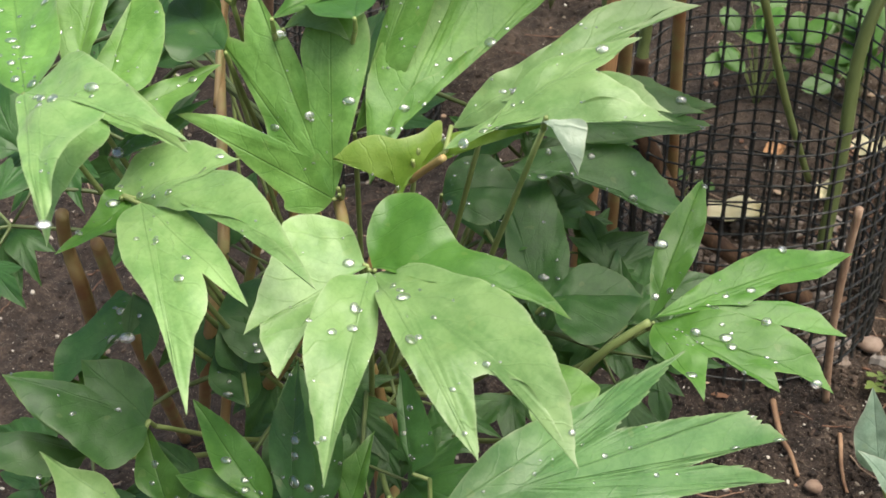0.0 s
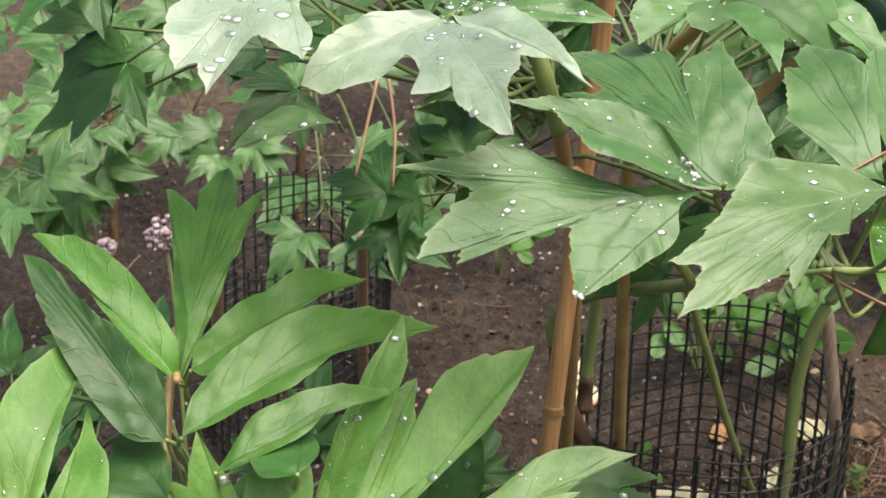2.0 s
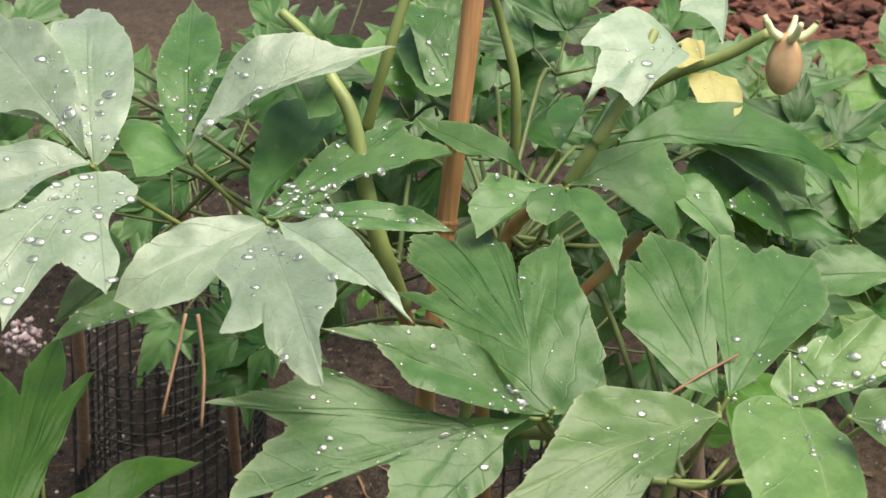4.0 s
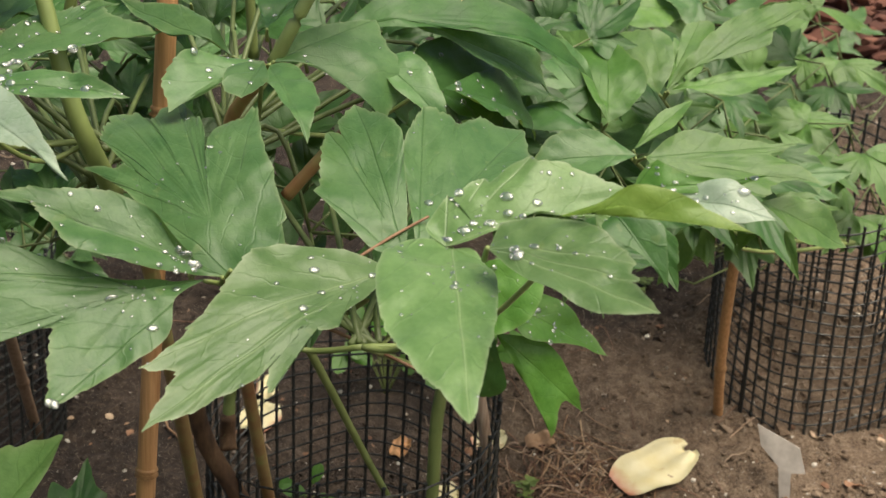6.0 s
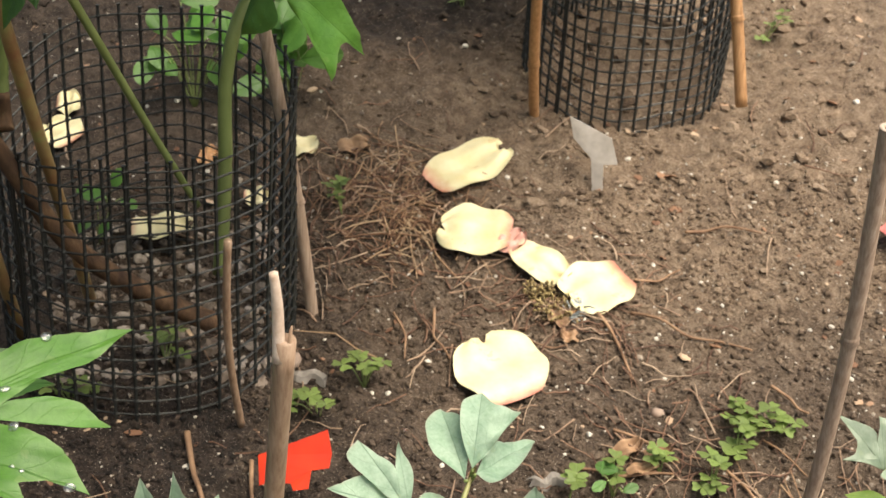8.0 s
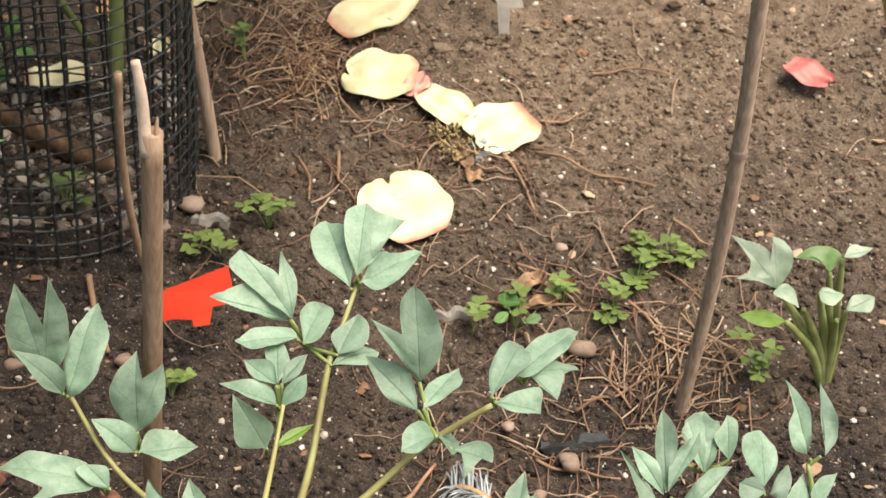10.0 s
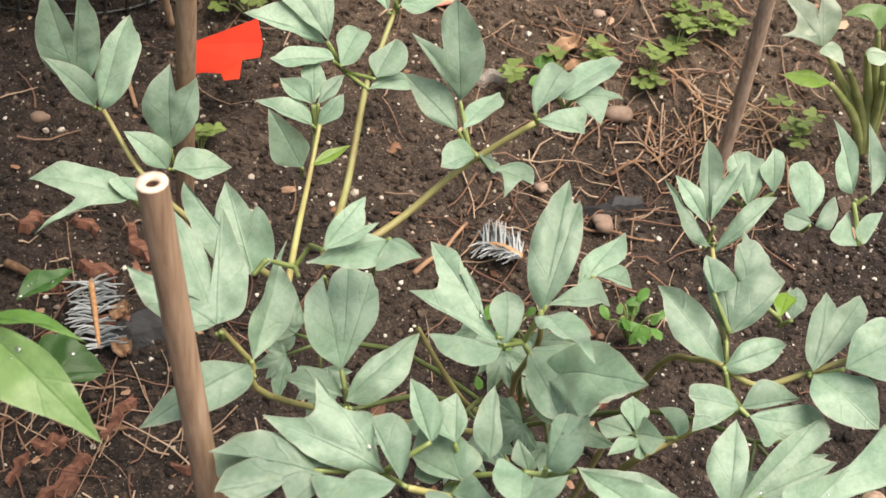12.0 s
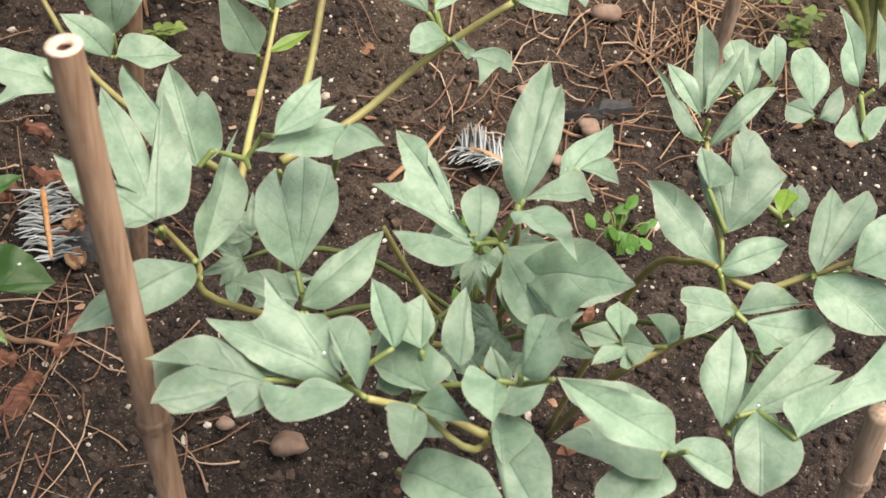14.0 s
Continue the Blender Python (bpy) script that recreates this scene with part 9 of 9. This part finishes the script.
def rain(plants, share, most, label, seed, size):
    """Rain drops lying on the leaf blades: flattened beads, crowded along the midrib near the stalk."""
    rr = random.Random(seed)
    bv, bf = ball(2)
    vs, fs = [], []
    for ob in LEAFLETS:
        if ob.parent not in plants or rr.random() > share:
            continue
        me, m = ob.data, ob.matrix_basis
        nrm = (m.to_3x3() @ Vector((0, 0, 1))).normalized()
        if nrm.z < 0.2:
            continue
        wide = max(v.co.length for v in me.vertices)
        for i in range(int(most * rr.uniform(0.2, 1) * min(1, (wide / 0.1) ** 2))):
            poly = me.polygons[min(len(me.polygons) - 1, int(len(me.polygons) * rr.random()))]
            q = m @ poly.center
            n2 = (m.to_3x3() @ poly.normal).normalized()
            if n2.z < 0.1:
                n2 = -n2
            r = size[0] + (size[1] - size[0]) * rr.random() ** 4
            rot = np.array(n2.to_track_quat("Z", "Y").to_matrix())
            v = (bv * np.array([r * rr.uniform(0.9, 1.6), r, r * rr.uniform(0.3, 0.45)])) @ rot.T + np.array(q + n2 * r * 0.16)
            fs.append(bf + len(vs) * len(bv))
            vs.append(v)
    me = bpy.data.meshes.new("rain_drops")
    me.from_pydata(np.concatenate(vs).tolist(), [], np.concatenate(fs).tolist())
    me.polygons.foreach_set("use_smooth", [True] * len(me.polygons))
    me.materials.append(WATER)
    return tagged(part("rain_drops", me), label, "water drops", kind="stuff")


rain((plant_a,), 0.85, 30, "clear rain drops on bright green leaves", 5, (0.0005, 0.0030))
rain((plant_d,), 0.95, 75, "clear rain drops on grey-green leaves", 6, (0.0005, 0.0024))
rain((plant_e,), 0.95, 75, "clear rain drops on pale waxy leaves", 7, (0.0006, 0.0030))
rain((plant_f,), 0.8, 24, "clear rain drops on dark green leaves", 8, (0.0006, 0.0026))
rain((plant_c,), 0.45, 6, "clear rain drops on blue-green leaflets", 9, (0.0006, 0.0030))


# ---- far end of the garden ----
MULCH = island_material("bark_mulch_chips", [(0.15, (0.035, 0.014, 0.010)), (0.5, (0.11, 0.040, 0.027)), (0.85, (0.21, 0.09, 0.06))], 0.9)


def mulch():
    rr = random.Random(3)
    bv, bf = ball(1)
    vs, fs = [], []
    for i in range(7000):
        x = rr.uniform(0.1, 4.2)
        y = rr.uniform(2.36 + 0.06 * math.sin(x * 5), 3.4)
        r = rr.uniform(0.012, 0.035)
        rot = np.array(Euler((rr.uniform(-0.6, 0.6), rr.uniform(-0.6, 0.6), rr.uniform(0, 6.28))).to_matrix())
        vs.append((bv * np.array([1.5, 0.7, 0.35]) * r) @ rot.T + np.array([x, y, ground_z(x, y) + 0.012]))
        fs.append(bf + i * len(bv))
    me = bpy.data.meshes.new("bark_mulch")
    me.from_pydata(np.concatenate(vs).tolist(), [], np.concatenate(fs).tolist())
    me.materials.append(MULCH)
    return tagged(part("bark_mulch", me), "reddish brown bark mulch along the hedge", "mulch", kind="stuff")


mulch()


def hedge(y, x0, x1, tall, n, label, seed):
    """A dark clipped hedge closing the garden: very many small leaves over crossing branches."""
    rr = random.Random(seed)
    verts, faces = [], []
    for i in range(n):
        x, d, h = rr.uniform(x0, x1), rr.uniform(-0.25, 0.25), tall * rr.random() ** 0.8
        if rr.random() < 0.7:
            d = -0.25 + 0.06 * rr.random()
        c = Vector((x, y + d, ground_z(x, y) + h + 0.06 * math.sin(x * 3)))
        e = Euler((rr.uniform(-1, 1), rr.uniform(-1, 1), rr.uniform(0, 6.28))).to_matrix()
        r = rr.uniform(0.02, 0.045)
        o = len(verts)
        verts += [c + e @ Vector(q) * r for q in ((-1, 0, 0), (0, -0.5, 0.1), (1, 0, 0), (0, 0.5, 0.1))]
        faces.append((o, o + 1, o + 2, o + 3))
    return tagged(part("hedge", mesh_from("hedge", verts, faces, HEDGE, False)), label, "hedge", kind="stuff")


HEDGE = island_material("hedge_leaves", [(0.15, (0.012, 0.03, 0.01)), (0.5, (0.025, 0.06, 0.02)), (0.85, (0.05, 0.10, 0.035))], 0.6)
hedge(3.35, -4.0, 5.0, 1.2, 16000, "dark green hedge behind the mulched bed", 1)
